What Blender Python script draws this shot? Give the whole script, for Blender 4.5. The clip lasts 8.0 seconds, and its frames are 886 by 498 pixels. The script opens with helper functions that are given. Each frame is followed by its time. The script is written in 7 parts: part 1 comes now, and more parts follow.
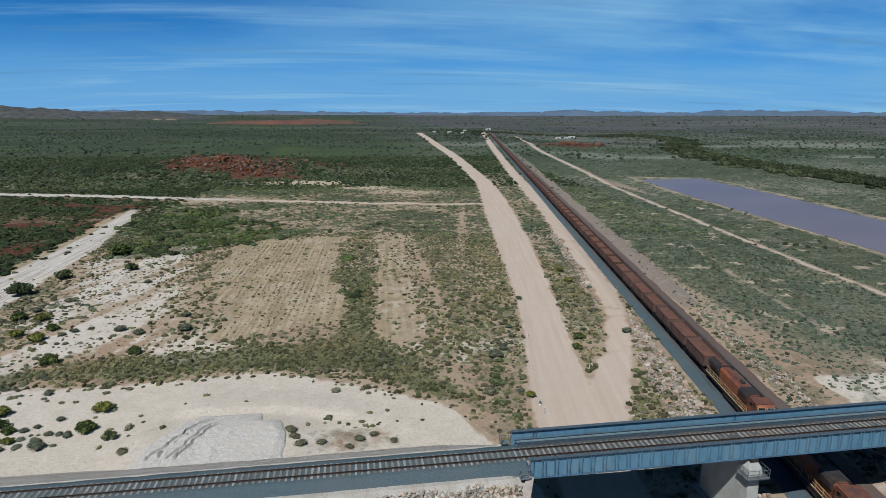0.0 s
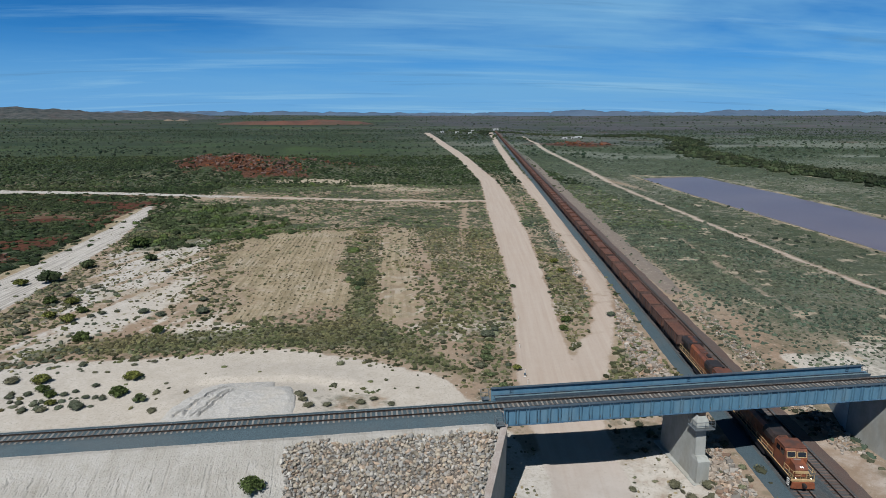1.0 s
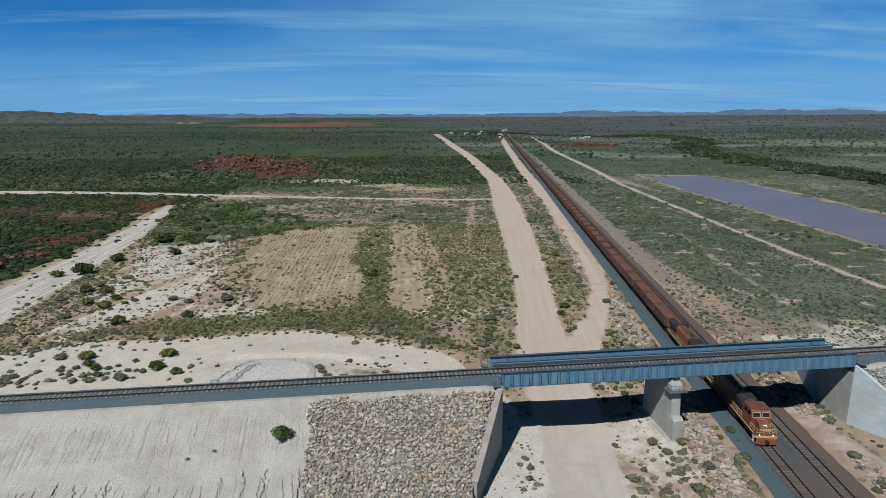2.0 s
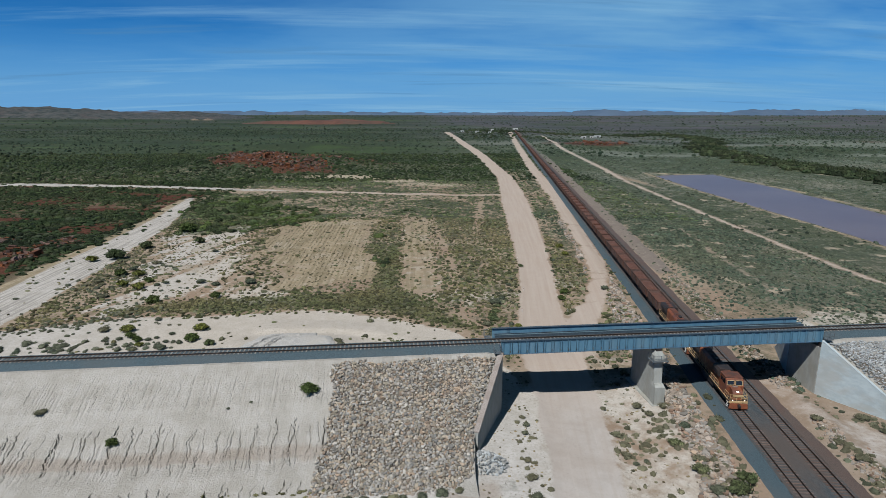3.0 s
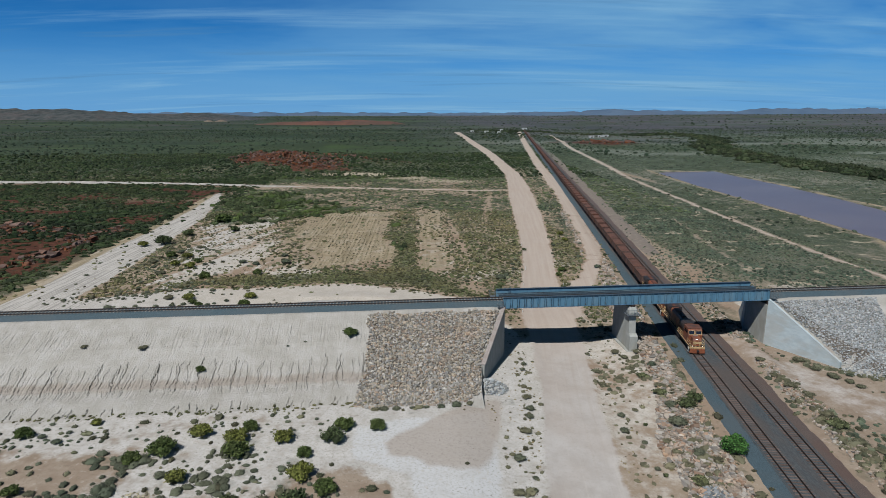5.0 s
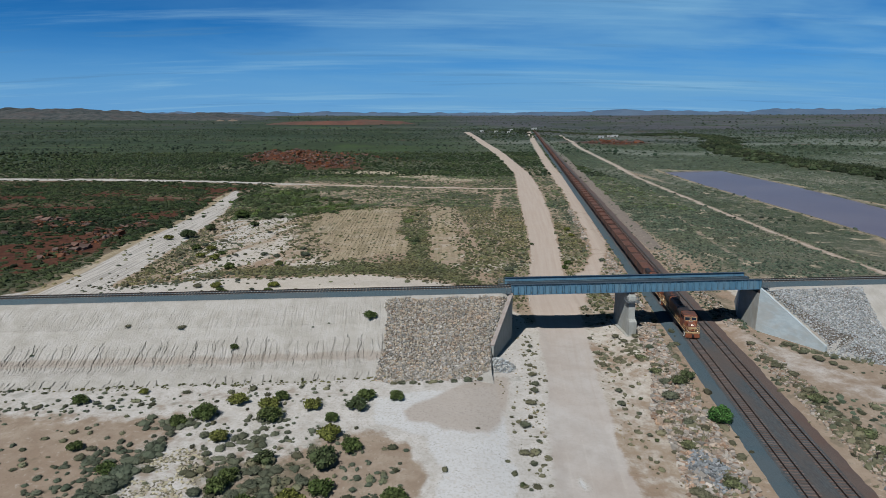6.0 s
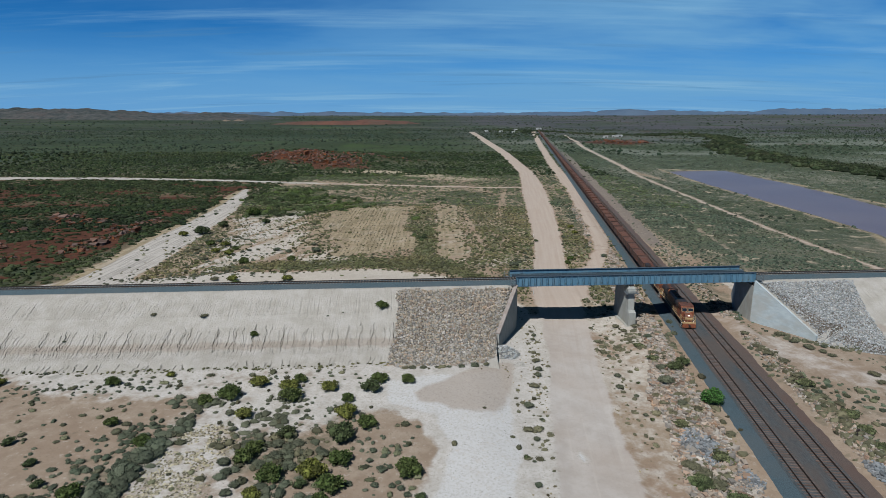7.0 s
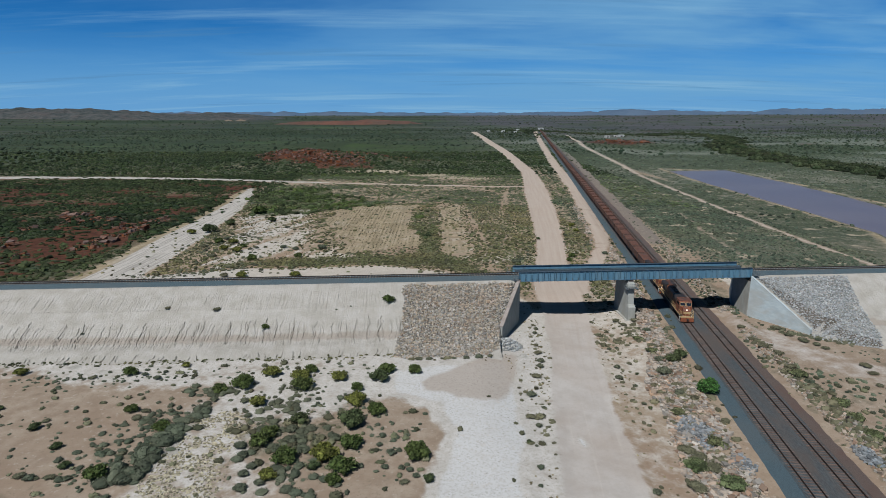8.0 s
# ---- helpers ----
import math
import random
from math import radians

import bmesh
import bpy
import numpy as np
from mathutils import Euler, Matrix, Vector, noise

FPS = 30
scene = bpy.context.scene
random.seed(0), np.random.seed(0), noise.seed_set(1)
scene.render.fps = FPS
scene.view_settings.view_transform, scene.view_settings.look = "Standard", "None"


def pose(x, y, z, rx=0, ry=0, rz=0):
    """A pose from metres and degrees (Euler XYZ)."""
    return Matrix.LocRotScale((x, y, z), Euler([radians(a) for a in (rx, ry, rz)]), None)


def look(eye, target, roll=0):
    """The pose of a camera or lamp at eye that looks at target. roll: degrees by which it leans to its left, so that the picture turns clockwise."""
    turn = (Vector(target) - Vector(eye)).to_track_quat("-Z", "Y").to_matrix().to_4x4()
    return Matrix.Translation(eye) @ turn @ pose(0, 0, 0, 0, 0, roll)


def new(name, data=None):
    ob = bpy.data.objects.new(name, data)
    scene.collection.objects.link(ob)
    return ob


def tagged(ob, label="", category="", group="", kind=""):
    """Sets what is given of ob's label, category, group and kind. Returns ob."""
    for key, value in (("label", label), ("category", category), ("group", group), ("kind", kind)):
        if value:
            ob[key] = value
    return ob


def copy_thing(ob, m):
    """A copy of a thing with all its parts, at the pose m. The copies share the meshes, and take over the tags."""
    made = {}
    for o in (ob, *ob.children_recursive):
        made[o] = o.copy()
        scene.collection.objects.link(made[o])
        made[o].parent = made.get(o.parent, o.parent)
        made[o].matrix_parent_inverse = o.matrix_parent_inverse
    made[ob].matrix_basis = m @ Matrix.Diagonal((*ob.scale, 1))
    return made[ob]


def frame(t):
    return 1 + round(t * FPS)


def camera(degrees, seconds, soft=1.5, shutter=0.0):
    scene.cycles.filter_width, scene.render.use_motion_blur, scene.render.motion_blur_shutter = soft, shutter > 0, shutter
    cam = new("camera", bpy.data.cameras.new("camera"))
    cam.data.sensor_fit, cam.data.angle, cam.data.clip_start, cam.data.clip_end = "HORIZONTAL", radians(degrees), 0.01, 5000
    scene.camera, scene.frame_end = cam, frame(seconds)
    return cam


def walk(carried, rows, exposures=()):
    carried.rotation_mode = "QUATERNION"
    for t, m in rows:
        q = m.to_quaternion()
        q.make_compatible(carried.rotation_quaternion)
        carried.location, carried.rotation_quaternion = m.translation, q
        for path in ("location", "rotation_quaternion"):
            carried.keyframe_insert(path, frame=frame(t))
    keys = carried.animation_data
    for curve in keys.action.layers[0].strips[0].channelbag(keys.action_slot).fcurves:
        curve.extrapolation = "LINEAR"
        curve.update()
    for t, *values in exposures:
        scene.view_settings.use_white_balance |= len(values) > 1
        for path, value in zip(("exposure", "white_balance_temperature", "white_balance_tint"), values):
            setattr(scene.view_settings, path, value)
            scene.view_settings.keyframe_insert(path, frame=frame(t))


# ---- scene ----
cam = camera(74.0, 8.0, soft=0.75)
PATH = [
    (0, (-15.029, -57.096, 47.125), (-14.826, -55.158, 46.674), 0.1),
    (0.5, (-14.241, -62.424, 47.016), (-14.051, -60.485, 46.565), 0.1),
    (1, (-13.473, -68.069, 46.931), (-13.299, -66.128, 46.481), 0.0),
    (1.5, (-13.362, -73.472, 46.906), (-13.208, -71.53, 46.456), 0.0),
    (1.7, (-13.433, -75.709, 46.885), (-13.283, -73.765, 46.441), -0.2),
    (2.8, (-13.899, -87.653, 46.612), (-13.786, -85.708, 46.161), -0.1),
    (3, (-14.032, -90.062, 46.642), (-13.925, -88.116, 46.191), -0.0),
    (3.5, (-14.532, -96.018, 46.67), (-14.434, -94.072, 46.219), -0.0),
    (4, (-15.118, -102.021, 46.622), (-15.027, -100.074, 46.172), -0.1),
    (4.5, (-15.578, -107.8, 46.589), (-15.495, -105.853, 46.139), -0.1),
    (4.7, (-15.737, -109.877, 46.565), (-15.655, -107.929, 46.116), -0.2),
    (5.8, (-16.879, -120.716, 46.639), (-16.834, -118.768, 46.186), -0.2),
    (6, (-17.1, -122.358, 46.665), (-17.057, -120.409, 46.215), -0.2),
    (6.5, (-17.638, -125.947, 46.72), (-17.603, -123.999, 46.269), -0.2),
    (7, (-18.037, -128.779, 46.695), (-18.009, -126.83, 46.245), -0.2),
    (7.5, (-18.381, -130.908, 46.658), (-18.358, -128.96, 46.208), -0.2),
    (8, (-18.8, -132.723, 46.679), (-18.778, -130.774, 46.229), -0.2),
]
walk(cam, [(t, look(eye, target, roll)) for t, eye, target, roll in PATH],
     exposures=((0.0, 0.52), (1.5, 0.48), (3.5, 0.39), (8.0, 0.35)))

# ---- light ----
world = bpy.data.worlds.new("sky")
scene.world = world
world.use_nodes = True
SUN_DIR = Vector((-3.5, -5.5, 8.9)).normalized()
SUN_EL = math.asin(SUN_DIR.z)
SUN_AZ = math.atan2(SUN_DIR.x, SUN_DIR.y)


def build_sky():
    nt = world.node_tree
    nt.nodes.clear()
    out = nt.nodes.new("ShaderNodeOutputWorld")
    bg = nt.nodes.new("ShaderNodeBackground")
    sky = nt.nodes.new("ShaderNodeTexSky")
    sky.sky_type = "NISHITA"
    sky.sun_disc = False
    sky.sun_elevation = SUN_EL
    sky.sun_rotation = SUN_AZ
    sky.altitude = 100
    sky.air_density = 0.7
    sky.dust_density = 0.0
    sky.ozone_density = 6.0
    tc = nt.nodes.new("ShaderNodeTexCoord")
    sep = nt.nodes.new("ShaderNodeSeparateXYZ")
    nt.links.new(tc.outputs["Generated"], sep.inputs[0])
    # cirrus: project the direction on a high flat layer
    h = nt.nodes.new("ShaderNodeMath")
    h.operation = "MAXIMUM"
    h.inputs[1].default_value = 0.004
    nt.links.new(sep.outputs["Z"], h.inputs[0])
    h2 = nt.nodes.new("ShaderNodeMath")
    h2.operation = "ADD"
    h2.inputs[1].default_value = 0.09
    nt.links.new(h.outputs[0], h2.inputs[0])
    div = nt.nodes.new("ShaderNodeVectorMath")
    div.operation = "DIVIDE"
    comb = nt.nodes.new("ShaderNodeCombineXYZ")
    for i in range(3):
        nt.links.new(h2.outputs[0], comb.inputs[i])
    nt.links.new(tc.outputs["Generated"], div.inputs[0])
    nt.links.new(comb.outputs[0], div.inputs[1])
    def cloud(scale, detail, rough, low, high, most, turn, stretch):
        mp = nt.nodes.new("ShaderNodeMapping")
        mp.inputs["Rotation"].default_value = (0, 0, turn)
        mp.inputs["Scale"].default_value = stretch
        nt.links.new(div.outputs[0], mp.inputs[0])
        n = nt.nodes.new("ShaderNodeTexNoise")
        n.inputs["Scale"].default_value, n.inputs["Detail"].default_value = scale, detail
        n.inputs["Roughness"].default_value, n.inputs["Distortion"].default_value = rough, 0.3
        nt.links.new(mp.outputs[0], n.inputs["Vector"])
        r = nt.nodes.new("ShaderNodeMapRange")
        r.interpolation_type = "SMOOTHSTEP"
        for sock, q in (("From Min", low), ("From Max", high), ("To Max", most)):
            r.inputs[sock].default_value = q
        nt.links.new(n.outputs["Fac"], r.inputs["Value"])
        return r.outputs[0]

    def sky_mix(fac, a, b):
        n = nt.nodes.new("ShaderNodeMix")
        n.data_type = "RGBA"
        nt.links.new(fac, n.inputs["Factor"])
        for sock, q in (("A", a), ("B", b)):
            if isinstance(q, tuple):
                n.inputs[sock].default_value = (*q, 1)
            else:
                nt.links.new(q, n.inputs[sock])
        return n.outputs["Result"]

    def rise(sock, low, high, a, b):
        n = nt.nodes.new("ShaderNodeMapRange")
        n.interpolation_type = "SMOOTHSTEP"
        for name, q in (("From Min", low), ("From Max", high), ("To Min", a), ("To Max", b)):
            n.inputs[name].default_value = q
        nt.links.new(sock, n.inputs["Value"])
        return n.outputs[0]

    def times(a, b):
        n = nt.nodes.new("ShaderNodeMath")
        n.operation = "MULTIPLY"
        nt.links.new(a, n.inputs[0])
        nt.links.new(b, n.inputs[1])
        return n.outputs[0]

    tint = nt.nodes.new("ShaderNodeMix")
    tint.data_type = "RGBA"
    tint.blend_type = "MULTIPLY"
    tint.inputs["Factor"].default_value = 1.0
    tint.inputs["B"].default_value = SKY_TINT
    nt.links.new(sky.outputs[0], tint.inputs["A"])
    # pale haze near the horizon, then a broad soft veil that thickens eastward, thin streaks and wisps
    c = sky_mix(rise(sep.outputs["Z"], 0.15, 0.0, 0.0, 0.9), tint.outputs["Result"], HAZE)
    veil = times(cloud(0.95, 6, 0.58, 0.36, 0.60, 0.72, 0.10, (0.22, 0.40, 0.0)), rise(sep.outputs["X"], -0.7, 0.6, 0.15, 1.4))
    c = sky_mix(veil, c, CIRRUS)
    c = sky_mix(cloud(1.3, 9, 0.62, 0.50, 0.70, 0.62, 0.16, (0.16, 0.75, 0.0)), c, WISP)
    c = sky_mix(cloud(1.7, 8, 0.62, 0.56, 0.72, 0.5, 0.12, (0.20, 1.1, 0.0)), c, GREY)
    # the sky deepens overhead
    deep = nt.nodes.new("ShaderNodeVectorMath")
    deep.operation = "SCALE"
    nt.links.new(c, deep.inputs[0])
    nt.links.new(rise(sep.outputs["Z"], 0.12, 0.70, 1.0, 0.30), deep.inputs["Scale"])
    nt.links.new(deep.outputs[0], bg.inputs["Color"])
    bg.inputs["Strength"].default_value = SKY_STRENGTH
    nt.links.new(bg.outputs[0], out.inputs[0])


SKY_TINT = (0.06, 0.62, 1.08, 1)
HAZE = (2.1, 5.15, 9.6)
CIRRUS = (2.25, 5.5, 9.3)
GREY = (1.35, 3.5, 6.3)
WISP = (3.6, 6.9, 10.0)
SKY_STRENGTH = 0.052
build_sky()
sun_data = bpy.data.lights.new("sun", "SUN")
sun_data.energy = 5.0
sun_data.angle = radians(0.53)
sun_data.color = (0.985, 0.99, 0.98)
sun = new("sun", sun_data)
sun.matrix_world = look(SUN_DIR * 300, (0, 0, 0))


# ---- mesh helpers ----
def lerp(a, b, u):
    return a + (b - a) * u


def sstep(a, b, x):
    u = np.clip((x - a) / (b - a), 0, 1)
    return u * u * (3 - 2 * u)


def hash2(i, j, seed):
    n = (i.astype(np.int64) * 374761393 + j.astype(np.int64) * 668265263 + seed * 974634577) & 0x7FFFFFFF
    n = ((n ^ (n >> 13)) * 1274126177) & 0x7FFFFFFF
    n = n ^ (n >> 16)
    return (n & 0xFFFFF) / float(0xFFFFF)


def vnoise(x, y, size, seed=0):
    """Smooth value noise, 0 to 1, with features of about that size in metres."""
    x, y = np.asarray(x, float) / size, np.asarray(y, float) / size
    i, j = np.floor(x), np.floor(y)
    u, v = x - i, y - j
    u, v = u * u * (3 - 2 * u), v * v * (3 - 2 * v)
    a, b = hash2(i, j, seed), hash2(i + 1, j, seed)
    c, d = hash2(i, j + 1, seed), hash2(i + 1, j + 1, seed)
    return lerp(lerp(a, b, u), lerp(c, d, u), v)


def fbm(x, y, size, octaves=4, seed=0):
    out, amp, tot = 0, 1.0, 0
    for o in range(octaves):
        out = out + amp * vnoise(x, y, size / 2 ** o, seed + 17 * o)
        tot += amp
        amp *= 0.55
    return out / tot


class Shape:
    """Collects vertices and faces of one mesh."""

    def __init__(self):
        self.v, self.f, self.m = [], [], []

    def add(self, verts, faces, mi=0):
        n = len(self.v)
        self.v += [tuple(p) for p in verts]
        self.f += [tuple(n + k for k in f) for f in faces]
        self.m += [mi] * len(faces)
        return self

    def box(self, x0, x1, y0, y1, z0, z1, mi=0, c=0.0):
        """A box; c chamfers its four upright edges and its top."""
        if c <= 0:
            v = [(x, y, z) for z in (z0, z1) for x, y in ((x0, y0), (x1, y0), (x1, y1), (x0, y1))]
            f = [(3, 2, 1, 0), (4, 5, 6, 7), (0, 1, 5, 4), (1, 2, 6, 5), (2, 3, 7, 6), (3, 0, 4, 7)]
            return self.add(v, f, mi)
        ring = [(x0 + c, y0), (x1 - c, y0), (x1, y0 + c), (x1, y1 - c), (x1 - c, y1), (x0 + c, y1), (x0, y1 - c), (x0, y0 + c)]
        cx, cy = (x0 + x1) / 2, (y0 + y1) / 2
        top = [(x + math.copysign(c * .6, cx - x), y + math.copysign(c * .6, cy - y)) for x, y in ring]
        v = [(x, y, z0) for x, y in ring] + [(x, y, z1 - c * .6) for x, y in ring] + [(x, y, z1) for x, y in top]
        f = [tuple(range(7, -1, -1)), tuple(range(16, 24))]
        for k in range(2):
            f += [(8 * k + i, 8 * k + (i + 1) % 8, 8 * k + 8 + (i + 1) % 8, 8 * k + 8 + i) for i in range(8)]
        return self.add(v, f, mi)

    def prism(self, poly, axis, a, b, mi=0):
        """A polygon of (p, q) pairs pushed from a to b along an axis; x: (y, z), y: (x, z), z: (x, y)."""
        n = len(poly)
        place = {"x": lambda p, q, s: (s, p, q), "y": lambda p, q, s: (p, s, q), "z": lambda p, q, s: (p, q, s)}[axis]
        v = [place(p, q, s) for s in (a, b) for p, q in poly]
        f = [tuple(range(n - 1, -1, -1)), tuple(range(n, 2 * n))] + [(i, (i + 1) % n, n + (i + 1) % n, n + i) for i in range(n)]
        return self.add(v, f, mi)

    def tube(self, path, r, sides=6, mi=0, r2=None):
        """A round bar through points."""
        path = [Vector(p) for p in path]
        rings = []
        for k, p in enumerate(path):
            d = (path[min(k + 1, len(path) - 1)] - path[max(k - 1, 0)]).normalized()
            s = d.cross(Vector((0, 0, 1)))
            s = s.normalized() if s.length > 1e-4 else Vector((1, 0, 0))
            t = d.cross(s)
            rr = r if r2 is None else lerp(r, r2, k / max(1, len(path) - 1))
            rings.append([p + (s * math.cos(2 * math.pi * i / sides) + t * math.sin(2 * math.pi * i / sides)) * rr for i in range(sides)])
        v = [q for ring in rings for q in ring]
        f = [tuple(range(sides - 1, -1, -1)), tuple(range(len(v) - sides, len(v)))]
        for k in range(len(path) - 1):
            f += [(k * sides + i, k * sides + (i + 1) % sides, (k + 1) * sides + (i + 1) % sides, (k + 1) * sides + i) for i in range(sides)]
        return self.add(v, f, mi)

    def mesh(self, name, mats, smooth=False):
        me = bpy.data.meshes.new(name)
        me.from_pydata(self.v, [], self.f)
        for m in (mats if isinstance(mats, (list, tuple)) else [mats]):
            me.materials.append(m)
        if any(self.m):
            me.polygons.foreach_set("material_index", self.m)
        bm = bmesh.new()
        bm.from_mesh(me)
        bmesh.ops.recalc_face_normals(bm, faces=bm.faces)
        bm.to_mesh(me)
        bm.free()
        if smooth:
            me.polygons.foreach_set("use_smooth", [True] * len(me.polygons))
        me.update()
        return me


def bulk_mesh(name, verts, tris, mat, smooth=False):
    """A mesh from arrays: n x 3 places and m x k corner numbers."""
    verts, tris = np.asarray(verts, np.float32), np.asarray(tris, np.int32)
    k = tris.shape[1]
    me = bpy.data.meshes.new(name)
    me.vertices.add(len(verts))
    me.vertices.foreach_set("co", verts.ravel())
    me.loops.add(tris.size)
    me.loops.foreach_set("vertex_index", tris.ravel())
    me.polygons.add(len(tris))
    me.polygons.foreach_set("loop_start", np.arange(0, tris.size, k, dtype=np.int32))
    me.polygons.foreach_set("use_smooth", np.full(len(tris), smooth))
    me.materials.append(mat)
    me.update(calc_edges=True)
    return me


def thing(name, m, label, category, group="", kind=""):
    ob = new(name)
    ob.empty_display_size = 0.5
    ob.matrix_basis = m
    return tagged(ob, label, category, group, kind)


def part(name, shape, material, parent, label="", smooth=False, m=None):
    me = shape if isinstance(shape, bpy.types.Mesh) else shape.mesh(name, material, smooth)
    ob = new(name, me)
    ob.parent = parent
    if m is not None:
        ob.matrix_basis = m
    return tagged(ob, label)


# ---- materials ----
def nodes_of(name):
    m = bpy.data.materials.new(name)
    m.use_nodes = True
    nt = m.node_tree
    return m, nt, nt.nodes["Principled BSDF"]


def colour_mix(nt, fac, a, b, blend="MIX"):
    n = nt.nodes.new("ShaderNodeMix")
    n.data_type, n.blend_type = "RGBA", blend
    for sock, val in (("Factor", fac), ("A", a), ("B", b)):
        if isinstance(val, (int, float)):
            n.inputs[sock].default_value = val
        elif isinstance(val, tuple):
            n.inputs[sock].default_value = (*val[:3], 1)
        else:
            nt.links.new(val, n.inputs[sock])
    return n.outputs["Result"]


def math_node(nt, op, a, b=0.0, clamp=False):
    n = nt.nodes.new("ShaderNodeMath")
    n.operation, n.use_clamp = op, clamp
    for i, val in enumerate((a, b)):
        if isinstance(val, (int, float)):
            n.inputs[i].default_value = val
        else:
            nt.links.new(val, n.inputs[i])
    return n.outputs[0]


def span(nt, val, a, b, lo=0.0, hi=1.0):
    n = nt.nodes.new("ShaderNodeMapRange")
    n.interpolation_type = "SMOOTHSTEP"
    for s, q in (("From Min", a), ("From Max", b), ("To Min", lo), ("To Max", hi)):
        if isinstance(q, (int, float)):
            n.inputs[s].default_value = q
        else:
            nt.links.new(q, n.inputs[s])
    nt.links.new(val, n.inputs["Value"])
    return n.outputs[0]


def noise_tex(nt, scale, detail=5, rough=0.6, stretch=None, distortion=0.0):
    geo = nt.nodes.new("ShaderNodeNewGeometry")
    vec = geo.outputs["Position"]
    if stretch:
        mp = nt.nodes.new("ShaderNodeMapping")
        mp.inputs["Scale"].default_value = stretch
        nt.links.new(vec, mp.inputs[0])
        vec = mp.outputs[0]
    n = nt.nodes.new("ShaderNodeTexNoise")
    n.inputs["Scale"].default_value, n.inputs["Detail"].default_value = scale, detail
    n.inputs["Roughness"].default_value, n.inputs["Distortion"].default_value = rough, distortion
    nt.links.new(vec, n.inputs["Vector"])
    return n.outputs["Fac"]


def bump(nt, bsdf, height, strength, distance):
    b = nt.nodes.new("ShaderNodeBump")
    b.inputs["Strength"].default_value, b.inputs["Distance"].default_value = strength, distance
    nt.links.new(height, b.inputs["Height"])
    nt.links.new(b.outputs[0], bsdf.inputs["Normal"])


def surface(name, a, b, fine=6.0, coarse=0.4, stain=None, rough=0.8, metal=0.0, relief=0.02, each=0.0, island=0.0, stretch=None, amount=0.5):
    """Two colours in fine grain, a third in coarse stains, a shade of its own for each object or island."""
    m, nt, bsdf = nodes_of(name)
    g = noise_tex(nt, fine, 6, 0.65, stretch)
    c = colour_mix(nt, span(nt, g, 0.32, 0.68), a, b)
    if stain:
        c = colour_mix(nt, span(nt, noise_tex(nt, coarse, 5, 0.6, stretch, 0.4), 0.45, 0.68, 0, amount), c, stain)
    if each or island:
        if island:
            r = nt.nodes.new("ShaderNodeNewGeometry").outputs["Random Per Island"]
        else:
            r = nt.nodes.new("ShaderNodeObjectInfo").outputs["Random"]
        w = max(each, island)
        hsv = nt.nodes.new("ShaderNodeHueSaturation")
        nt.links.new(span(nt, r, 0, 1, 1 - w, 1 + w), hsv.inputs["Value"])
        far = math_node(nt, "FRACT", math_node(nt, "MULTIPLY", r, 7.31))
        nt.links.new(span(nt, far, 0, 1, 1 - w, 1 + w * .7), hsv.inputs["Saturation"])
        nt.links.new(c, hsv.inputs["Color"])
        c = hsv.outputs[0]
    nt.links.new(c, bsdf.inputs["Base Color"])
    nt.links.new(span(nt, g, 0.2, 0.8, max(0.05, rough - 0.12), min(1, rough + 0.1)), bsdf.inputs["Roughness"])
    bsdf.inputs["Metallic"].default_value = metal
    bsdf.inputs["Specular IOR Level"].default_value = 0.3
    if relief:
        bump(nt, bsdf, g, 0.6, relief)
    return m


def stone_material(name, tones, relief=0.03, rust=0.55):
    """Broken rock: each stone takes its own tone, with grain and a weathered face."""
    m, nt, bsdf = nodes_of(name)
    geo = nt.nodes.new("ShaderNodeNewGeometry")
    info = nt.nodes.new("ShaderNodeObjectInfo")
    r = math_node(nt, "FRACT", math_node(nt, "ADD", geo.outputs["Random Per Island"], info.outputs["Random"]))
    c = tones[0]
    for k, tone in enumerate(tones[1:]):
        at = (k + 1) / len(tones)
        c = colour_mix(nt, span(nt, r, at - .04, at + .04), c, tone)
    grain = noise_tex(nt, 3.5, 6, 0.7)
    c = colour_mix(nt, span(nt, grain, 0.35, 0.7, 0, 0.35), c, (0.13, 0.115, 0.10))
    warm = span(nt, noise_tex(nt, 0.22, 4, 0.6), 0.54, 0.68, 0, rust)
    c = colour_mix(nt, warm, c, (0.27, 0.18, 0.115))
    hsv = nt.nodes.new("ShaderNodeHueSaturation")
    nt.links.new(span(nt, math_node(nt, "FRACT", math_node(nt, "MULTIPLY", r, 9.7)), 0, 1, 0.66, 1.28), hsv.inputs["Value"])
    nt.links.new(c, hsv.inputs["Color"])
    nt.links.new(hsv.outputs[0], bsdf.inputs["Base Color"])
    bsdf.inputs["Roughness"].default_value = 0.9
    bsdf.inputs["Specular IOR Level"].default_value = 0.25
    bump(nt, bsdf, grain, 0.6, relief)
    return m


M = {}
M["rock_tan"] = stone_material("rock_tan", ((0.220, 0.189, 0.146), (0.179, 0.175, 0.164), (0.246, 0.215, 0.168), (0.222, 0.166, 0.122), (0.190, 0.180, 0.164), (0.271, 0.255, 0.228)), 0.04, 0.35)
M["rock_grey"] = stone_material("rock_grey", ((0.229, 0.246, 0.250), (0.187, 0.205, 0.215), (0.267, 0.280, 0.282), (0.225, 0.222, 0.209)), 0.03, 0.12)
M["rock_dull"] = surface("rock_dull", (0.082, 0.094, 0.104), (0.150, 0.160, 0.168), 4, 0.3, (0.123, 0.112, 0.100), 0.9, relief=0.04, island=0.4)
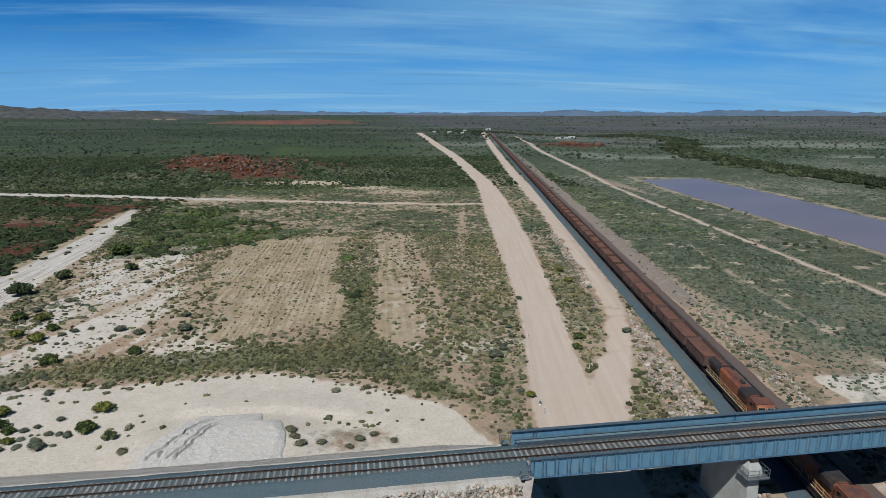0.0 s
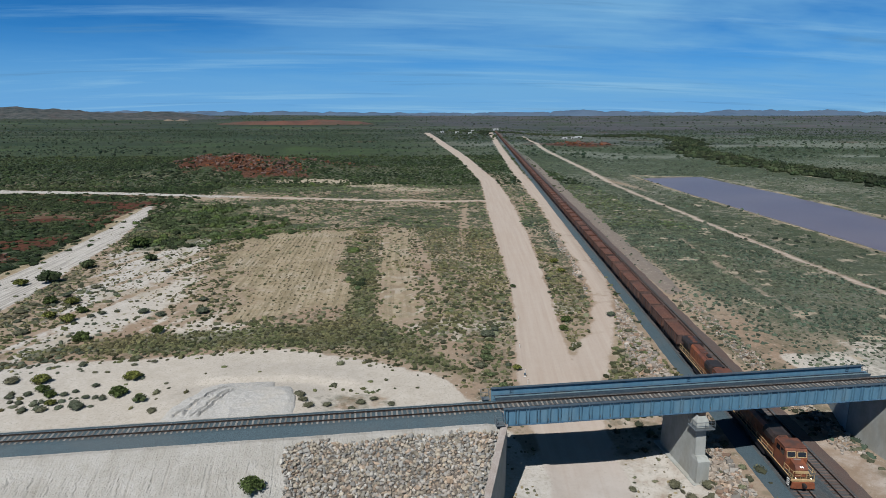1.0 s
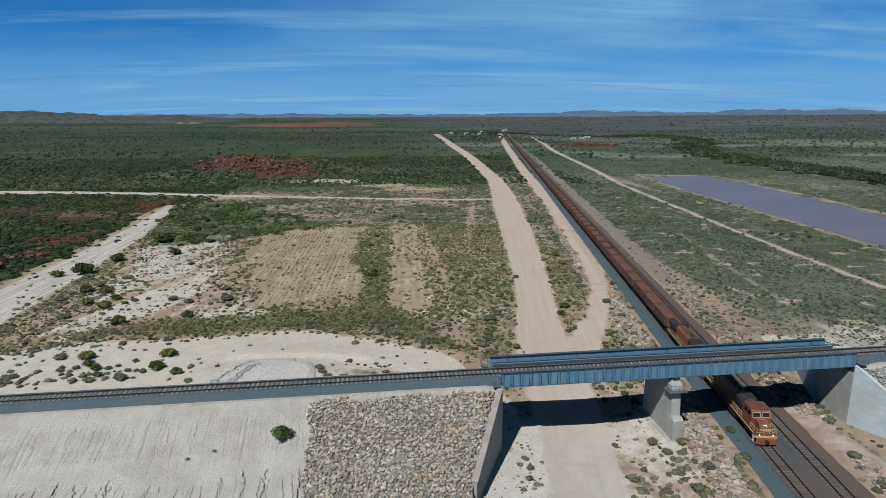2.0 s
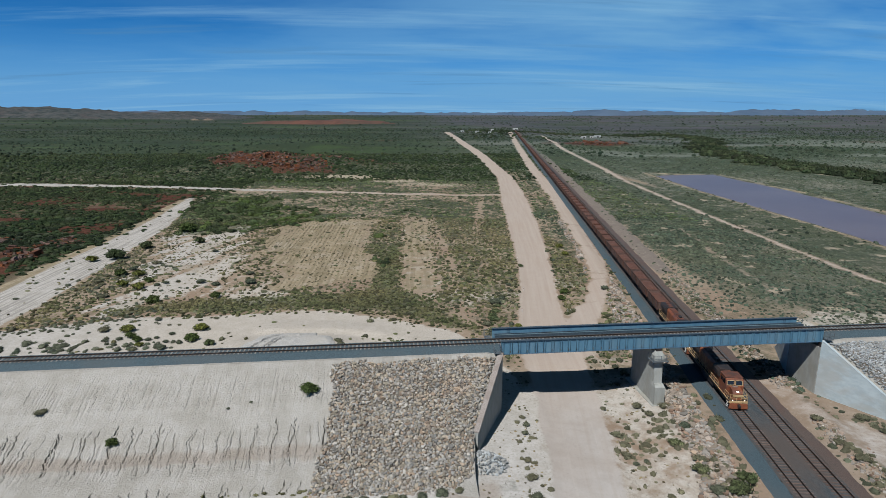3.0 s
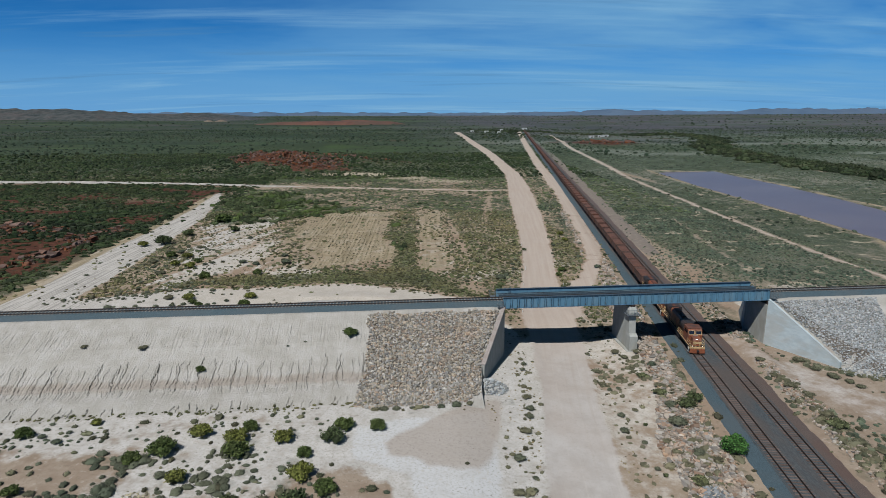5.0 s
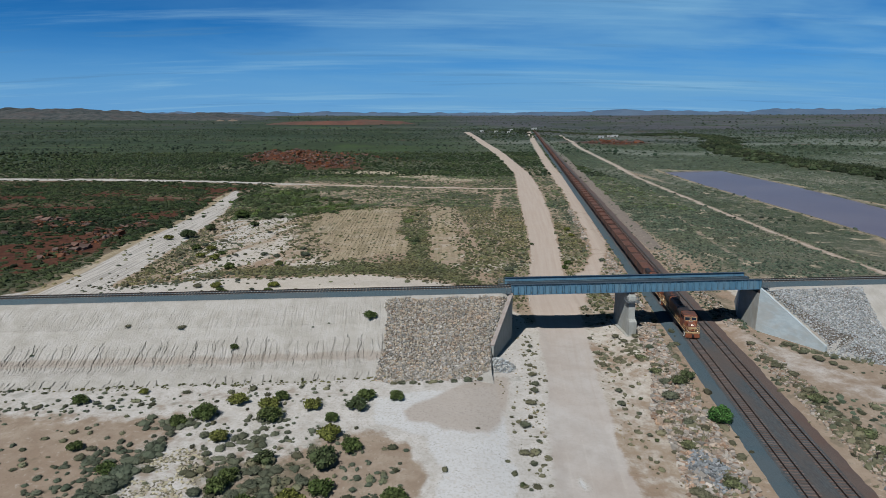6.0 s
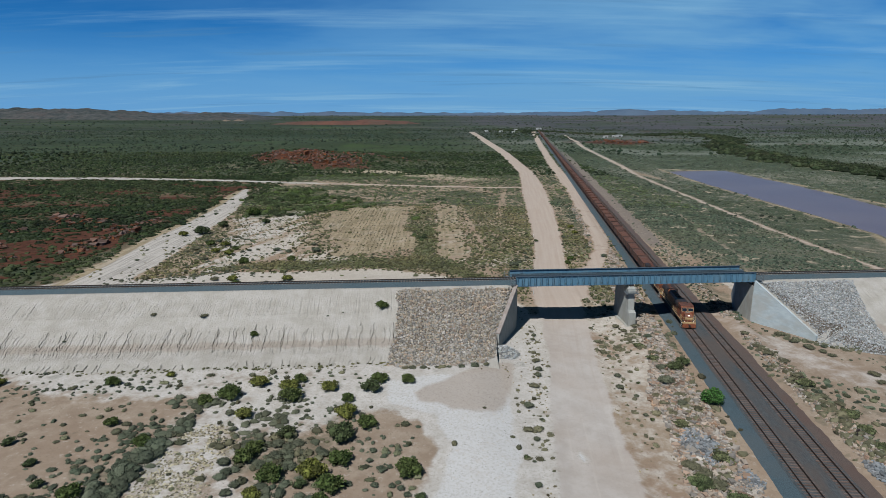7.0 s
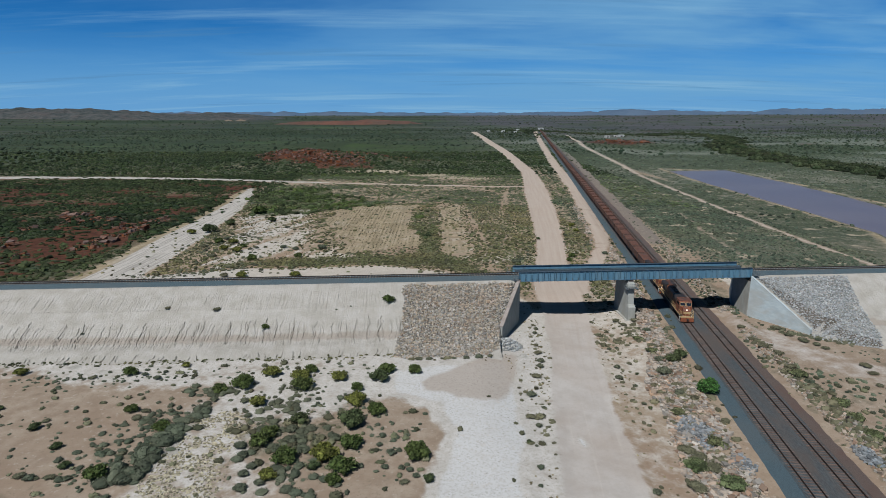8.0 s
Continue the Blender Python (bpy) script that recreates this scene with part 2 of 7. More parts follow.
M["rock_red"] = surface("rock_red", (0.052, 0.025, 0.016), (0.115, 0.050, 0.030), 2, 0.2, (0.035, 0.022, 0.018), 0.9, relief=0.1, island=0.4)
M["rock_pale"] = stone_material("rock_pale", ((0.215, 0.178, 0.145), (0.190, 0.174, 0.156), (0.235, 0.192, 0.152), (0.195, 0.126, 0.088), (0.260, 0.238, 0.210)))
# bed below the rock armour, with the shade between stones put into its colour
M["gap_shade_bed"] = surface("rock_gap_shade", (0.058, 0.051, 0.044), (0.105, 0.088, 0.072), 3, 0.3, None, 0.95, relief=0.03)
M["ballast"] = surface("ballast", (0.020, 0.034, 0.043), (0.050, 0.075, 0.088), 9, 0.12, (0.060, 0.064, 0.065), 0.9, relief=0.05, amount=0.35)
M["ballast_red"] = surface("ballast_red", (0.044, 0.033, 0.030), (0.088, 0.066, 0.056), 9, 0.15, (0.070, 0.041, 0.033), 0.9, relief=0.05, amount=0.6)
M["ballast_dirty"] = surface("ballast_dirty", (0.020, 0.027, 0.032), (0.054, 0.062, 0.066), 7, 0.16, (0.062, 0.046, 0.038), 0.9, relief=0.07, amount=0.7, stretch=(1.0, 0.25, 1.0))
M["gravel"] = surface("pale_gravel", (0.225, 0.217, 0.203), (0.310, 0.300, 0.285), 3.2, 0.25, (0.28, 0.26, 0.23), 0.95, relief=0.08, amount=0.6)
M["rail"] = surface("rail_steel", (0.018, 0.014, 0.012), (0.037, 0.025, 0.021), 8, 0.5, None, 0.6, 0.4, relief=0.0)
M["sleeper"] = surface("sleeper_concrete", (0.105, 0.096, 0.088), (0.175, 0.163, 0.150), 6, 0.5, (0.070, 0.052, 0.043), 0.9, relief=0.01, each=0.25, amount=0.6)
M["sleeper_rusty"] = surface("sleeper_rusty", (0.061, 0.043, 0.037), (0.098, 0.072, 0.062), 6, 0.5, (0.049, 0.031, 0.026), 0.9, relief=0.01, each=0.2)
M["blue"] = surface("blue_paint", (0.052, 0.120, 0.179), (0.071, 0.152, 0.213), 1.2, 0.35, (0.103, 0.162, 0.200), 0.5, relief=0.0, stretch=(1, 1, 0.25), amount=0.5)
# about half as bright as the blue of the girder webs
M["blue_dark"] = surface("dark_blue_paint", (0.028, 0.063, 0.104), (0.041, 0.088, 0.138), 1.5, 0.4, (0.028, 0.033, 0.039), 0.55, relief=0.0)
M["teal"] = surface("weathered_teal_plate", (0.057, 0.098, 0.121), (0.090, 0.136, 0.155), 2.0, 0.4, (0.109, 0.109, 0.099), 0.6, relief=0.0, amount=0.5)
M["flange"] = surface("dark_flange", (0.021, 0.036, 0.050), (0.043, 0.061, 0.079), 3, 0.5, None, 0.7, relief=0.0)
M["galv"] = surface("galvanised_steel", (0.070, 0.086, 0.098), (0.107, 0.123, 0.135), 6, 0.5, (0.074, 0.070, 0.066), 0.6, 0.3, relief=0.0)
M["grate"] = surface("walkway_grating", (0.156, 0.135, 0.123), (0.230, 0.205, 0.189), 6, 0.5, (0.131, 0.102, 0.082), 0.8, relief=0.01)
M["concrete"] = surface("concrete", (0.190, 0.196, 0.180), (0.246, 0.250, 0.236), 1.1, 0.22, (0.190, 0.170, 0.132), 0.85, relief=0.006, stretch=(1, 1, 0.5), amount=0.45)
M["concrete_pale"] = surface("wing_wall_concrete", (0.243, 0.287, 0.302), (0.307, 0.353, 0.370), 1.0, 0.25, (0.249, 0.247, 0.226), 0.85, relief=0.006, stretch=(0.6, 0.6, 1.4), amount=0.6)
M["orange"] = surface("orange_paint", (0.127, 0.041, 0.021), (0.184, 0.061, 0.029), 2.5, 0.5, (0.074, 0.034, 0.026), 0.5, relief=0.0, amount=0.8)
M["hood_top"] = surface("dusty_hood", (0.061, 0.024, 0.016), (0.102, 0.039, 0.025), 2.5, 0.6, (0.034, 0.023, 0.021), 0.75, relief=0.0, amount=0.8)
M["dark_metal"] = surface("dark_metal", (0.012, 0.011, 0.012), (0.030, 0.025, 0.025), 3, 0.6, (0.044, 0.028, 0.022), 0.65, 0.2, relief=0.0)
M["yellow"] = surface("yellow_rail_paint", (0.279, 0.189, 0.090), (0.344, 0.246, 0.131), 5, 0.6, (0.180, 0.107, 0.057), 0.5, relief=0.0)
M["white"] = surface("white_paint", (0.395, 0.390, 0.374), (0.440, 0.434, 0.417), 5, 0.6, None, 0.5, relief=0.0)
M["wagon"] = surface("rusty_wagon", (0.041, 0.019, 0.013), (0.078, 0.036, 0.025), 1.6, 0.35, (0.026, 0.015, 0.013), 0.85, relief=0.0, each=0.25, stretch=(1, 1, 0.5))
M["ore"] = surface("iron_ore", (0.050, 0.021, 0.015), (0.100, 0.046, 0.032), 3, 0.4, (0.042, 0.021, 0.018), 0.95, relief=0.08)
M["bark"] = surface("bark", (0.055, 0.041, 0.030), (0.110, 0.088, 0.066), 5, 0.6, None, 0.9, relief=0.01)
M["shed"] = surface("shed_sheet", (0.279, 0.287, 0.295), (0.344, 0.353, 0.353), 1, 0.2, (0.246, 0.221, 0.197), 0.5, relief=0.0)
M["shed_roof"] = surface("shed_roof", (0.248, 0.253, 0.253), (0.319, 0.319, 0.319), 1, 0.2, (0.220, 0.154, 0.110), 0.5, relief=0.0)


def glass_material():
    m, nt, bsdf = nodes_of("cab_glass")
    bsdf.inputs["Base Color"].default_value = (0.010, 0.011, 0.014, 1)
    bsdf.inputs["Roughness"].default_value = 0.06
    return m


def lamp_material():
    m, nt, bsdf = nodes_of("headlight_glow")
    bsdf.inputs["Emission Color"].default_value = (1.0, 0.85, 0.65, 1)
    bsdf.inputs["Emission Strength"].default_value = 0.9
    return m


def leaf_material(name, a, b, dry, spread=0.35, low=0.38, high=1.5):
    """Foliage whose hue and value change from clump to clump and a little within one."""
    m, nt, bsdf = nodes_of(name)
    geo = nt.nodes.new("ShaderNodeNewGeometry")
    info = nt.nodes.new("ShaderNodeObjectInfo")
    r = math_node(nt, "FRACT", math_node(nt, "ADD", geo.outputs["Random Per Island"], info.outputs["Random"]))
    c = colour_mix(nt, r, a, b)
    patch = span(nt, noise_tex(nt, 0.06, 3, 0.6), 0.45, 0.62)
    c = colour_mix(nt, math_node(nt, "MULTIPLY", patch, spread), c, dry)
    broad = noise_tex(nt, 0.011, 4, 0.6, (0.6, 1.0, 1.0))
    c = colour_mix(nt, span(nt, broad, 0.52, 0.64, 0, spread * 1.2), c, tuple(q * 1.15 for q in dry))
    c = colour_mix(nt, span(nt, broad, 0.47, 0.38, 0, spread * 1.3), c, tuple(q * .62 for q in a))
    hsv = nt.nodes.new("ShaderNodeHueSaturation")
    r2 = math_node(nt, "FRACT", math_node(nt, "MULTIPLY", r, 13.7))
    nt.links.new(span(nt, r2, 0, 1, low, high), hsv.inputs["Value"])
    nt.links.new(c, hsv.inputs["Color"])
    nt.links.new(hsv.outputs[0], bsdf.inputs["Base Color"])
    bsdf.inputs["Roughness"].default_value = 0.8
    bsdf.inputs["Specular IOR Level"].default_value = 0.15
    return m


M["glass"] = glass_material()
M["headlight"] = lamp_material()
M["tuft"] = leaf_material("spinifex", (0.039, 0.048, 0.020), (0.075, 0.075, 0.036), (0.111, 0.090, 0.045), 0.45)
M["tuft_pale"] = leaf_material("grey_green_grass", (0.026, 0.041, 0.027), (0.055, 0.070, 0.050), (0.074, 0.076, 0.046), 0.5, 0.45, 1.5)
M["mound"] = leaf_material("grey_olive_mound", (0.050, 0.053, 0.032), (0.080, 0.080, 0.053), (0.088, 0.078, 0.048), 0.35, 0.72, 1.3)
M["mound_grey"] = leaf_material("glaucous_mound", (0.036, 0.047, 0.031), (0.062, 0.070, 0.048), (0.070, 0.068, 0.044), 0.3, 0.7, 1.3)
M["tuft_grey"] = leaf_material("saltbush", (0.054, 0.059, 0.034), (0.087, 0.090, 0.055), (0.086, 0.072, 0.045), 0.35)
M["scrub"] = leaf_material("scrub", (0.012, 0.023, 0.009), (0.029, 0.040, 0.018), (0.039, 0.042, 0.021), 0.4)
M["scrub_dark"] = leaf_material("dark_scrub", (0.007, 0.015, 0.005), (0.019, 0.030, 0.010), (0.030, 0.036, 0.015), 0.45, 0.5, 1.5)
M["scrub_far"] = leaf_material("mallee_scrub", (0.014, 0.027, 0.016), (0.029, 0.043, 0.025), (0.039, 0.046, 0.029), 0.4, 0.6, 1.3)
M["leaf"] = leaf_material("shrub_leaf", (0.032, 0.052, 0.014), (0.054, 0.074, 0.022), (0.062, 0.072, 0.025), 0.3, 0.5, 1.35)
M["leaf_dark"] = leaf_material("dark_shrub_leaf", (0.025, 0.039, 0.015), (0.046, 0.061, 0.026), (0.051, 0.056, 0.026), 0.3)
M["tuft_green"] = leaf_material("creeping_weed", (0.045, 0.064, 0.028), (0.074, 0.089, 0.043), (0.082, 0.078, 0.041), 0.3)
M["leaf_yellow"] = leaf_material("yellow_green_leaf", (0.070, 0.080, 0.016), (0.102, 0.107, 0.027), (0.090, 0.094, 0.029), 0.3)
M["straw"] = leaf_material("dry_grass", (0.164, 0.148, 0.098), (0.254, 0.234, 0.172), (0.197, 0.164, 0.107), 0.3)
M["stubble"] = leaf_material("stubble", (0.080, 0.068, 0.040), (0.150, 0.128, 0.078), (0.139, 0.107, 0.061), 0.4)
M["leaf_bright"] = leaf_material("bright_leaf", (0.028, 0.082, 0.016), (0.049, 0.116, 0.028), (0.044, 0.093, 0.028), 0.2)


def ground_material():
    m, nt, bsdf = nodes_of("ground")
    a = nt.nodes.new("ShaderNodeAttribute")
    a.attribute_name = "cover_a"
    b = nt.nodes.new("ShaderNodeAttribute")
    b.attribute_name = "cover_b"
    sa, sb = nt.nodes.new("ShaderNodeSeparateColor"), nt.nodes.new("ShaderNodeSeparateColor")
    nt.links.new(a.outputs["Color"], sa.inputs[0])
    nt.links.new(b.outputs["Color"], sb.inputs[0])
    road, sand, red = sa.outputs[0], sa.outputs[1], sa.outputs[2]
    green, field, damp = sb.outputs[0], sb.outputs[1], sb.outputs[2]
    cc, sc = nt.nodes.new("ShaderNodeAttribute"), nt.nodes.new("ShaderNodeSeparateColor")
    cc.attribute_name = "cover_c"
    nt.links.new(cc.outputs["Color"], sc.inputs[0])
    cess, lush, pale = sc.outputs[0], sc.outputs[1], sc.outputs[2]
    across = nt.nodes.new("ShaderNodeAttribute")
    across.attribute_name = "across"
    fine, mid, big = noise_tex(nt, 2.2, 6, 0.7), noise_tex(nt, 0.35, 5, 0.6), noise_tex(nt, 0.035, 4, 0.6)
    soil = colour_mix(nt, span(nt, mid, 0.35, 0.65), (0.166, 0.127, 0.096), (0.213, 0.173, 0.136))
    soil = colour_mix(nt, span(nt, big, 0.45, 0.62, 0, 0.7), soil, (0.168, 0.125, 0.093))
    geo = nt.nodes.new("ShaderNodeNewGeometry")
    where = nt.nodes.new("ShaderNodeSeparateXYZ")
    nt.links.new(geo.outputs["Position"], where.inputs[0])
    sandc = colour_mix(nt, span(nt, mid, 0.3, 0.7), (0.271, 0.258, 0.238), (0.341, 0.327, 0.310))
    sandc = colour_mix(nt, span(nt, fine, 0.4, 0.75, 0, 0.25), sandc, (0.220, 0.192, 0.159))
    roadc = colour_mix(nt, span(nt, mid, 0.3, 0.7), (0.258, 0.236, 0.217), (0.304, 0.284, 0.266))
    roadc = colour_mix(nt, span(nt, big, 0.4, 0.65, 0, 0.45), roadc, (0.240, 0.196, 0.163))
    along = nt.nodes.new("ShaderNodeCombineXYZ")
    nt.links.new(across.outputs["Fac"], along.inputs[0])
    nt.links.new(math_node(nt, "MULTIPLY", where.outputs["Y"], 0.03), along.inputs[1])
    rut = nt.nodes.new("ShaderNodeTexNoise")
    rut.inputs["Scale"].default_value, rut.inputs["Detail"].default_value, rut.inputs["Roughness"].default_value = 0.8, 4, 0.6
    nt.links.new(along.outputs[0], rut.inputs["Vector"])
    ruts = rut.outputs["Fac"]
    roadc = colour_mix(nt, span(nt, ruts, 0.52, 0.70, 0, 0.22), roadc, (0.221, 0.184, 0.152))
    roadc = colour_mix(nt, span(nt, ruts, 0.44, 0.30, 0, 0.3), roadc, (0.344, 0.320, 0.287))
    furrow = math_node(nt, "MULTIPLY", span(nt, where.outputs["X"], -96, -104), span(nt, noise_tex(nt, 1.0, 3, 0.5, (1.5, 0.03, 1)), 0.5, 0.58, 0, 0.8))
    sandc = colour_mix(nt, furrow, sandc, (0.165, 0.158, 0.150))
    north = math_node(nt, "MAXIMUM", span(nt, where.outputs["Y"], -12, 14), math_node(nt, "MULTIPLY", span(nt, where.outputs["X"], 0, 12), span(nt, where.outputs["X"], 46, 34, 0, 0.85)))
    sandc = colour_mix(nt, math_node(nt, "MULTIPLY", north, span(nt, where.outputs["X"], -98, -60, 0.15, 0.6)), sandc, colour_mix(nt, mid, (0.275, 0.238, 0.193), (0.336, 0.299, 0.250)))
    roadc = colour_mix(nt, math_node(nt, "MULTIPLY", span(nt, where.outputs["Y"], -12, 14), 0.8), roadc, colour_mix(nt, span(nt, ruts, 0.3, 0.7), (0.292, 0.242, 0.201), (0.262, 0.208, 0.168)))
    soil = colour_mix(nt, math_node(nt, "MULTIPLY", north, 0.5), soil, colour_mix(nt, span(nt, big, 0.4, 0.6), (0.217, 0.168, 0.119), (0.197, 0.135, 0.094)))
    # open grey-green grassland east of the railway and on the far plain
    lawn = math_node(nt, "MAXIMUM", math_node(nt, "MULTIPLY", span(nt, where.outputs["X"], 62, 84), span(nt, where.outputs["Y"], 18, 60)), span(nt, where.outputs["Y"], 330, 520))
    lawn = math_node(nt, "MULTIPLY", math_node(nt, "MULTIPLY", lawn, math_node(nt, "MAXIMUM", green, span(nt, where.outputs["Y"], 400, 520, 0, 0.9))), span(nt, mid, 0.25, 0.7, 0.6, 0.95))
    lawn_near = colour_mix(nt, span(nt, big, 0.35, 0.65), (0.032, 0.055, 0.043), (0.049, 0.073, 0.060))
    # farther grass is paler and bluer: distance haze put into the ground colour
    lawn_hazed = colour_mix(nt, span(nt, big, 0.35, 0.65), (0.058, 0.094, 0.082), (0.082, 0.116, 0.102))
    soil = colour_mix(nt, lawn, soil, colour_mix(nt, math_node(nt, "MULTIPLY", span(nt, where.outputs["Y"], 150, 330), span(nt, where.outputs["X"], 60, 150)), lawn_near, lawn_hazed))
    # darker grass on the western plain
    dim = math_node(nt, "MULTIPLY", span(nt, where.outputs["Y"], 330, 520), span(nt, where.outputs["X"], 120, -40))
    soil = colour_mix(nt, math_node(nt, "MULTIPLY", dim, 0.92), soil, (0.017, 0.028, 0.015))
    patchy = noise_tex(nt, 0.011, 5, 0.62, (0.45, 1.0, 1.0), 0.5)
    streak = noise_tex(nt, 0.016, 4, 0.6, (0.16, 1.0, 1.0), 0.3)
    wild = math_node(nt, "MULTIPLY", span(nt, where.outputs["Y"], 300, 480), span(nt, where.outputs["Y"], 2200, 1300))
    wild = math_node(nt, "MULTIPLY", wild, span(nt, where.outputs["X"], 190, -20, 0.35, 1.0))
    soil = colour_mix(nt, math_node(nt, "MULTIPLY", wild, span(nt, patchy, 0.50, 0.62, 0, 0.7)), soil, (0.034, 0.056, 0.022))
    soil = colour_mix(nt, math_node(nt, "MULTIPLY", wild, span(nt, patchy, 0.44, 0.34, 0, 0.8)), soil, (0.018, 0.028, 0.014))
    soil = colour_mix(nt, math_node(nt, "MULTIPLY", wild, span(nt, streak, 0.57, 0.66, 0, 0.6)), soil, (0.050, 0.074, 0.030))
    bush = math_node(nt, "MULTIPLY", span(nt, where.outputs["X"], -118, -135), math_node(nt, "MULTIPLY", span(nt, where.outputs["Y"], 480, 330), span(nt, where.outputs["Y"], 150, 260, 1.0, 0.5)))
    soil = colour_mix(nt, math_node(nt, "MULTIPLY", bush, 0.85), soil, (0.030, 0.028, 0.014))
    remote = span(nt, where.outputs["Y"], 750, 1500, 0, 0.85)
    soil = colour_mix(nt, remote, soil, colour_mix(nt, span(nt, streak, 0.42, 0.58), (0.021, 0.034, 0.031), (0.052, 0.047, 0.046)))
    redc = colour_mix(nt, span(nt, mid, 0.3, 0.7), (0.032, 0.013, 0.008), (0.070, 0.027, 0.016))
    fieldc = colour_mix(nt, span(nt, mid, 0.35, 0.65), (0.178, 0.139, 0.089), (0.239, 0.199, 0.139))
    worn = noise_tex(nt, 0.07, 4, 0.65)
    fieldc = colour_mix(nt, span(nt, worn, 0.50, 0.66, 0, 0.6), fieldc, (0.280, 0.246, 0.200))
    fieldc = colour_mix(nt, span(nt, worn, 0.46, 0.34, 0, 0.6), fieldc, (0.135, 0.112, 0.070))
    wave = noise_tex(nt, 1.0, 2, 0.5, (0.9, 0.03, 1))
    fieldc = colour_mix(nt, span(nt, wave, 0.45, 0.58, 0, 0.55), fieldc, (0.121, 0.100, 0.061))
    def edge(mask, n, w=0.5):
        return span(nt, math_node(nt, "ADD", mask, math_node(nt, "MULTIPLY", math_node(nt, "SUBTRACT", n, 0.5), w)), 0.32, 0.62)
    c = colour_mix(nt, edge(red, mid), soil, redc)
    sandc = colour_mix(nt, math_node(nt, "MULTIPLY", span(nt, sand, 1.0, 1.18), span(nt, mid, 0.3, 0.6, 0.7, 1.0)), sandc, (0.338, 0.337, 0.334))
    c = colour_mix(nt, edge(sand, mid, 0.9), c, sandc)
    c = colour_mix(nt, edge(field, mid), c, fieldc)
    # plants too small to stand as meshes of their own: spots by cover
    dense = math_node(nt, "MAXIMUM", span(nt, where.outputs["Y"], 30, 170, 0.3, 0.92), span(nt, where.outputs["X"], -110, -150, 0.3, 0.92))
    for scale, keep in ((0.85, 0.62), (0.24, 0.75)):
        v = nt.nodes.new("ShaderNodeTexVoronoi")
        v.inputs["Scale"].default_value = scale
        v.inputs["Randomness"].default_value = 1.0
        warp = nt.nodes.new("ShaderNodeTexNoise")
        warp.inputs["Scale"].default_value = scale * 2.5
        nt.links.new(geo.outputs["Position"], warp.inputs["Vector"])
        mixv = nt.nodes.new("ShaderNodeVectorMath")
        mixv.operation = "MULTIPLY_ADD"
        mixv.inputs[1].default_value = (0.7 / scale, 0.7 / scale, 0)
        nt.links.new(warp.outputs["Color"], mixv.inputs[0])
        nt.links.new(geo.outputs["Position"], mixv.inputs[2])
        nt.links.new(mixv.outputs[0], v.inputs["Vector"])
        reach = math_node(nt, "MULTIPLY", math_node(nt, "ADD", green, math_node(nt, "MULTIPLY", math_node(nt, "SUBTRACT", big, 0.5), 0.9)), keep)
        s = span(nt, math_node(nt, "SUBTRACT", reach, v.outputs["Distance"]), -0.06, 0.12)
        bwn = nt.nodes.new("ShaderNodeSeparateColor")
        nt.links.new(v.outputs["Color"], bwn.inputs[0])
        spot = colour_mix(nt, bwn.outputs[0], (0.018, 0.030, 0.016), (0.040, 0.051, 0.029))
        c = colour_mix(nt, math_node(nt, "MULTIPLY", s, dense), c, spot)
    c = colour_mix(nt, math_node(nt, "MULTIPLY", edge(lush, mid), 0.75), c, colour_mix(nt, mid, (0.024, 0.034, 0.014), (0.048, 0.056, 0.024)))
    c = colour_mix(nt, edge(pale, mid, 0.7), c, colour_mix(nt, mid, (0.20, 0.165, 0.12), (0.27, 0.235, 0.18)))
    c = colour_mix(nt, math_node(nt, "MULTIPLY", edge(cess, mid, 0.4), 0.85), c, colour_mix(nt, mid, (0.092, 0.080, 0.074), (0.150, 0.128, 0.112)))
    band = noise_tex(nt, 1.0, 4, 0.6, (0.001, 0.003, 0.001))
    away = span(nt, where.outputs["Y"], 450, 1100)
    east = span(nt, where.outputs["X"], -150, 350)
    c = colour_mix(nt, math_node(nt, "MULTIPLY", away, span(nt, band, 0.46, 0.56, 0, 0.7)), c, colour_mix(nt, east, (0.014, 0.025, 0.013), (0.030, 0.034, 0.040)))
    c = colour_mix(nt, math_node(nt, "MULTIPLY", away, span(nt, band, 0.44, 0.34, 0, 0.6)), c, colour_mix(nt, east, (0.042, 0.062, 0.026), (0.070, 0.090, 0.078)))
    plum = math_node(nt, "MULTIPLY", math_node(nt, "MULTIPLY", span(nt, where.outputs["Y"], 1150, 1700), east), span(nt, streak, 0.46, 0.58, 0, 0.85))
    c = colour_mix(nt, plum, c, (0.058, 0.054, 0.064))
    c = colour_mix(nt, edge(road, mid, 0.7), c, roadc)
    c = colour_mix(nt, math_node(nt, "MULTIPLY", edge(damp, mid, 0.3), 0.75), c, (0.226, 0.193, 0.164))
    bare = math_node(nt, "MULTIPLY", span(nt, where.outputs["Y"], 260, 600, 1.0, 0.12), math_node(nt, "MULTIPLY", span(nt, road, 0.35, 0.75, 1.0, 0.3), span(nt, where.outputs["X"], -128, -140, 1.0, 0.15)))
    c = colour_mix(nt, math_node(nt, "MULTIPLY", bare, span(nt, fine, 0.45, 0.72, 0, 0.38)), c, (0.107, 0.082, 0.057))
    grit = noise_tex(nt, 1.1, 3, 0.8)
    c = colour_mix(nt, math_node(nt, "MULTIPLY", bare, span(nt, grit, 0.56, 0.70, 0, 0.35)), c, (0.377, 0.344, 0.303))
    litter = span(nt, noise_tex(nt, 3.4, 3, 0.6), 0.60, 0.67, 0, 0.5)
    litter = math_node(nt, "MULTIPLY", litter, span(nt, mid, 0.42, 0.6, 0.25, 1.0))
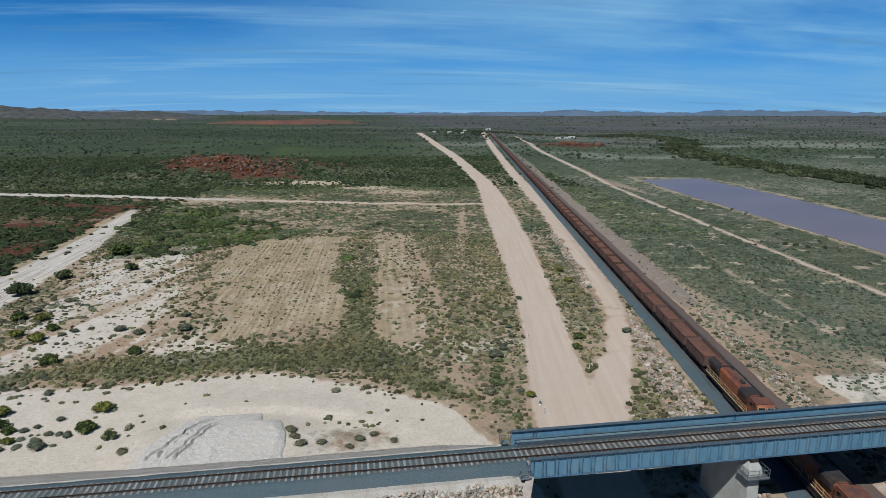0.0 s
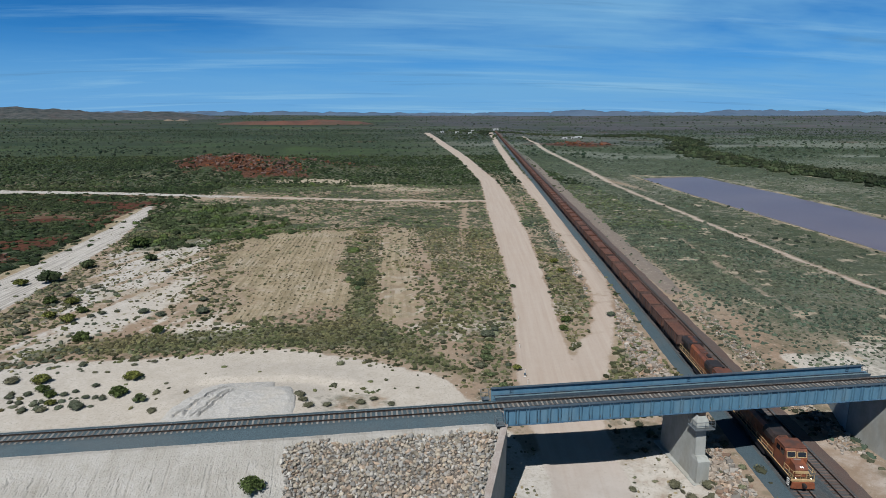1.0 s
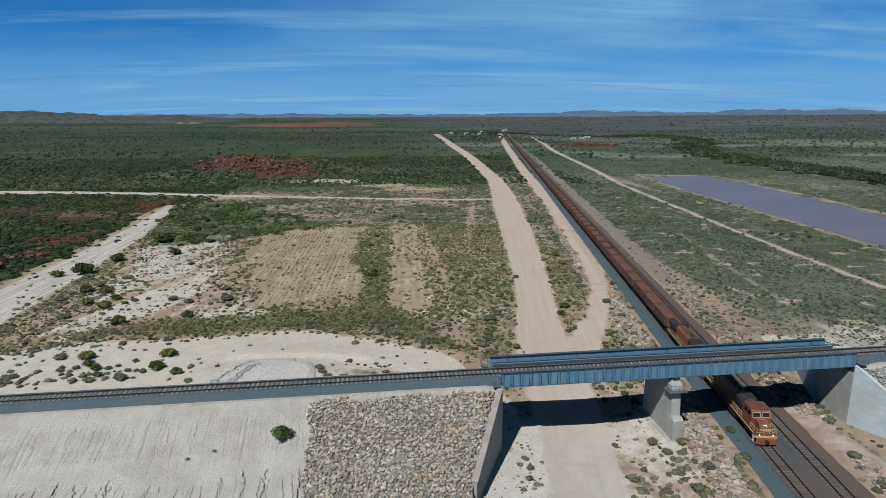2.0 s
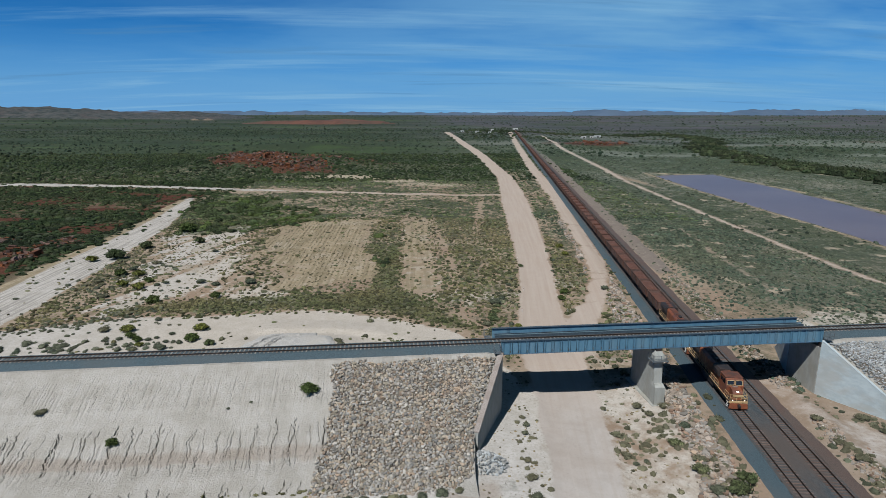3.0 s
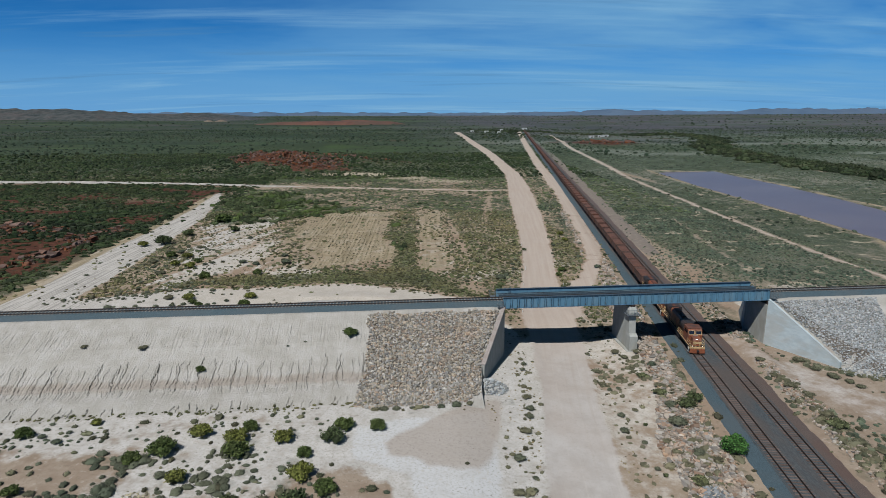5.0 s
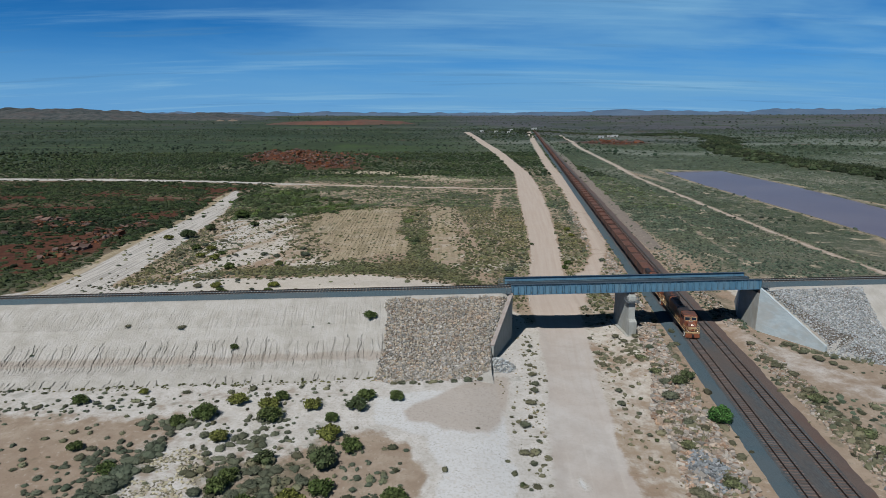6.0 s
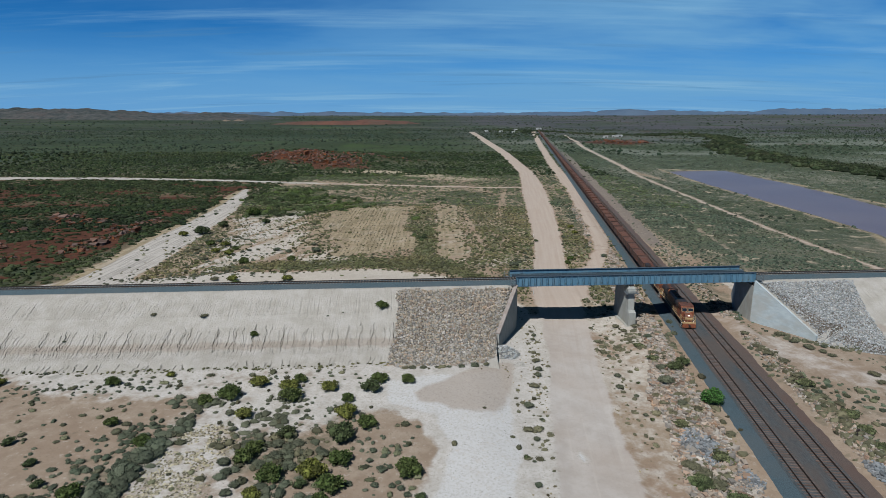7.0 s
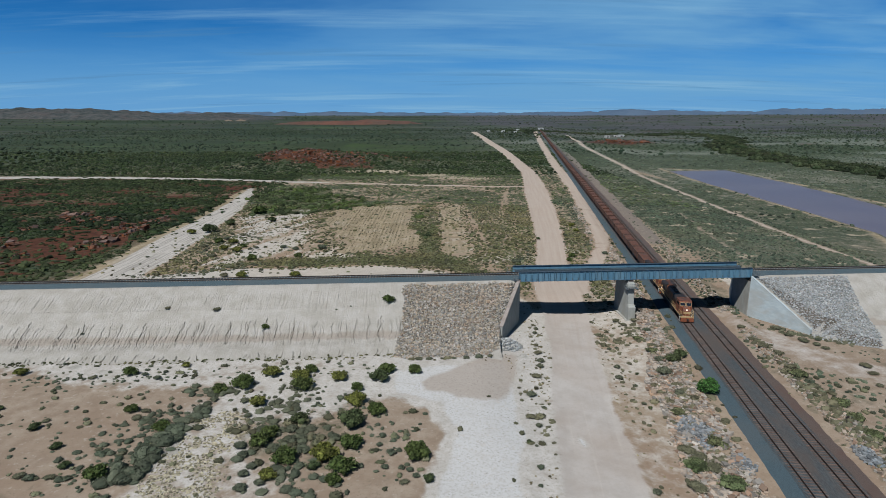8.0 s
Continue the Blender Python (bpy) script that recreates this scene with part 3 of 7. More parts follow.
    litter = math_node(nt, "MULTIPLY", litter, span(nt, road, 0.3, 0.7, 1.0, 0.2))
    c = colour_mix(nt, litter, c, (0.070, 0.057, 0.037))
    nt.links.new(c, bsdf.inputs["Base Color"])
    bsdf.inputs["Roughness"].default_value = 0.95
    bsdf.inputs["Specular IOR Level"].default_value = 0.1
    bump(nt, bsdf, math_node(nt, "MULTIPLY", math_node(nt, "ADD", fine, mid), math_node(nt, "MULTIPLY", span(nt, road, 0.35, 0.75, 1.0, 0.35), span(nt, sand, 1.0, 1.18, 1.0, 0.35))), 0.35, 0.12)
    return m


M["ground"] = ground_material()


def slope_material():
    """Pale eroded fill with a pinkish layer and fine rills down the slope."""
    m, nt, bsdf = nodes_of("embankment_fill")
    fine, mid = noise_tex(nt, 2.5, 6, 0.7), noise_tex(nt, 0.3, 5, 0.6)
    rill = noise_tex(nt, 1.0, 4, 0.65, (3.6, 0.16, 0.16), 0.5)
    c = colour_mix(nt, span(nt, mid, 0.3, 0.7), (0.243, 0.230, 0.206), (0.305, 0.292, 0.270))
    c = colour_mix(nt, span(nt, rill, 0.50, 0.66, 0, 0.30), c, (0.201, 0.182, 0.154))
    geo = nt.nodes.new("ShaderNodeNewGeometry")
    sep = nt.nodes.new("ShaderNodeSeparateXYZ")
    nt.links.new(geo.outputs["Position"], sep.inputs[0])
    zz = math_node(nt, "ADD", sep.outputs["Z"], math_node(nt, "MULTIPLY", math_node(nt, "SUBTRACT", mid, 0.5), 0.9))
    layer = math_node(nt, "MULTIPLY", span(nt, zz, 1.5, 1.8), span(nt, zz, 2.7, 2.3))
    c = colour_mix(nt, math_node(nt, "MULTIPLY", layer, 0.5), c, (0.190, 0.150, 0.120))
    c = colour_mix(nt, span(nt, fine, 0.35, 0.75, 0, 0.25), c, (0.198, 0.171, 0.143))
    nt.links.new(c, bsdf.inputs["Base Color"])
    bsdf.inputs["Roughness"].default_value = 0.95
    bsdf.inputs["Specular IOR Level"].default_value = 0.1
    pock = noise_tex(nt, 4.0, 4, 0.7, (1.0, 1.0, 0.6))
    bump(nt, bsdf, math_node(nt, "ADD", math_node(nt, "ADD", fine, pock), math_node(nt, "MULTIPLY", rill, 0.45)), 0.9, 0.2)
    return m


M["slope"] = slope_material()


def water_material():
    m, nt, bsdf = nodes_of("pond_water")
    c = colour_mix(nt, span(nt, noise_tex(nt, 0.02, 4), 0.35, 0.65), (0.080, 0.057, 0.063), (0.096, 0.071, 0.074))
    nt.links.new(c, bsdf.inputs["Base Color"])
    bsdf.inputs["Roughness"].default_value = 0.3
    bsdf.inputs["IOR"].default_value = 1.33
    bsdf.inputs["Specular IOR Level"].default_value = 0.35
    bump(nt, bsdf, noise_tex(nt, 1.4, 4), 0.25, 0.05)
    return m


M["water"] = water_material()
M["hill"] = surface("hill_scrub", (0.010, 0.018, 0.019), (0.052, 0.054, 0.052), 0.035, 0.008, (0.060, 0.046, 0.044), 0.95, relief=14.0)
M["hill_red"] = surface("red_ridge", (0.050, 0.024, 0.018), (0.088, 0.040, 0.028), 0.02, 0.006, (0.034, 0.034, 0.026), 0.95, relief=6.0)
M["hill_tan"] = surface("cut_face", (0.120, 0.095, 0.070), (0.165, 0.130, 0.098), 0.03, 0.01, (0.07, 0.055, 0.045), 0.95, relief=4.0)
# skyline range: the blue of distance haze is mixed into its base colour
M["hill_hazed"] = surface("hazed_range", (0.038, 0.066, 0.108), (0.054, 0.084, 0.126), 0.006, 0.002, (0.060, 0.074, 0.100), 0.95, relief=4.0)


# ---- the lie of the land ----
# main haul road, side track and sandy track: y, middle x, half width
ROAD = np.array([(-140, -14, 6), (-69, 2.3, 5.5), (-35, 7, 5), (-16, 9.8, 4.7), (3, 12.8, 5.5), (27, 14.5, 6), (60, 20, 4.8),
                 (104, 27.2, 5.2), (168, 35.5, 6.5), (237, 44, 7), (291, 50.5, 6.5), (351, 57, 5.5), (595, 67, 6), (1440, 80, 7)], float)
SIDE = np.array([(18, 18, 4.5), (28, 20.5, 4.6), (42, 28.2, 3.7), (56, 34.4, 3.1), (75, 41, 3.1), (93, 46, 3.2), (122, 50.6, 3.2), (168, 57.6, 3.3), (230, 67, 3.6), (310, 78.5, 4.4), (418, 92, 4.6), (836, 152, 5), (1500, 252, 6)], float)
WEST = np.array([(24, -114, 9.5), (38, -114.5, 8.4), (55, -115, 8.0), (76, -116.5, 8.6), (107, -119.5, 8.2), (130, -120.5, 7.4), (160, -123, 6.4), (186, -126.5, 5.0), (215, -132, 4.0), (238, -136, 2.6), (248, -138, 1.0)], float)
EAST = np.array([(-60, 131, 1.7), (0, 128, 1.7), (64, 126, 1.7), (111, 126.5, 1.7), (155, 130, 1.8), (326, 142, 2.1), (410, 155, 3), (694, 192, 4), (1217, 276, 5)], float)
TRAIL = np.array([(38, 81.5, .5), (51, 83.6, .6), (69, 86.3, .6), (83, 88.5, .6), (99, 90.3, .7), (116, 94, .7), (150, 100, .5)], float)
VERGE = np.array([(5, 62, 3), (32, 64, 3.5), (59, 66, 3.5), (100, 68, 3.5), (153, 74, 3), (320, 98, 3)], float)
CROSS = np.array([(-420, 322, 7), (-352, 321, 8), (-272, 316, 7), (-182, 299, 5), (-101, 279, 4), (-20, 257, 2.8), (41, 254, 2)], float)
RAIL_X0, RAIL_SLOPE = 39.45, 0.15
POND = [(187, 397), (200, 402), (246, 403), (243, 291), (233, 196), (190, 60), (150, 60), (173, 115), (175, 165), (177, 265)]


def strip(x, y, table):
    """How far inside a strip that runs along y a point lies: above 0.5 inside."""
    c, w = np.interp(y, table[:, 0], table[:, 1]), np.interp(y, table[:, 0], table[:, 2])
    d = np.abs(x - c) - w
    return np.where((y < table[0, 0]) | (y > table[-1, 0]), 0.0, np.clip(0.5 - d / 2.4, 0, 1))


def inside(x, y, poly, soft):
    """Signed distance to a polygon as a mask: 1 inside, 0 outside, 0.5 on the edge."""
    best = np.full(np.shape(x), 1e9)
    odd = np.zeros(np.shape(x), bool)
    for (x0, y0), (x1, y1) in zip(poly, poly[1:] + poly[:1]):
        ex, ey = x1 - x0, y1 - y0
        u = np.clip(((x - x0) * ex + (y - y0) * ey) / (ex * ex + ey * ey), 0, 1)
        best = np.minimum(best, np.hypot(x - x0 - u * ex, y - y0 - u * ey))
        hit = ((y0 > y) != (y1 > y)) & (x < ex * (y - y0) / (ey if abs(ey) > 1e-9 else 1e-9) + x0)
        odd ^= hit
    return np.clip(0.5 + np.where(odd, best, -best) / (2 * soft), 0, 1)


def blob(x, y, cx, cy, rx, ry, turn=0.0):
    c, s = math.cos(turn), math.sin(turn)
    u, v = (x - cx) * c + (y - cy) * s, -(x - cx) * s + (y - cy) * c
    return np.exp(-(u / rx) ** 2 - (v / ry) ** 2)


def east_of_rail(x, y):
    return x - (RAIL_X0 + RAIL_SLOPE * y)


def height(x, y):
    x, y = np.asarray(x, float), np.asarray(y, float)
    d = east_of_rail(x, y)
    z = -0.8 * sstep(-8, 20, x) - 2.0 * sstep(30, 80, d) - 2.2 * sstep(60, 130, d)
    z = z - 0.9 * sstep(-12, -3, x) * sstep(27, 19, x) * sstep(18, 4, y) * sstep(-75, -45, y)
    z = z + 13 * blob(x, y, -138, 440, 75, 50) * (0.75 + 0.5 * vnoise(x, y, 14, 3))
    z = z + 5 * blob(x, y, 300, 860, 80, 60) + 9 * blob(x, y, -150, 690, 130, 40)
    # pond basin and its banks
    near = (x > 120) & (x < 300) & (y > 20) & (y < 460)
    p = np.where(near, inside(x, y, POND, 9.0), 0)
    ring = np.clip(1 - np.abs(p - 0.32) / 0.3, 0, 1)
    z = z + 0.8 * ring - 2.0 * sstep(0.45, 0.8, p)
    calm = np.clip(np.maximum(np.maximum(strip(x, y, ROAD), strip(x, y, SIDE)), sstep(9, 5, np.abs(d - 2.5))), 0, 1)
    rough = 0.35 * (fbm(x, y, 9, 4, 5) - 0.5) + 0.9 * (fbm(x, y, 60, 3, 8) - 0.5) * sstep(15, 60, np.abs(d - 2.5))
    far = sstep(500, 2500, np.hypot(x, y))
    z = z + rough * (1 - 0.85 * calm) + far * 10 * (fbm(x, y, 700, 3, 11) - 0.5) + 34 * sstep(1700, 4700, np.hypot(x, y))
    # windrows along the graded road
    c, w = np.interp(y, ROAD[:, 0], ROAD[:, 1]), np.interp(y, ROAD[:, 0], ROAD[:, 2])
    z = z + 0.28 * np.exp(-((np.abs(x - c) - w) / .55) ** 2) * (.4 + vnoise(x, y, 4, 43)) * sstep(400, 200, y)
    # sand heap behind the embankment
    z = z + 1.0 * sstep(33, 24, y + .06 * (x + 40) ** 2 * .2) * sstep(-56, -50, x) * sstep(-22, -29, x) * sstep(6, 12, y)
    lip = np.interp(x, [-48.2, -45, -38.9, -31.7, -26.2, -19], [31.3, 32.2, 32.2, 31.6, 30.3, 28.3]) + .5 * (vnoise(x, y, 1.2, 44) - .5)
    z = z + .55 * sstep(-.7, .4, y - lip) * sstep(9, 1, y - lip) * sstep(-50, -46, x) * sstep(-17, -22, x)
    # shallow spoil ridge between road and railway
    z = z + 0.8 * sstep(4.0, 7.5, -d) * sstep(15, 9, -d) * sstep(-5, 25, y) * sstep(260, 120, y)
    # ditch edge east of the tracks
    z = z + 0.7 * np.exp(-((d - 12.5) / 2.0) ** 2) * sstep(250, 60, y) * (0.5 + fbm(x, y, 5, 3, 41))
    return z


THICKET = [(-104, 139), (-112, 165), (-122, 205), (-128, 238), (-112, 246), (-88, 243), (-80, 215), (-58, 203), (-43, 190), (-40, 176), (-62, 160), (-86, 150)]
HEDGE = [(-36, 183), (-24, 168), (-20, 158), (-20.5, 110), (-25, 84), (-30, 84), (-28, 120), (-31, 150)]
BELT = [(-92, 48), (-60, 47), (-38, 50), (-20, 43), (-4, 33), (3, 30), (-12, 56), (-17, 66), (-17.5, 108), (-24, 108), (-25.5, 64), (-50, 60), (-75, 58)]
SAND_TOP = np.array([(-170, 22), (-140, 24), (-131, 30), (-122, 38), (-108, 34), (-82, 44), (-58, 44.5), (-36, 47.5), (-21, 40.5), (-5, 30.6), (0, 20), (6, 8)], float)
FIELD = [(-71.5, 160), (-34, 165), (-26, 66), (-51, 65)]
WASH = [(-110, 150), (-97, 81), (-92, 45), (-40, 56), (-60, 75), (-74, 125), (-84, 170)]
PLAIN = [(-30, -30), (-4, -24), (-3, -50), (-8, -80), (-24, -80), (-19, -52), (-27, -46)]
TAN = [(-130, -30), (-100, -31), (-89, -36), (-74, -37.5), (-58, -40), (-60, -46), (-61, -66), (-62, -90), (-140, -90)]
BROWN = [(-31, -43.8), (-25, -43), (-20, -45.5), (-18.6, -52), (-19.4, -60), (-24, -80), (-40, -80), (-37, -62), (-35, -50)]
DAMP = [(-20, -34), (-14, -29), (-8, -23.5), (-3.6, -22), (-3.8, -29), (-6.5, -39), (-9.4, -43.7), (-13, -42), (-16.8, -41), (-20.5, -39)]


def covers(x, y):
    """Masks of the ground: road, sand, red soil, green cover, dry field, damp sand."""
    x, y = np.asarray(x, float), np.asarray(y, float)
    n1, n2, n3 = fbm(x, y, 6, 4, 21), fbm(x, y, 28, 4, 22), fbm(x, y, 120, 4, 23)
    d = east_of_rail(x, y)
    wob = (n1 - 0.5) * 3
    lane = strip(x + wob * .5, y, ROAD)
    lane = np.maximum(lane, strip(x + wob * .9, y, SIDE) * (.40 + .55 * n1))
    lane = np.maximum(lane, strip(x + wob, y, EAST) * (0.36 + .5 * n1))
    lane = np.maximum(lane, strip(x + wob, y, TRAIL) * np.clip(1.6 * n1 - .35, 0, .62))
    verge = strip(x + wob, y, VERGE)
    lane = np.maximum(lane, inside(x + wob, y + wob, [(46, 8), (53, 8), (55, -8), (66, -26), (84, -34), (84, -44), (60, -40), (50, -26), (46, -10)], 3) * .45)
    cw, cy = np.interp(x, CROSS[:, 0], CROSS[:, 2]), np.interp(x, CROSS[:, 0], CROSS[:, 1])
    cr = np.where(x < 41, np.clip(0.5 - (np.abs(y - cy + wob) - cw) / 2.4, 0, 1), 0)
    lane = np.maximum(lane, cr * sstep(-120, -60, x) * 0.9)
    # sand
    top = np.interp(x, SAND_TOP[:, 0], SAND_TOP[:, 1])
    sand = np.clip(0.5 + (top - y + wob) / 5, 0, 1) * sstep(8, 2, x) * sstep(-30, -24, y)
    sand = np.maximum(sand, strip(x + wob, y, WEST))
    sand = np.maximum(sand, cr * sstep(-60, -130, x))
    across = x * .96 - y * .28
    streak = vnoise(across, (x * .28 + y * .96) * .09, 2.2, 27) * .6 + vnoise(across, (x * .28 + y * .96) * .05, 6, 28) * .4
    wash = inside(x + wob * 2, y + wob * 2, WASH, 9)
    sand = np.maximum(sand, wash * np.clip(0.64 + 1.9 * (streak - .5) + 0.6 * sstep(-75, -100, x) * (n1 - .2), 0, 1))
    south = sstep(-24, -28, y)
    sand = np.maximum(sand, south * sstep(-2, -8, x) * (0.62 + 0.6 * (n2 - .5)))
    sand = np.maximum(sand, inside(x + wob, y + wob, PLAIN, 3) * 1.2)
    sand = sand * (1 - inside(x + wob, y + wob, TAN, 4))
    sand = sand * (1 - .9 * inside(x + wob, y + wob, BROWN, 2.5))
    sand = sand * (1 - 0.7 * np.clip(blob(x, y, -37, -56, 11, 9) + .6 * blob(x, y, -27, -56, 6, 7), 0, 1))
    sand = np.maximum(sand, sstep(62, 66, x) * sstep(40, 34, y) * sstep(4, 12, y) * 1.05)
    sand = np.maximum(sand, sstep(70, 85, x) * sstep(12, 22, y) * sstep(52, 35, y) * (0.25 + n1 * 0.8))
    beside = sstep(12, 4, y) * sstep(-10, -6, x) * sstep(-8, -11, d)
    sand = np.maximum(sand, beside * (0.66 + .6 * (n2 - .5)) * lerp(.75, 1, sstep(12, 4, x)))
    sand = np.maximum(sand, sstep(-30, -24, d) * sstep(-10, -14, d) * sstep(60, 40, y) * sstep(-20, 0, y) * .35)
    sand = np.maximum(sand, sstep(0.56, 0.68, n2) * 0.45 * sstep(-30, -10, x) * sstep(-15, -18, d) * sstep(130, 60, y))
    # red soil
    swath = fbm(x * .55 + y * .25, y, 20, 4, 34)
    red = 1.1 * sstep(.47, .57, swath) * sstep(-128, -140, x) * sstep(310, 260, y)
    red = np.maximum(red, np.maximum(blob(x, y, -148, 108, 16, 16), blob(x, y, -205, 232, 26, 18)) * (.6 + n1))
    red = np.maximum(red, sstep(-128, -142, x) * (y < 330) * (.25 + .4 * n1))
    red = np.maximum(red, 1.7 * np.maximum(np.maximum(blob(x, y, -140, 420, 58, 46), 1.1 * blob(x, y, -98, 385, 36, 26)), 0.7 * blob(x, y, -60, 450, 40, 40)) * (0.35 + 1.3 * (n2 - .3)))
    red = np.maximum(red, sstep(0.60, 0.70, n3) * sstep(500, 900, y) * 0.5 * (0.4 + n2))
    red = np.maximum(red, blob(x, y, 280, 840, 70, 45) * 1.0)
    red = np.maximum(red, blob(x, y, -150, 690, 130, 26) * .3)
    # dry field with sown rows
    field = inside(x + wob * 4 + (n2 - .5) * 14, y + wob * 3 + (n2 - .5) * 22, FIELD, 8) * (.62 + .6 * n1)
    field = np.maximum(field, wash * .45 * sstep(.54, .70, fbm(x, y, 18, 3, 29)))
    # green
    g = 0.72 + 0.6 * (n2 - 0.5)
    g = np.where(x < -125, 0.86 + 2.0 * (fbm(x * .7, y, 24, 4, 24) - .5), g)
    g = np.where(d > 9, 0.90 + 0.6 * (n2 - .5), g)
    g = np.where((y > 170) & (x < 40) & (x > -125), 0.80 + 0.9 * (n2 - .5), g)
    g = np.where(y > 300, 0.86 + 1.1 * (n3 - .5), g)
    g = np.where(y > 600, 0.72 + 1.9 * (fbm(x * .6, y, 85, 3, 26) - .5) + .5 * (n3 - .5), g)
    band = sstep(44, 49, y) * sstep(66, 58, y + wob * 2) * sstep(-95, -60, x) * sstep(6, -4, x)
    g = np.maximum(g, band * 0.98)
    g = np.maximum(g, np.maximum(blob(x, y, -95, 168, 28, 16), blob(x, y, -55, 182, 26, 9)) * 1.15)
    g = g * (1 - 0.82 * wash) * (1 - 0.95 * sstep(0.3, 0.55, field) * sstep(-82, -72, x))
    pink = sstep(-18.5, -16, x + wob) * sstep(-4, -9, x + wob * 1.5) * sstep(58, 66, y) * sstep(185, 165, y)
    bare = pink * (.55 + .8 * n1) + blob(x, y, -2.5, 118, 1.7, 50, 0.03) + blob(x, y, 33 - (290 - y) * .14, 200, 1.6, 55)
    red = np.maximum(red, pink * (.16 + .52 * n1) * sstep(70, 90, y))
    field = np.maximum(field, pink * (.3 + .5 * n2))
    sand = np.maximum(sand, pink * sstep(.56, .66, fbm(x, y, 3, 3, 33)) * .8)
    bare = bare + 0.9 * blob(x, y, -13, 72, 5.5, 26) * (n1 + .35) + 0.9 * blob(x, y, -3, 34, 3.5, 16)
    g = g * (1 - 0.85 * np.clip(bare + .55 * verge, 0, 1))
    corridor = sstep(-3, 1, x - np.interp(y, ROAD[:, 0], ROAD[:, 1] + ROAD[:, 2])) * sstep(-3.5, -6, d) * (y < 420)
    g = np.where(corridor > 0.5, 0.66 + 0.9 * (n2 - .5), g)
    g = np.where((y < 6) & (x > 0) & (d < -4), 0.20 + 0.5 * (n2 - .5), g)
    g = np.where((y < 6) & (d < -4) & (d > -12), 0.42 + 0.9 * (n2 - .5), g)
    g = np.where((y < 8) & (d > 9), 0.5 + 1.0 * (n2 - .5), g)
    g = np.maximum(g, np.exp(-((d - 13.5) / 1.8) ** 2) * (y < 30) * (.5 + .8 * n2))
    g = np.where((y < -24) & (x < 0), 0.22 + 0.8 * (n2 - .45), g)
    g = np.maximum(g, south * np.maximum(blob(x, y, -38, -55, 11, 10), blob(x, y, -61, -58, 7, 10, -.5)) * .85)
    g = g * (1 - 0.85 * inside(x, y, PLAIN, 4)) * (1 - 0.4 * inside(x, y, TAN, 4))
    clear = np.clip(0.5 + (top - y) / 4, 0, 1) * sstep(10, 2, x) * sstep(-24, -20, y)
    g = g * (1 - 0.95 * clear)
    thicket = blob(x, y, -20, 22, 9, 5)
    sand, g = sand * (1 - .6 * thicket), np.maximum(g, .8 * thicket)
    g = g * (1 - 0.95 * np.clip(np.maximum(lane, strip(x, y, WEST)) * 1.6, 0, 1)) * (1 - 0.75 * sstep(.6, .95, red)) * (1 - 0.9 * np.clip(cr * 1.5, 0, 1))
    g = g * (1 - .7 * sstep(-14, -6, y - cy + cw) * sstep(cw + 2, cw - 2, y - cy) * sstep(-90, -125, x))
    edge = x - np.interp(y, WEST[:, 0], WEST[:, 1] - WEST[:, 2])
    shoulder = sstep(-4.5, -2, edge + wob) * sstep(2, 0, edge) * (y > 30) * (y < 240)
    g, field = g * (1 - .8 * shoulder), np.maximum(field, .75 * shoulder)
    g = g * np.where(y < 1500, sstep(2.0, 4.0, np.abs(d - 2.5) - 3.5), 1)
    close = (x > 120) & (x < 300) & (y > 20) & (y < 460)
    bank = np.where(close, np.clip(1 - np.abs(inside(x, y, POND, 9.0) - 0.32) / 0.17, 0, 1), 0) * (.5 + n1)
    scar = blob(x, y, 152, 338, 5, 42, .06) * (.6 + .8 * n1)
    field, red, g = np.maximum(field, .5 * scar), np.maximum(red, .45 * scar), g * (1 - .9 * np.clip(scar, 0, 1))
    sand, field, g = np.maximum(sand, .35 * bank), np.maximum(field, .75 * bank), g * (1 - .75 * np.clip(bank, 0, 1))
    sand = np.maximum(sand, 1.2 * blob(x, y, 2.7, -54.5, 1.8, 4.2, .2))
    lane = lane * (1 - .8 * blob(x, y, 2.7, -54.5, 1.3, 3.0, .2))
    damp = inside(x + wob, y + wob, DAMP, 2.2) * (.7 + .6 * n1)
    # greyish service strip beside the far track, lush thickets, pale bare scalds
    cess = sstep(8.0, 9.5, d + wob * .4) * sstep(15.5, 13.5, d + wob * .6) * sstep(60, 95, y) * sstep(800, 400, y)
    lush = np.maximum(thickets(x, y) * (.35 + n1), inside(x + wob, y + wob, BELT, 3) * (.3 + .75 * n1))
    pale = (blob(x, y, -60, 352, 32, 13, -.1) + blob(x, y, -26, 326, 20, 9) + .8 * blob(x, y, 0, 305, 26, 12) + .35 * blob(x, y, -62, 228, 16, 5) + .35 * blob(x, y, -20, 236, 22, 4) + .6 * blob(x, y, 12, 238, 5, 9) + .9 * blob(x, y, 350, 455, 12, 10) + .8 * blob(x, y, 345, 398, 10, 8)) * (.5 + n1)
    scald = sstep(.66, .74, fbm(x * .7, y, 5, 3, 30)) * sstep(72, 80, x) * sstep(330, 250, y) * sstep(15, 30, y) * (inside(x, y, POND, 9.0) < .2 if np.ndim(x) else 1)
    pale = np.maximum(pale, .55 * scald)
    g = g * (1 - .9 * cess) * (1 - .8 * np.clip(pale, 0, 1))
    return lane, sand, red, np.clip(g, 0, 1.1), field, damp, cess, lush, pale


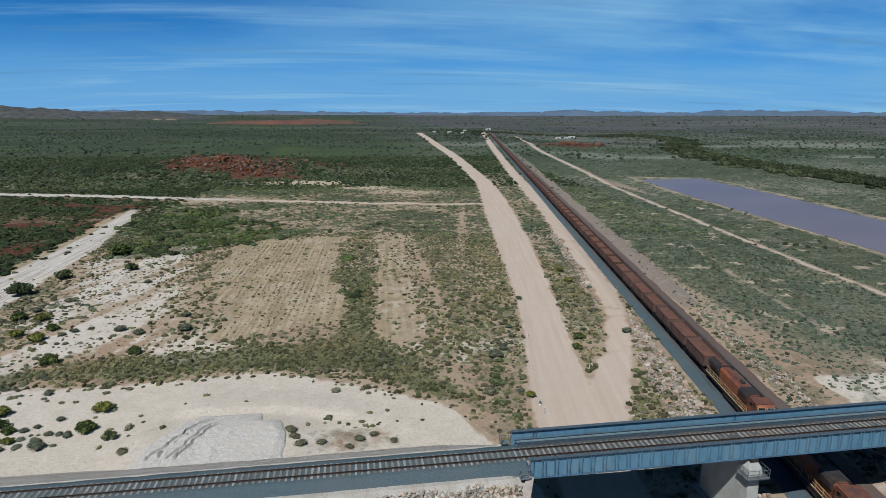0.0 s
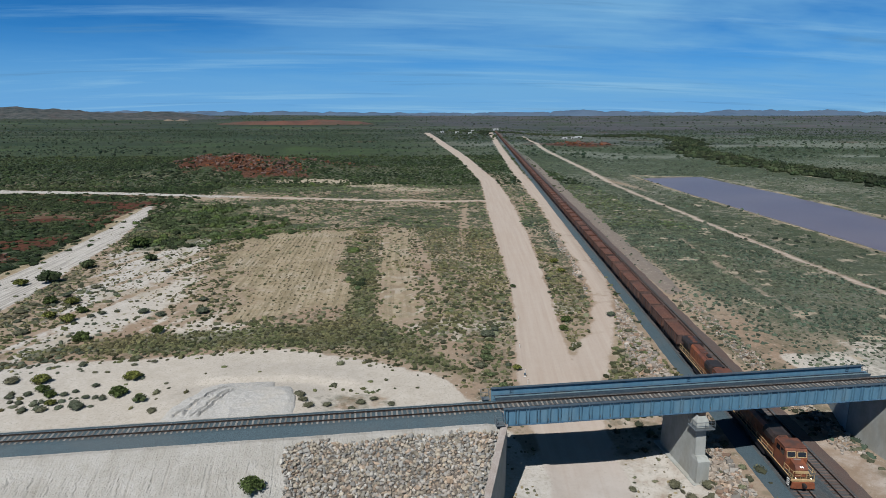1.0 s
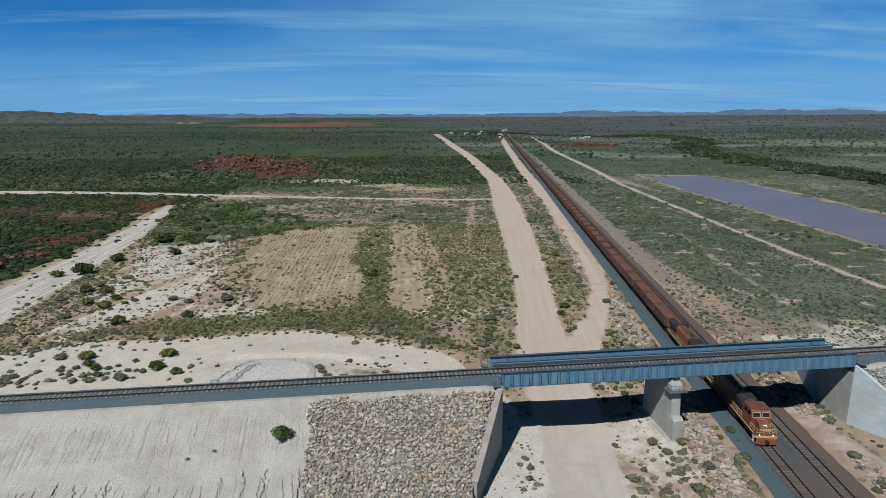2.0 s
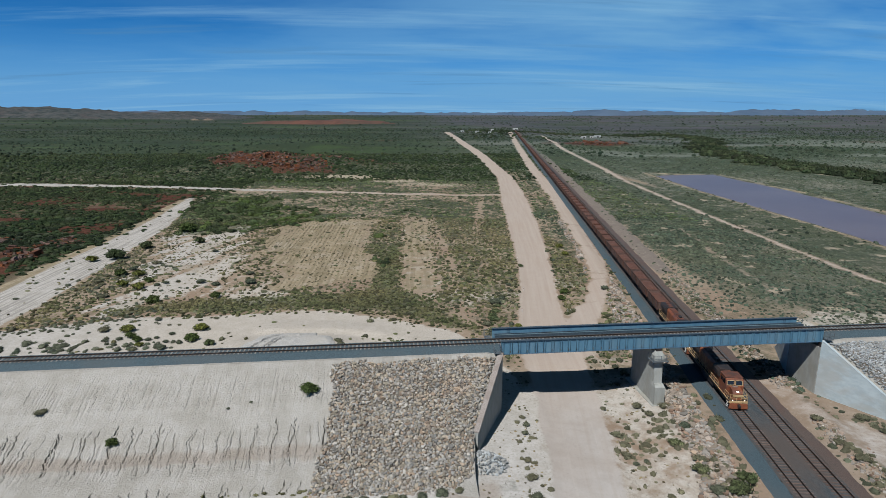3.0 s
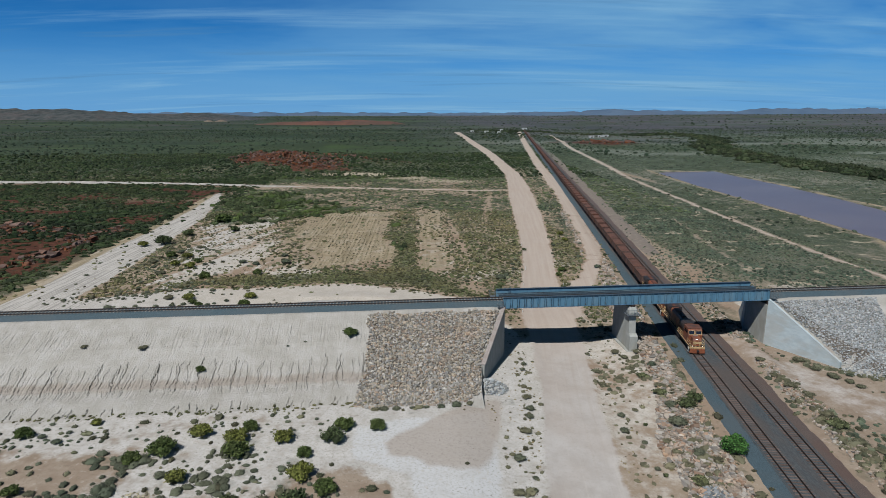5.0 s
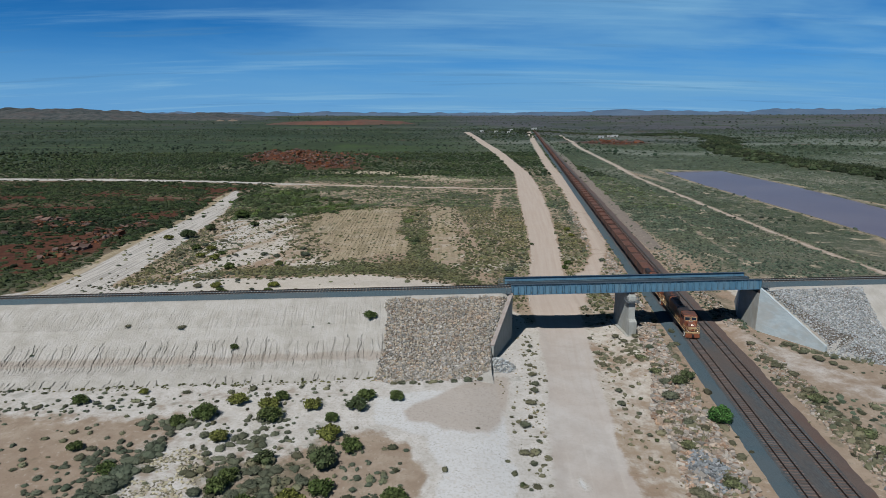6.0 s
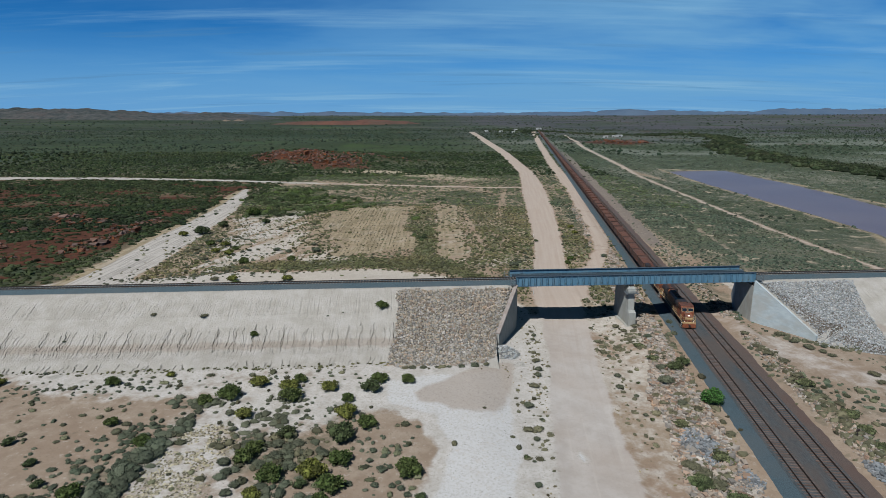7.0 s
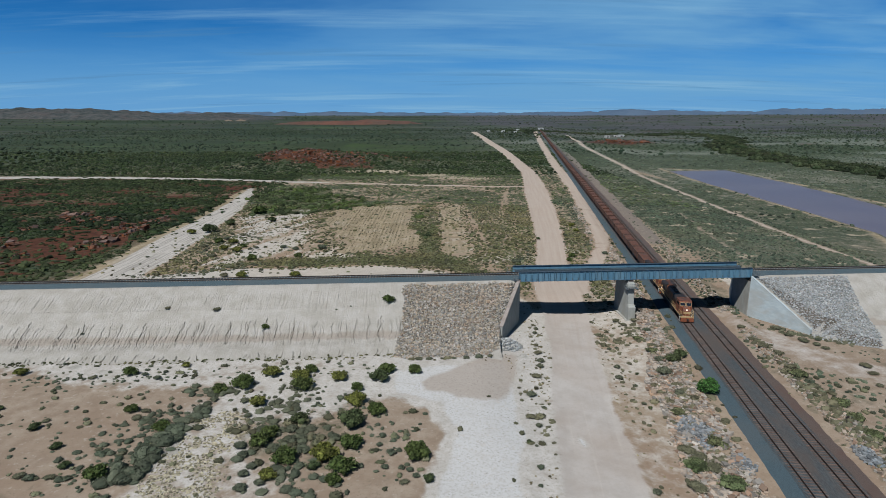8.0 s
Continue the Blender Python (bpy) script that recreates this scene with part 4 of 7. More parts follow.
def thickets(x, y):
    """Where green shrubs stand close together."""
    wx, wy = x + 14 * (fbm(x, y, 22, 3, 31) - .5), y + 22 * (fbm(x, y, 26, 3, 32) - .5)
    t = .95 * inside(wx, wy, THICKET, 5) * lerp(1, .55, sstep(-95, -70, x)) + .42 * inside(wx, wy, HEDGE, 3) + .7 * blob(x, y, -90, 330, 60, 11, -.08)
    return np.clip(t + .5 * blob(x, y, -30, 55, 26, 9, -.15), 0, 1)


def axis_lines(parts):
    out = [parts[0][0]]
    for a, b, s0, s1 in parts:
        p = a
        while p < b - 1e-6:
            p = min(b, p + lerp(s0, s1, (p - a) / (b - a)))
            out.append(p)
    return np.array(out)


def build_ground():
    xs = axis_lines([(-4600, -400, 160, 16), (-400, -150, 10, 2.2), (-150, -60, 1.7, 1.0), (-60, 75, 0.95, 0.95), (75, 150, 1.1, 2.2), (150, 420, 2.2, 8), (420, 4600, 14, 160)])
    ys = axis_lines([(-600, -130, 60, 6), (-130, -75, 4, 1.0), (-75, 75, 0.95, 0.95), (75, 200, 1.0, 2.0), (200, 480, 2.4, 5), (480, 1500, 6, 24), (1500, 4650, 30, 160)])
    gx, gy = np.meshgrid(xs, ys)
    x, y = gx.ravel(), gy.ravel()
    z = height(x, y)
    nx, ny = len(xs), len(ys)
    i = np.arange(nx * ny).reshape(ny, nx)
    quads = np.stack([i[:-1, :-1], i[:-1, 1:], i[1:, 1:], i[1:, :-1]], -1).reshape(-1, 4)
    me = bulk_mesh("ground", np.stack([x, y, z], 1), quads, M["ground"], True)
    masks = covers(x, y)
    one = np.ones_like(x)
    for name, group in (("cover_a", masks[:3]), ("cover_b", masks[3:6]), ("cover_c", masks[6:])):
        at = me.color_attributes.new(name, "FLOAT_COLOR", "POINT")
        at.data.foreach_set("color", np.clip(np.stack([*group, one], 1), 0, 1.2).astype(np.float32).ravel())
    off_road = me.attributes.new("across", "FLOAT", "POINT")
    off_road.data.foreach_set("value", (x - np.interp(y, ROAD[:, 0], ROAD[:, 1])).astype(np.float32))
    ob = new("ground", me)
    tagged(ob, "sandy red and pale plain with low scrub and graded dirt roads", "ground", kind="structure")


build_ground()

water = Shape().add([(x, y, -5.0) for x, y in POND], [tuple(range(len(POND)))]).mesh("water", M["water"])
tagged(new("water", water), "still muddy mauve water of a long pond", "water", kind="structure")


# ---- hills on the skyline ----
def ridge(name, base_y, depth, x0, x1, heights, mat, seed, label):
    """A long low range: heights is a table of x, metres."""
    table = np.array(heights, float)
    xs = np.linspace(x0, x1, 420)
    v = np.linspace(0, 1, 22)
    gx, gv = np.meshgrid(xs, v)
    h = np.interp(gx, table[:, 0], table[:, 1]) * (0.64 + 0.36 * fbm(gx, gv * 300, 260, 4, seed) + 0.14 * vnoise(gx, gv * 200, 70, seed + 1) + 0.42 * (fbm(gx, gv * 400, 60, 4, seed + 2) - .3))
    y = base_y + (gv - 0.5) * depth
    z = -6 + h * np.sin(np.pi * np.clip(gv, 0, 1)) ** 0.6
    i = np.arange(gx.size).reshape(gx.shape)
    q = np.stack([i[:-1, :-1], i[:-1, 1:], i[1:, 1:], i[1:, :-1]], -1).reshape(-1, 4)
    me = bulk_mesh(name, np.stack([gx.ravel(), y.ravel(), z.ravel()], 1), q, mat, True)
    tagged(new(name, me), label, "hills", kind="structure")


FAR_RANGE = [(-4200, 66), (-2600, 68), (-2000, 72), (-1500, 70), (-700, 72), (-200, 69), (300, 66), (900, 68), (1180, 72), (1300, 84), (1420, 85), (1520, 74), (1900, 72), (2300, 70), (2480, 82), (3300, 84), (3600, 70), (4200, 68)]
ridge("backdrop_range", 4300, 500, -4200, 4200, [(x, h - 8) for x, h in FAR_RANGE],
      M["hill_hazed"], 51, "long low range on the skyline, blue distance haze in its colour")
ridge("backdrop_hills", 3300, 700, -3900, -800,
      [(-3900, 70), (-2500, 78), (-2260, 94), (-2050, 86), (-1850, 88), (-1650, 62), (-1450, 54), (-1250, 58), (-1050, 46), (-900, 28), (-800, 4)],
      M["hill"], 52, "low rugged grey-olive hills")
ridge("backdrop_red_ridge", 2320, 160, -720, -50, [(-720, 8), (-600, 20), (-450, 24), (-330, 29), (-200, 27), (-120, 20), (-50, 6)], M["hill_red"], 53, "low rust-red ridge far across the plain")
ridge("backdrop_cut", 2900, 60, -1090, -960, [(-1090, 14), (-1060, 26), (-1030, 19), (-1000, 28), (-960, 14)], M["hill_tan"], 54, "pale bare cut in the far hills")


# ---- upper railway: frame with x along the line ----
UP = Matrix.Translation((0, 1.0, 0)) @ Matrix.Rotation(math.atan(0.045), 4, "Z")
DOWN = Matrix.Translation((RAIL_X0, 0, -0.8)) @ Matrix.Rotation(-math.atan(RAIL_SLOPE), 4, "Z")
RAIL_TOP = 9.9
SPAN = 55.7
CREST = 8.95
TOE = 26.0


def rail_profile(top):
    """Outline of a rail, foot, web and head, as (across, up)."""
    return [(-.075, top - .17), (.075, top - .17), (.075, top - .155), (.012, top - .13), (.012, top - .05), (.036, top - .04), (.036, top - .006),
            (.028, top), (-.028, top), (-.036, top - .006), (-.036, top - .04), (-.012, top - .05), (-.012, top - .13), (-.075, top - .155)]


def sleeper_mesh(name, mat, w=2.5):
    s = Shape()
    h = w / 2
    prof = [(-h, 0), (-h, .17), (-h + .05, .21), (-.55, .205), (-.35, .17), (.35, .17), (.55, .205), (h - .05, .21), (h, .17), (h, 0)]
    s.prism(prof, "x", -.12, .12)
    for side in (-1, 1):
        s.box(-.09, .09, side * .75 - .13, side * .75 + .13, .20, .225)
    return s.mesh(name, mat)


def wing_end(off, east):
    """Where the fill stops against the wing walls, as x along the line."""
    u = np.clip((off - 3.2) / 13.3, 0, 1)
    if east:
        return SPAN + 0.3 + 6.6 * u + np.interp(off, [16.5, 18.5, 21, 25], [0, -1.5, 1.5, 8.0])
    return -0.3 - 6.0 * u - 0.8 * sstep(16.5, 24, off)


def slope_surface(x, v, side):
    """Place on the fill's slope: v runs from the crest (0) to the toe (1)."""
    v = np.asarray(v, float)
    off = lerp(3.3, TOE if side < 2 else 20.0, v) + 1.2 * (vnoise(x, x * 0, 22, 61) - 0.5) * v
    z = np.interp(v, [0, .30, .58, .70, .84, 1.0, 1.06], [CREST, 5.75, 2.65, 1.65, .70, -.25, -1.9])
    if side > 1:
        z = CREST - v * (CREST + .5)
    n = fbm(x, v * 24, 3.0, 4, 62)
    z = z + (n - 0.5) * 0.20 * np.minimum(1, v * 8)
    if side < 0:
        # shallow bench, then fine rills, deep gullies from mid-height and a row of small cuts near the toe
        z = z + 0.10 * np.exp(-((v - .31) / .02) ** 2) * (x < -27)
        fine = np.abs(vnoise(x + 0.6 * vnoise(x, v * 20, 4, 66), v * 1.0, 0.8, 63) - 0.5)
        z = z - 0.07 * sstep(0.16, 0.02, fine) * sstep(0.03, 0.12, v) * sstep(.42, .30, v)
        z = z - 0.10 * sstep(0.20, 0.02, fine) * sstep(.50, .54, v) * sstep(.78, .70, v)
        for first, pitch, top, low, cut in ((65, 3.6, .385, .725, .48), (75, 1.25, .42, .72, .20), (105, .72, .58, .75, .17), (85, 1.5, .80, .97, .42), (95, 1.0, .06, .34, .10)):
            bend = x + 0.7 * (vnoise(x, v * 30, 1.8, first + 9) - .5) + 0.32 * (vnoise(x * 0, v * 40, .5, first + 11) - .5)
            cell = np.floor(bend / pitch)
            at = (cell + 0.12 + 0.76 * hash2(cell, cell * 0, first)) * pitch
            w = np.abs(bend - at)
            deep = hash2(cell, cell * 0, first + 1)
            a = top + 0.05 * hash2(cell, cell * 0, first + 2)
            c = low + 0.07 * (hash2(cell, cell * 0, first + 3) - .5)
            z = z - cut * (0.3 + 0.7 * deep) * sstep(0.10, 0.03, w) * sstep(a, a + .025, v) * sstep(c, c - .09, v) * (deep > .24)
        # a low scarp where the layer crops out
        z = z - 0.26 * sstep(.645, .66, v) * sstep(.80, .68, v)
    # the surface falls away towards the wing walls
    for east, low, away in ((False, 1.9, -1), (True, .4, 1)):
        side_x = (x > SPAN * .5) if east else (x < SPAN * .5)
        wall = lerp(8.95, low, np.clip((off - 3.2) / 13.3, 0, 1)) - .2
        if east:
            wall = wall - 2.6 * sstep(15.0, 17.2, off)
        lim = wall + (.75 if east else .5) * np.maximum(0, away * (x - wing_end(off, east)))
        z = np.where(side_x & (off > 3.2), np.minimum(z, np.maximum(lim, -1.9 - 0 * z)), z)
    return off, z


def build_fill(name, x0, x1, fine0, fine1, east, label):
    """Railway fill: crown, near slope and far slope as one sheet, trimmed to the wing walls."""
    xs = np.concatenate([np.arange(x0, fine0, 4.0), np.arange(fine0, fine1, 0.125 if not east else .3), np.arange(fine1, x1, 3.0), [x1]])
    xs = np.unique(np.round(xs, 3))
    root = SPAN + 24.0 if east else -24.0
    edge = SPAN + .3 if east else -.3
    vs = np.linspace(0, 1.06, 140 if not east else 60)
    vf = np.linspace(0, 1.06, 14)
    rows = []
    for side, v_all in ((-1, vs[::-1]), (1, vf)):
        for v in v_all:
            end = float(wing_end(lerp(3.3, TOE if side < 0 else 20.0, v), east))
            inner = (xs < root) if east else (xs > root)
            x = np.where(inner, root + (xs - root) * (end - root) / (edge - root), xs)
            o, z = slope_surface(x, np.full(len(x), v), 2 if side > 0 else side)
            rows.append(np.stack([x, side * o, z], 1))
    n = len(xs)
    i = np.arange(n * len(rows)).reshape(len(rows), n)
    q = np.stack([i[:-1, :-1], i[:-1, 1:], i[1:, 1:], i[1:, :-1]], -1).reshape(-1, 4)
    me = bulk_mesh(name, np.concatenate(rows), q, M["slope"], False)
    ob = new(name, me)
    ob.matrix_basis = UP
    tagged(ob, label, "embankment", kind="structure")


build_fill("embankment_west", -420, -0.3, -122, -23, False, "pale eroded railway embankment with rills and gullies")
build_fill("embankment_east", SPAN + 0.3, 420, 78, 112, True, "pale railway embankment beside the overbridge")


def bed(name, profile, y0, y1, m, mat, label, seed, step=0.8):
    """A ballast bed: a cross-section of (across, up) swept along x, with a stony, uneven face."""
    xs = np.arange(y0, y1 + step, step)
    px, py, pz = [], [], []
    for a, z in profile:
        j = fbm(xs, xs * 0 + a * 7, 1.2, 3, seed)
        px.append(xs)
        py.append(a + (j - .5) * 0.16 * np.sign(a))
        pz.append(z + (vnoise(xs, xs * 0 + a * 9, 0.9, seed + 3) - .5) * 0.07)
    i = np.arange(len(profile) * len(xs)).reshape(len(profile), len(xs))
    q = np.stack([i[:-1, :-1], i[:-1, 1:], i[1:, 1:], i[1:, :-1]], -1).reshape(-1, 4)
    me = bulk_mesh(name, np.stack([np.concatenate(px), np.concatenate(py), np.concatenate(pz)], 1), q, mat)
    ob = new(name, me)
    ob.matrix_basis = m
    tagged(ob, label, "ballast", kind="structure")


UP_BED = [(-2.85, CREST - .10), (-2.55, CREST + .10), (-2.15, CREST + .38), (-1.75, CREST + .66), (-1.5, CREST + .73), (-.5, CREST + .70), (0, CREST + .68), (.5, CREST + .70), (1.5, CREST + .73), (1.75, CREST + .66), (2.3, CREST + .36), (2.9, CREST + .08), (3.3, CREST - .12)]
bed("ballast_upper_west", UP_BED, -420, 0.0, UP, M["ballast"], "blue-grey stone ballast shoulder under the upper track", 71)
bed("ballast_upper_east", UP_BED, SPAN, 420, UP, M["ballast"], "blue-grey stone ballast shoulder under the upper track", 72)
bed("ballast_upper_bridge", [(-1.75, RAIL_TOP - .3), (-1.4, RAIL_TOP - .22), (0, RAIL_TOP - .25), (1.4, RAIL_TOP - .22), (1.75, RAIL_TOP - .3)], 0, SPAN, UP, M["ballast_dirty"], "dusty grey-brown ballast on the bridge deck", 73)


def up_track():
    t = thing("upper_track", UP, "single heavy railway track on concrete sleepers over the bridge", "railway track", kind="structure")
    for side in (-1, 1):
        s = Shape()
        s.prism([(side * .7535 + p, q) for p, q in rail_profile(RAIL_TOP)], "x", -420, 420)
        part("rail", s, M["rail"], t, "dark worn steel rail")
    me = sleeper_mesh("sleeper", M["sleeper"])
    z = RAIL_TOP - .17 - .225
    rest_v, rest_f = [], []
    base = np.array([v.co[:] for v in me.vertices])
    faces = [tuple(p.vertices) for p in me.polygons]
    k = 0
    for i in range(-560, 560):
        x = i * 0.66
        if -118 < x < 76:
            ob = new("sleeper", me)
            ob.parent = t
            ob.location = (x, random.uniform(-.02, .02), z + random.uniform(-.01, .01))
        else:
            off = len(rest_v) * len(base)
            rest_v.append(base + (x, 0, z))
            rest_f += [tuple(off + c for c in f) for f in faces]
    s = Shape()
    s.v, s.f, s.m = [tuple(p) for p in np.concatenate(rest_v)], rest_f, [0] * len(rest_f)
    tagged(part("sleepers_beyond", s, M["sleeper"], t), kind="stuff")


def low_tracks():
    for n, off in ((1, 0.0), (2, 4.95)):
        t = thing("lower_track_%d" % n, DOWN @ Matrix.Translation((off, 0, 0)), "rusty heavy railway track on stained sleepers in grey ballast", "railway track", kind="structure")
        top = 0.55
        for side in (-1, 1):
            s = Shape()
            s.prism([(side * .7535 + p, q) for p, q in rail_profile(top)], "y", -260, 1600)
            part("rail", s, M["rail"], t, "dark rusty steel rail")
        me = sleeper_mesh("sleeper", M["sleeper_rusty"])
        turn = Matrix.Rotation(math.pi / 2, 4, "Z")
        z = top - .17 - .225
        base = np.array([(turn @ v.co)[:] for v in me.vertices])
        faces = [tuple(p.vertices) for p in me.polygons]
        rest_v, rest_f = [], []
        for i in range(-260, 480):
            y = i * 0.66
            if -84 < y < 30:
                ob = new("sleeper", me)
                ob.parent = t
                ob.matrix_basis = Matrix.Translation((random.uniform(-.02, .02), y, z)) @ turn
            else:
                o = len(rest_v) * len(base)
                rest_v.append(base + (0, y, z))
                rest_f += [tuple(o + c for c in f) for f in faces]
        s = Shape()
        s.v, s.f, s.m = [tuple(p) for p in np.concatenate(rest_v)], rest_f, [0] * len(rest_f)
        tagged(part("sleepers_beyond", s, M["sleeper_rusty"], t), kind="stuff")


LOW_TURN = DOWN @ Matrix.Rotation(math.pi / 2, 4, "Z")
LOW_BED = [(4.6, -.25), (3.9, .05), (2.6, .26), (1.7, .33), (1.4, .32), (0, .27), (-1.4, .31), (-2.0, .30), (-2.6, .26), (-3.3, .30), (-4.95, .27), (-6.4, .32), (-6.8, .28), (-8.2, .08), (-10.4, -.28)]
bed("ballast_cess", LOW_BED[11:], -260, 1600, LOW_TURN, M["ballast_red"], "red-brown dirty ballast edge beside the far track", 76, 1.2)
bed("ballast_lower", LOW_BED[3:12], -260, 1600, LOW_TURN, M["ballast_dirty"], "brown-grey ballast between two railway tracks", 74, 1.2)
bed("ballast_shoulder", LOW_BED[:4], -260, 1600, LOW_TURN, M["ballast"], "clean blue-grey ballast shoulder beside the track", 75, 1.2)


# ---- the overbridge ----
G = 2.9           # half distance between girders
TOPZ, BOTZ = 10.9, 8.6


def girder(parent, side, x0, x1):
    """A plate girder: web, flanges and outer stiffeners."""
    y = side * G
    g = new("girder")
    g.parent = parent
    tagged(g, "blue painted steel plate girder")
    part("web", Shape().box(x0, x1, y - .02, y + .02, BOTZ + .05, TOPZ - .05), M["blue"], g)
    part("top_flange", Shape().box(x0 - .05, x1 + .05, y - .26, y + .26, TOPZ - .05, TOPZ), M["flange"], g, "dark dusty top flange")
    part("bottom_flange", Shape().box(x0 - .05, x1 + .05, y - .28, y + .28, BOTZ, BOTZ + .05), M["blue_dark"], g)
    n = int(round((x1 - x0) / 1.39))
    s = Shape()
    for e in (-1, 1):
        a = .19 * e
        s.box(a - .014, a + .014, 0, .24, BOTZ + .05, TOPZ - .05)
    s.box(-.20, .20, 0, .03, BOTZ + .05, TOPZ - .06)
    me = s.mesh("stiffener", M["blue"])
    b = Shape()
    b.box(-.06, .06, .03, .06, BOTZ + .2, BOTZ + .62, c=.02)
    mb = b.mesh("bolt_plate", M["galv"])
    for k in range(n + 1):
        x = lerp(x0 + .25, x1 - .25, k / n)
        for ob in (part("stiffener", me, None, g), part("bolt_plate", mb, None, g, "pale bolted plate")):
            ob.matrix_basis = Matrix.Translation((x, y + side * .02, 0)) @ Matrix.Diagonal((1, side, 1, 1))


def handrail(name, parent, path, h, mat, posts=True, m=None):
    """Tubular rail through points of (x, y, z) with a post at each."""
    s = Shape()
    for lift in (h, h * .52):
        s.tube([(x, y, z + lift) for x, y, z in path], .03, 5)
    for x, y, z in path:
        s.tube([(x, y, z), (x, y, z + h)], .035, 5)
    return part(name, s, mat, parent, m=m)


def build_bridge():
    b = thing("railway_bridge", UP, "blue steel plate girder railway bridge in two spans", "bridge")
    girder(b, -1, 0, SPAN)
    girder(b, 1, -.4, SPAN - .6)
    s = Shape()
    s.box(0, SPAN, -G + .03, G - .03, 9.05, 9.3)
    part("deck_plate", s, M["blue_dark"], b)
    for k in range(20):
        x = 1.4 + k * (SPAN - 2.8) / 19
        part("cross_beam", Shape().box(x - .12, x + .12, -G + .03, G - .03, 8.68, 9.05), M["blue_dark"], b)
    # near walkway planks and kerb, far cable duct and walkway
    n = 46
    plank = Shape().box(0, SPAN / n - .02, -G + .3, -1.85, 9.98, 10.04).mesh("walkway_panel", M["grate"])
    for k in range(n):
        part("walkway_panel", plank, None, b, m=Matrix.Translation((k * SPAN / n + .01, 0, 0)))
    part("ballast_kerb", Shape().box(0, SPAN, -1.85, -1.77, 9.3, 10.02), M["blue_dark"], b)
    part("ballast_kerb", Shape().box(0, SPAN, 1.77, 1.85, 9.3, 10.02), M["flange"], b)
    plate = Shape().box(0, SPAN / n - .02, 1.85, 2.42, 9.86, 9.92).mesh("deck_panel", M["teal"])
    for k in range(n):
        part("deck_panel", plate, None, b, m=Matrix.Translation((k * SPAN / n + .01, 0, 0)))
    part("cable_duct", Shape().box(0, SPAN, 2.44, 2.72, 9.70, 10.02, c=.02), M["blue_dark"], b)
    part("duct_bar", Shape().tube([(-.4, 2.36, 10.06), (SPAN - .6, 2.36, 10.06)], .05, 6), M["flange"], b)
    # gap plate over the pier, ladders on the far girder, end cages
    part("joint_plate", Shape().box(27.3, 27.9, -G - .05, -G + .05, BOTZ + .1, TOPZ - .1), M["blue"], b)
    for x in (2.4, 28.0, SPAN - 3):
        s = Shape()
        for e in (-.2, .2):
            s.tube([(x + e, G - .12, 9.4), (x + e, G - .12, TOPZ + .35)], .03, 5)
        for k in range(5):
            s.tube([(x - .2, G - .12, 9.6 + k * .3), (x + .2, G - .12, 9.6 + k * .3)], .02, 5)
        part("ladder", s, M["blue_dark"], b)
    for x, side in ((-1.2, -1), (SPAN + .2, -1), (-1.6, 1), (SPAN - .4, 1)):
        y = side * (G + .15)
        path = [(x, y, 9.2), (x, y + side * .9, 9.2), (x + 1.1, y + side * .9, 9.2), (x + 1.1, y, 9.2)]
        handrail("end_cage", b, path, 1.15, M["galv"])
        part("cage_floor", Shape().box(x, x + 1.1, min(y, y + side * .9), max(y, y + side * .9), 9.14, 9.2), M["galv"], b)


def abutment(name, m, mirror, wing, label, mats):
    """Bank seat with a front wall, bearing shelf and a raking wing wall; modelled with the face at x = 0 and the fill at x < 0."""
    t = thing(name, m, label, "abutment")
    sx = -1 if mirror else 1
    def fx(x):
        return x * sx
    def boxm(x0, x1, *r):
        return Shape().box(min(fx(x0), fx(x1)), max(fx(x0), fx(x1)), *r)
    part("front_wall", boxm(-1.6, 0.6, -3.4, 3.9, -1.6, 7.7), mats, t)
    part("back_wall", boxm(-1.6, -.25, -3.2, 3.7, 7.7, 8.85), mats, t)
    for y in (-G, G):
        part("bearing", boxm(.0, .5, y - .3, y + .3, 7.7, 8.6), M["dark_metal"], t)
    # wings: near one rakes down along the slope, the far one mirrors it
    for side, (dx, dy, z1) in ((-1, wing), (1, (wing[0], -wing[1], wing[2]))):
        y0 = 3.4 * side if side < 0 else 3.9
        d = Vector((fx(dx), dy, 0))
        nrm = Vector((-d.y, d.x, 0)).normalized() * (.28 if sx * side < 0 else -.28)
        s, sc = Shape(), Shape()
        a0, a1 = Vector((fx(.3), y0, 0)), Vector((fx(.3), y0, 0)) + d
        hi0, z1 = (8.95, z1) if side < 0 else (8.1, z1 - 1.4)
        outline = [(0, -1.6, hi0), (.5, -1.6, lerp(hi0, z1, .5)), (1, -1.6, z1)]
        v = []
        for u, lo, hi in outline:
            p = a0.lerp(a1, u)
            for q in (p - nrm, p + nrm):
                v += [(q.x, q.y, lo), (q.x, q.y, hi)]
        f = []
        for k in (0, 4):
            f += [(k, k + 1, k + 5, k + 4), (k + 3, k + 2, k + 6, k + 7), (k + 1, k + 3, k + 7, k + 5), (k + 2, k, k + 4, k + 6)]
        f += [(0, 2, 3, 1), (9, 11, 10, 8)]
        s.add(v, f)
        w = part("wing_wall", s, M["concrete_pale"] if mirror else M["concrete"], t, "pale smooth concrete" if mirror else "")
        # coping along the top
        n2 = nrm * (1.08 if mirror else 1.5)
        v = []
        for u, lo, hi in outline:
            p = a0.lerp(a1, u)
            for q in (p - n2, p + n2):
                v += [(q.x, q.y, hi), (q.x, q.y, hi + (.06 if mirror else .22))]
        part("coping", Shape().add(v, f), M["concrete_pale"] if mirror else M["grate"], w)
    return t


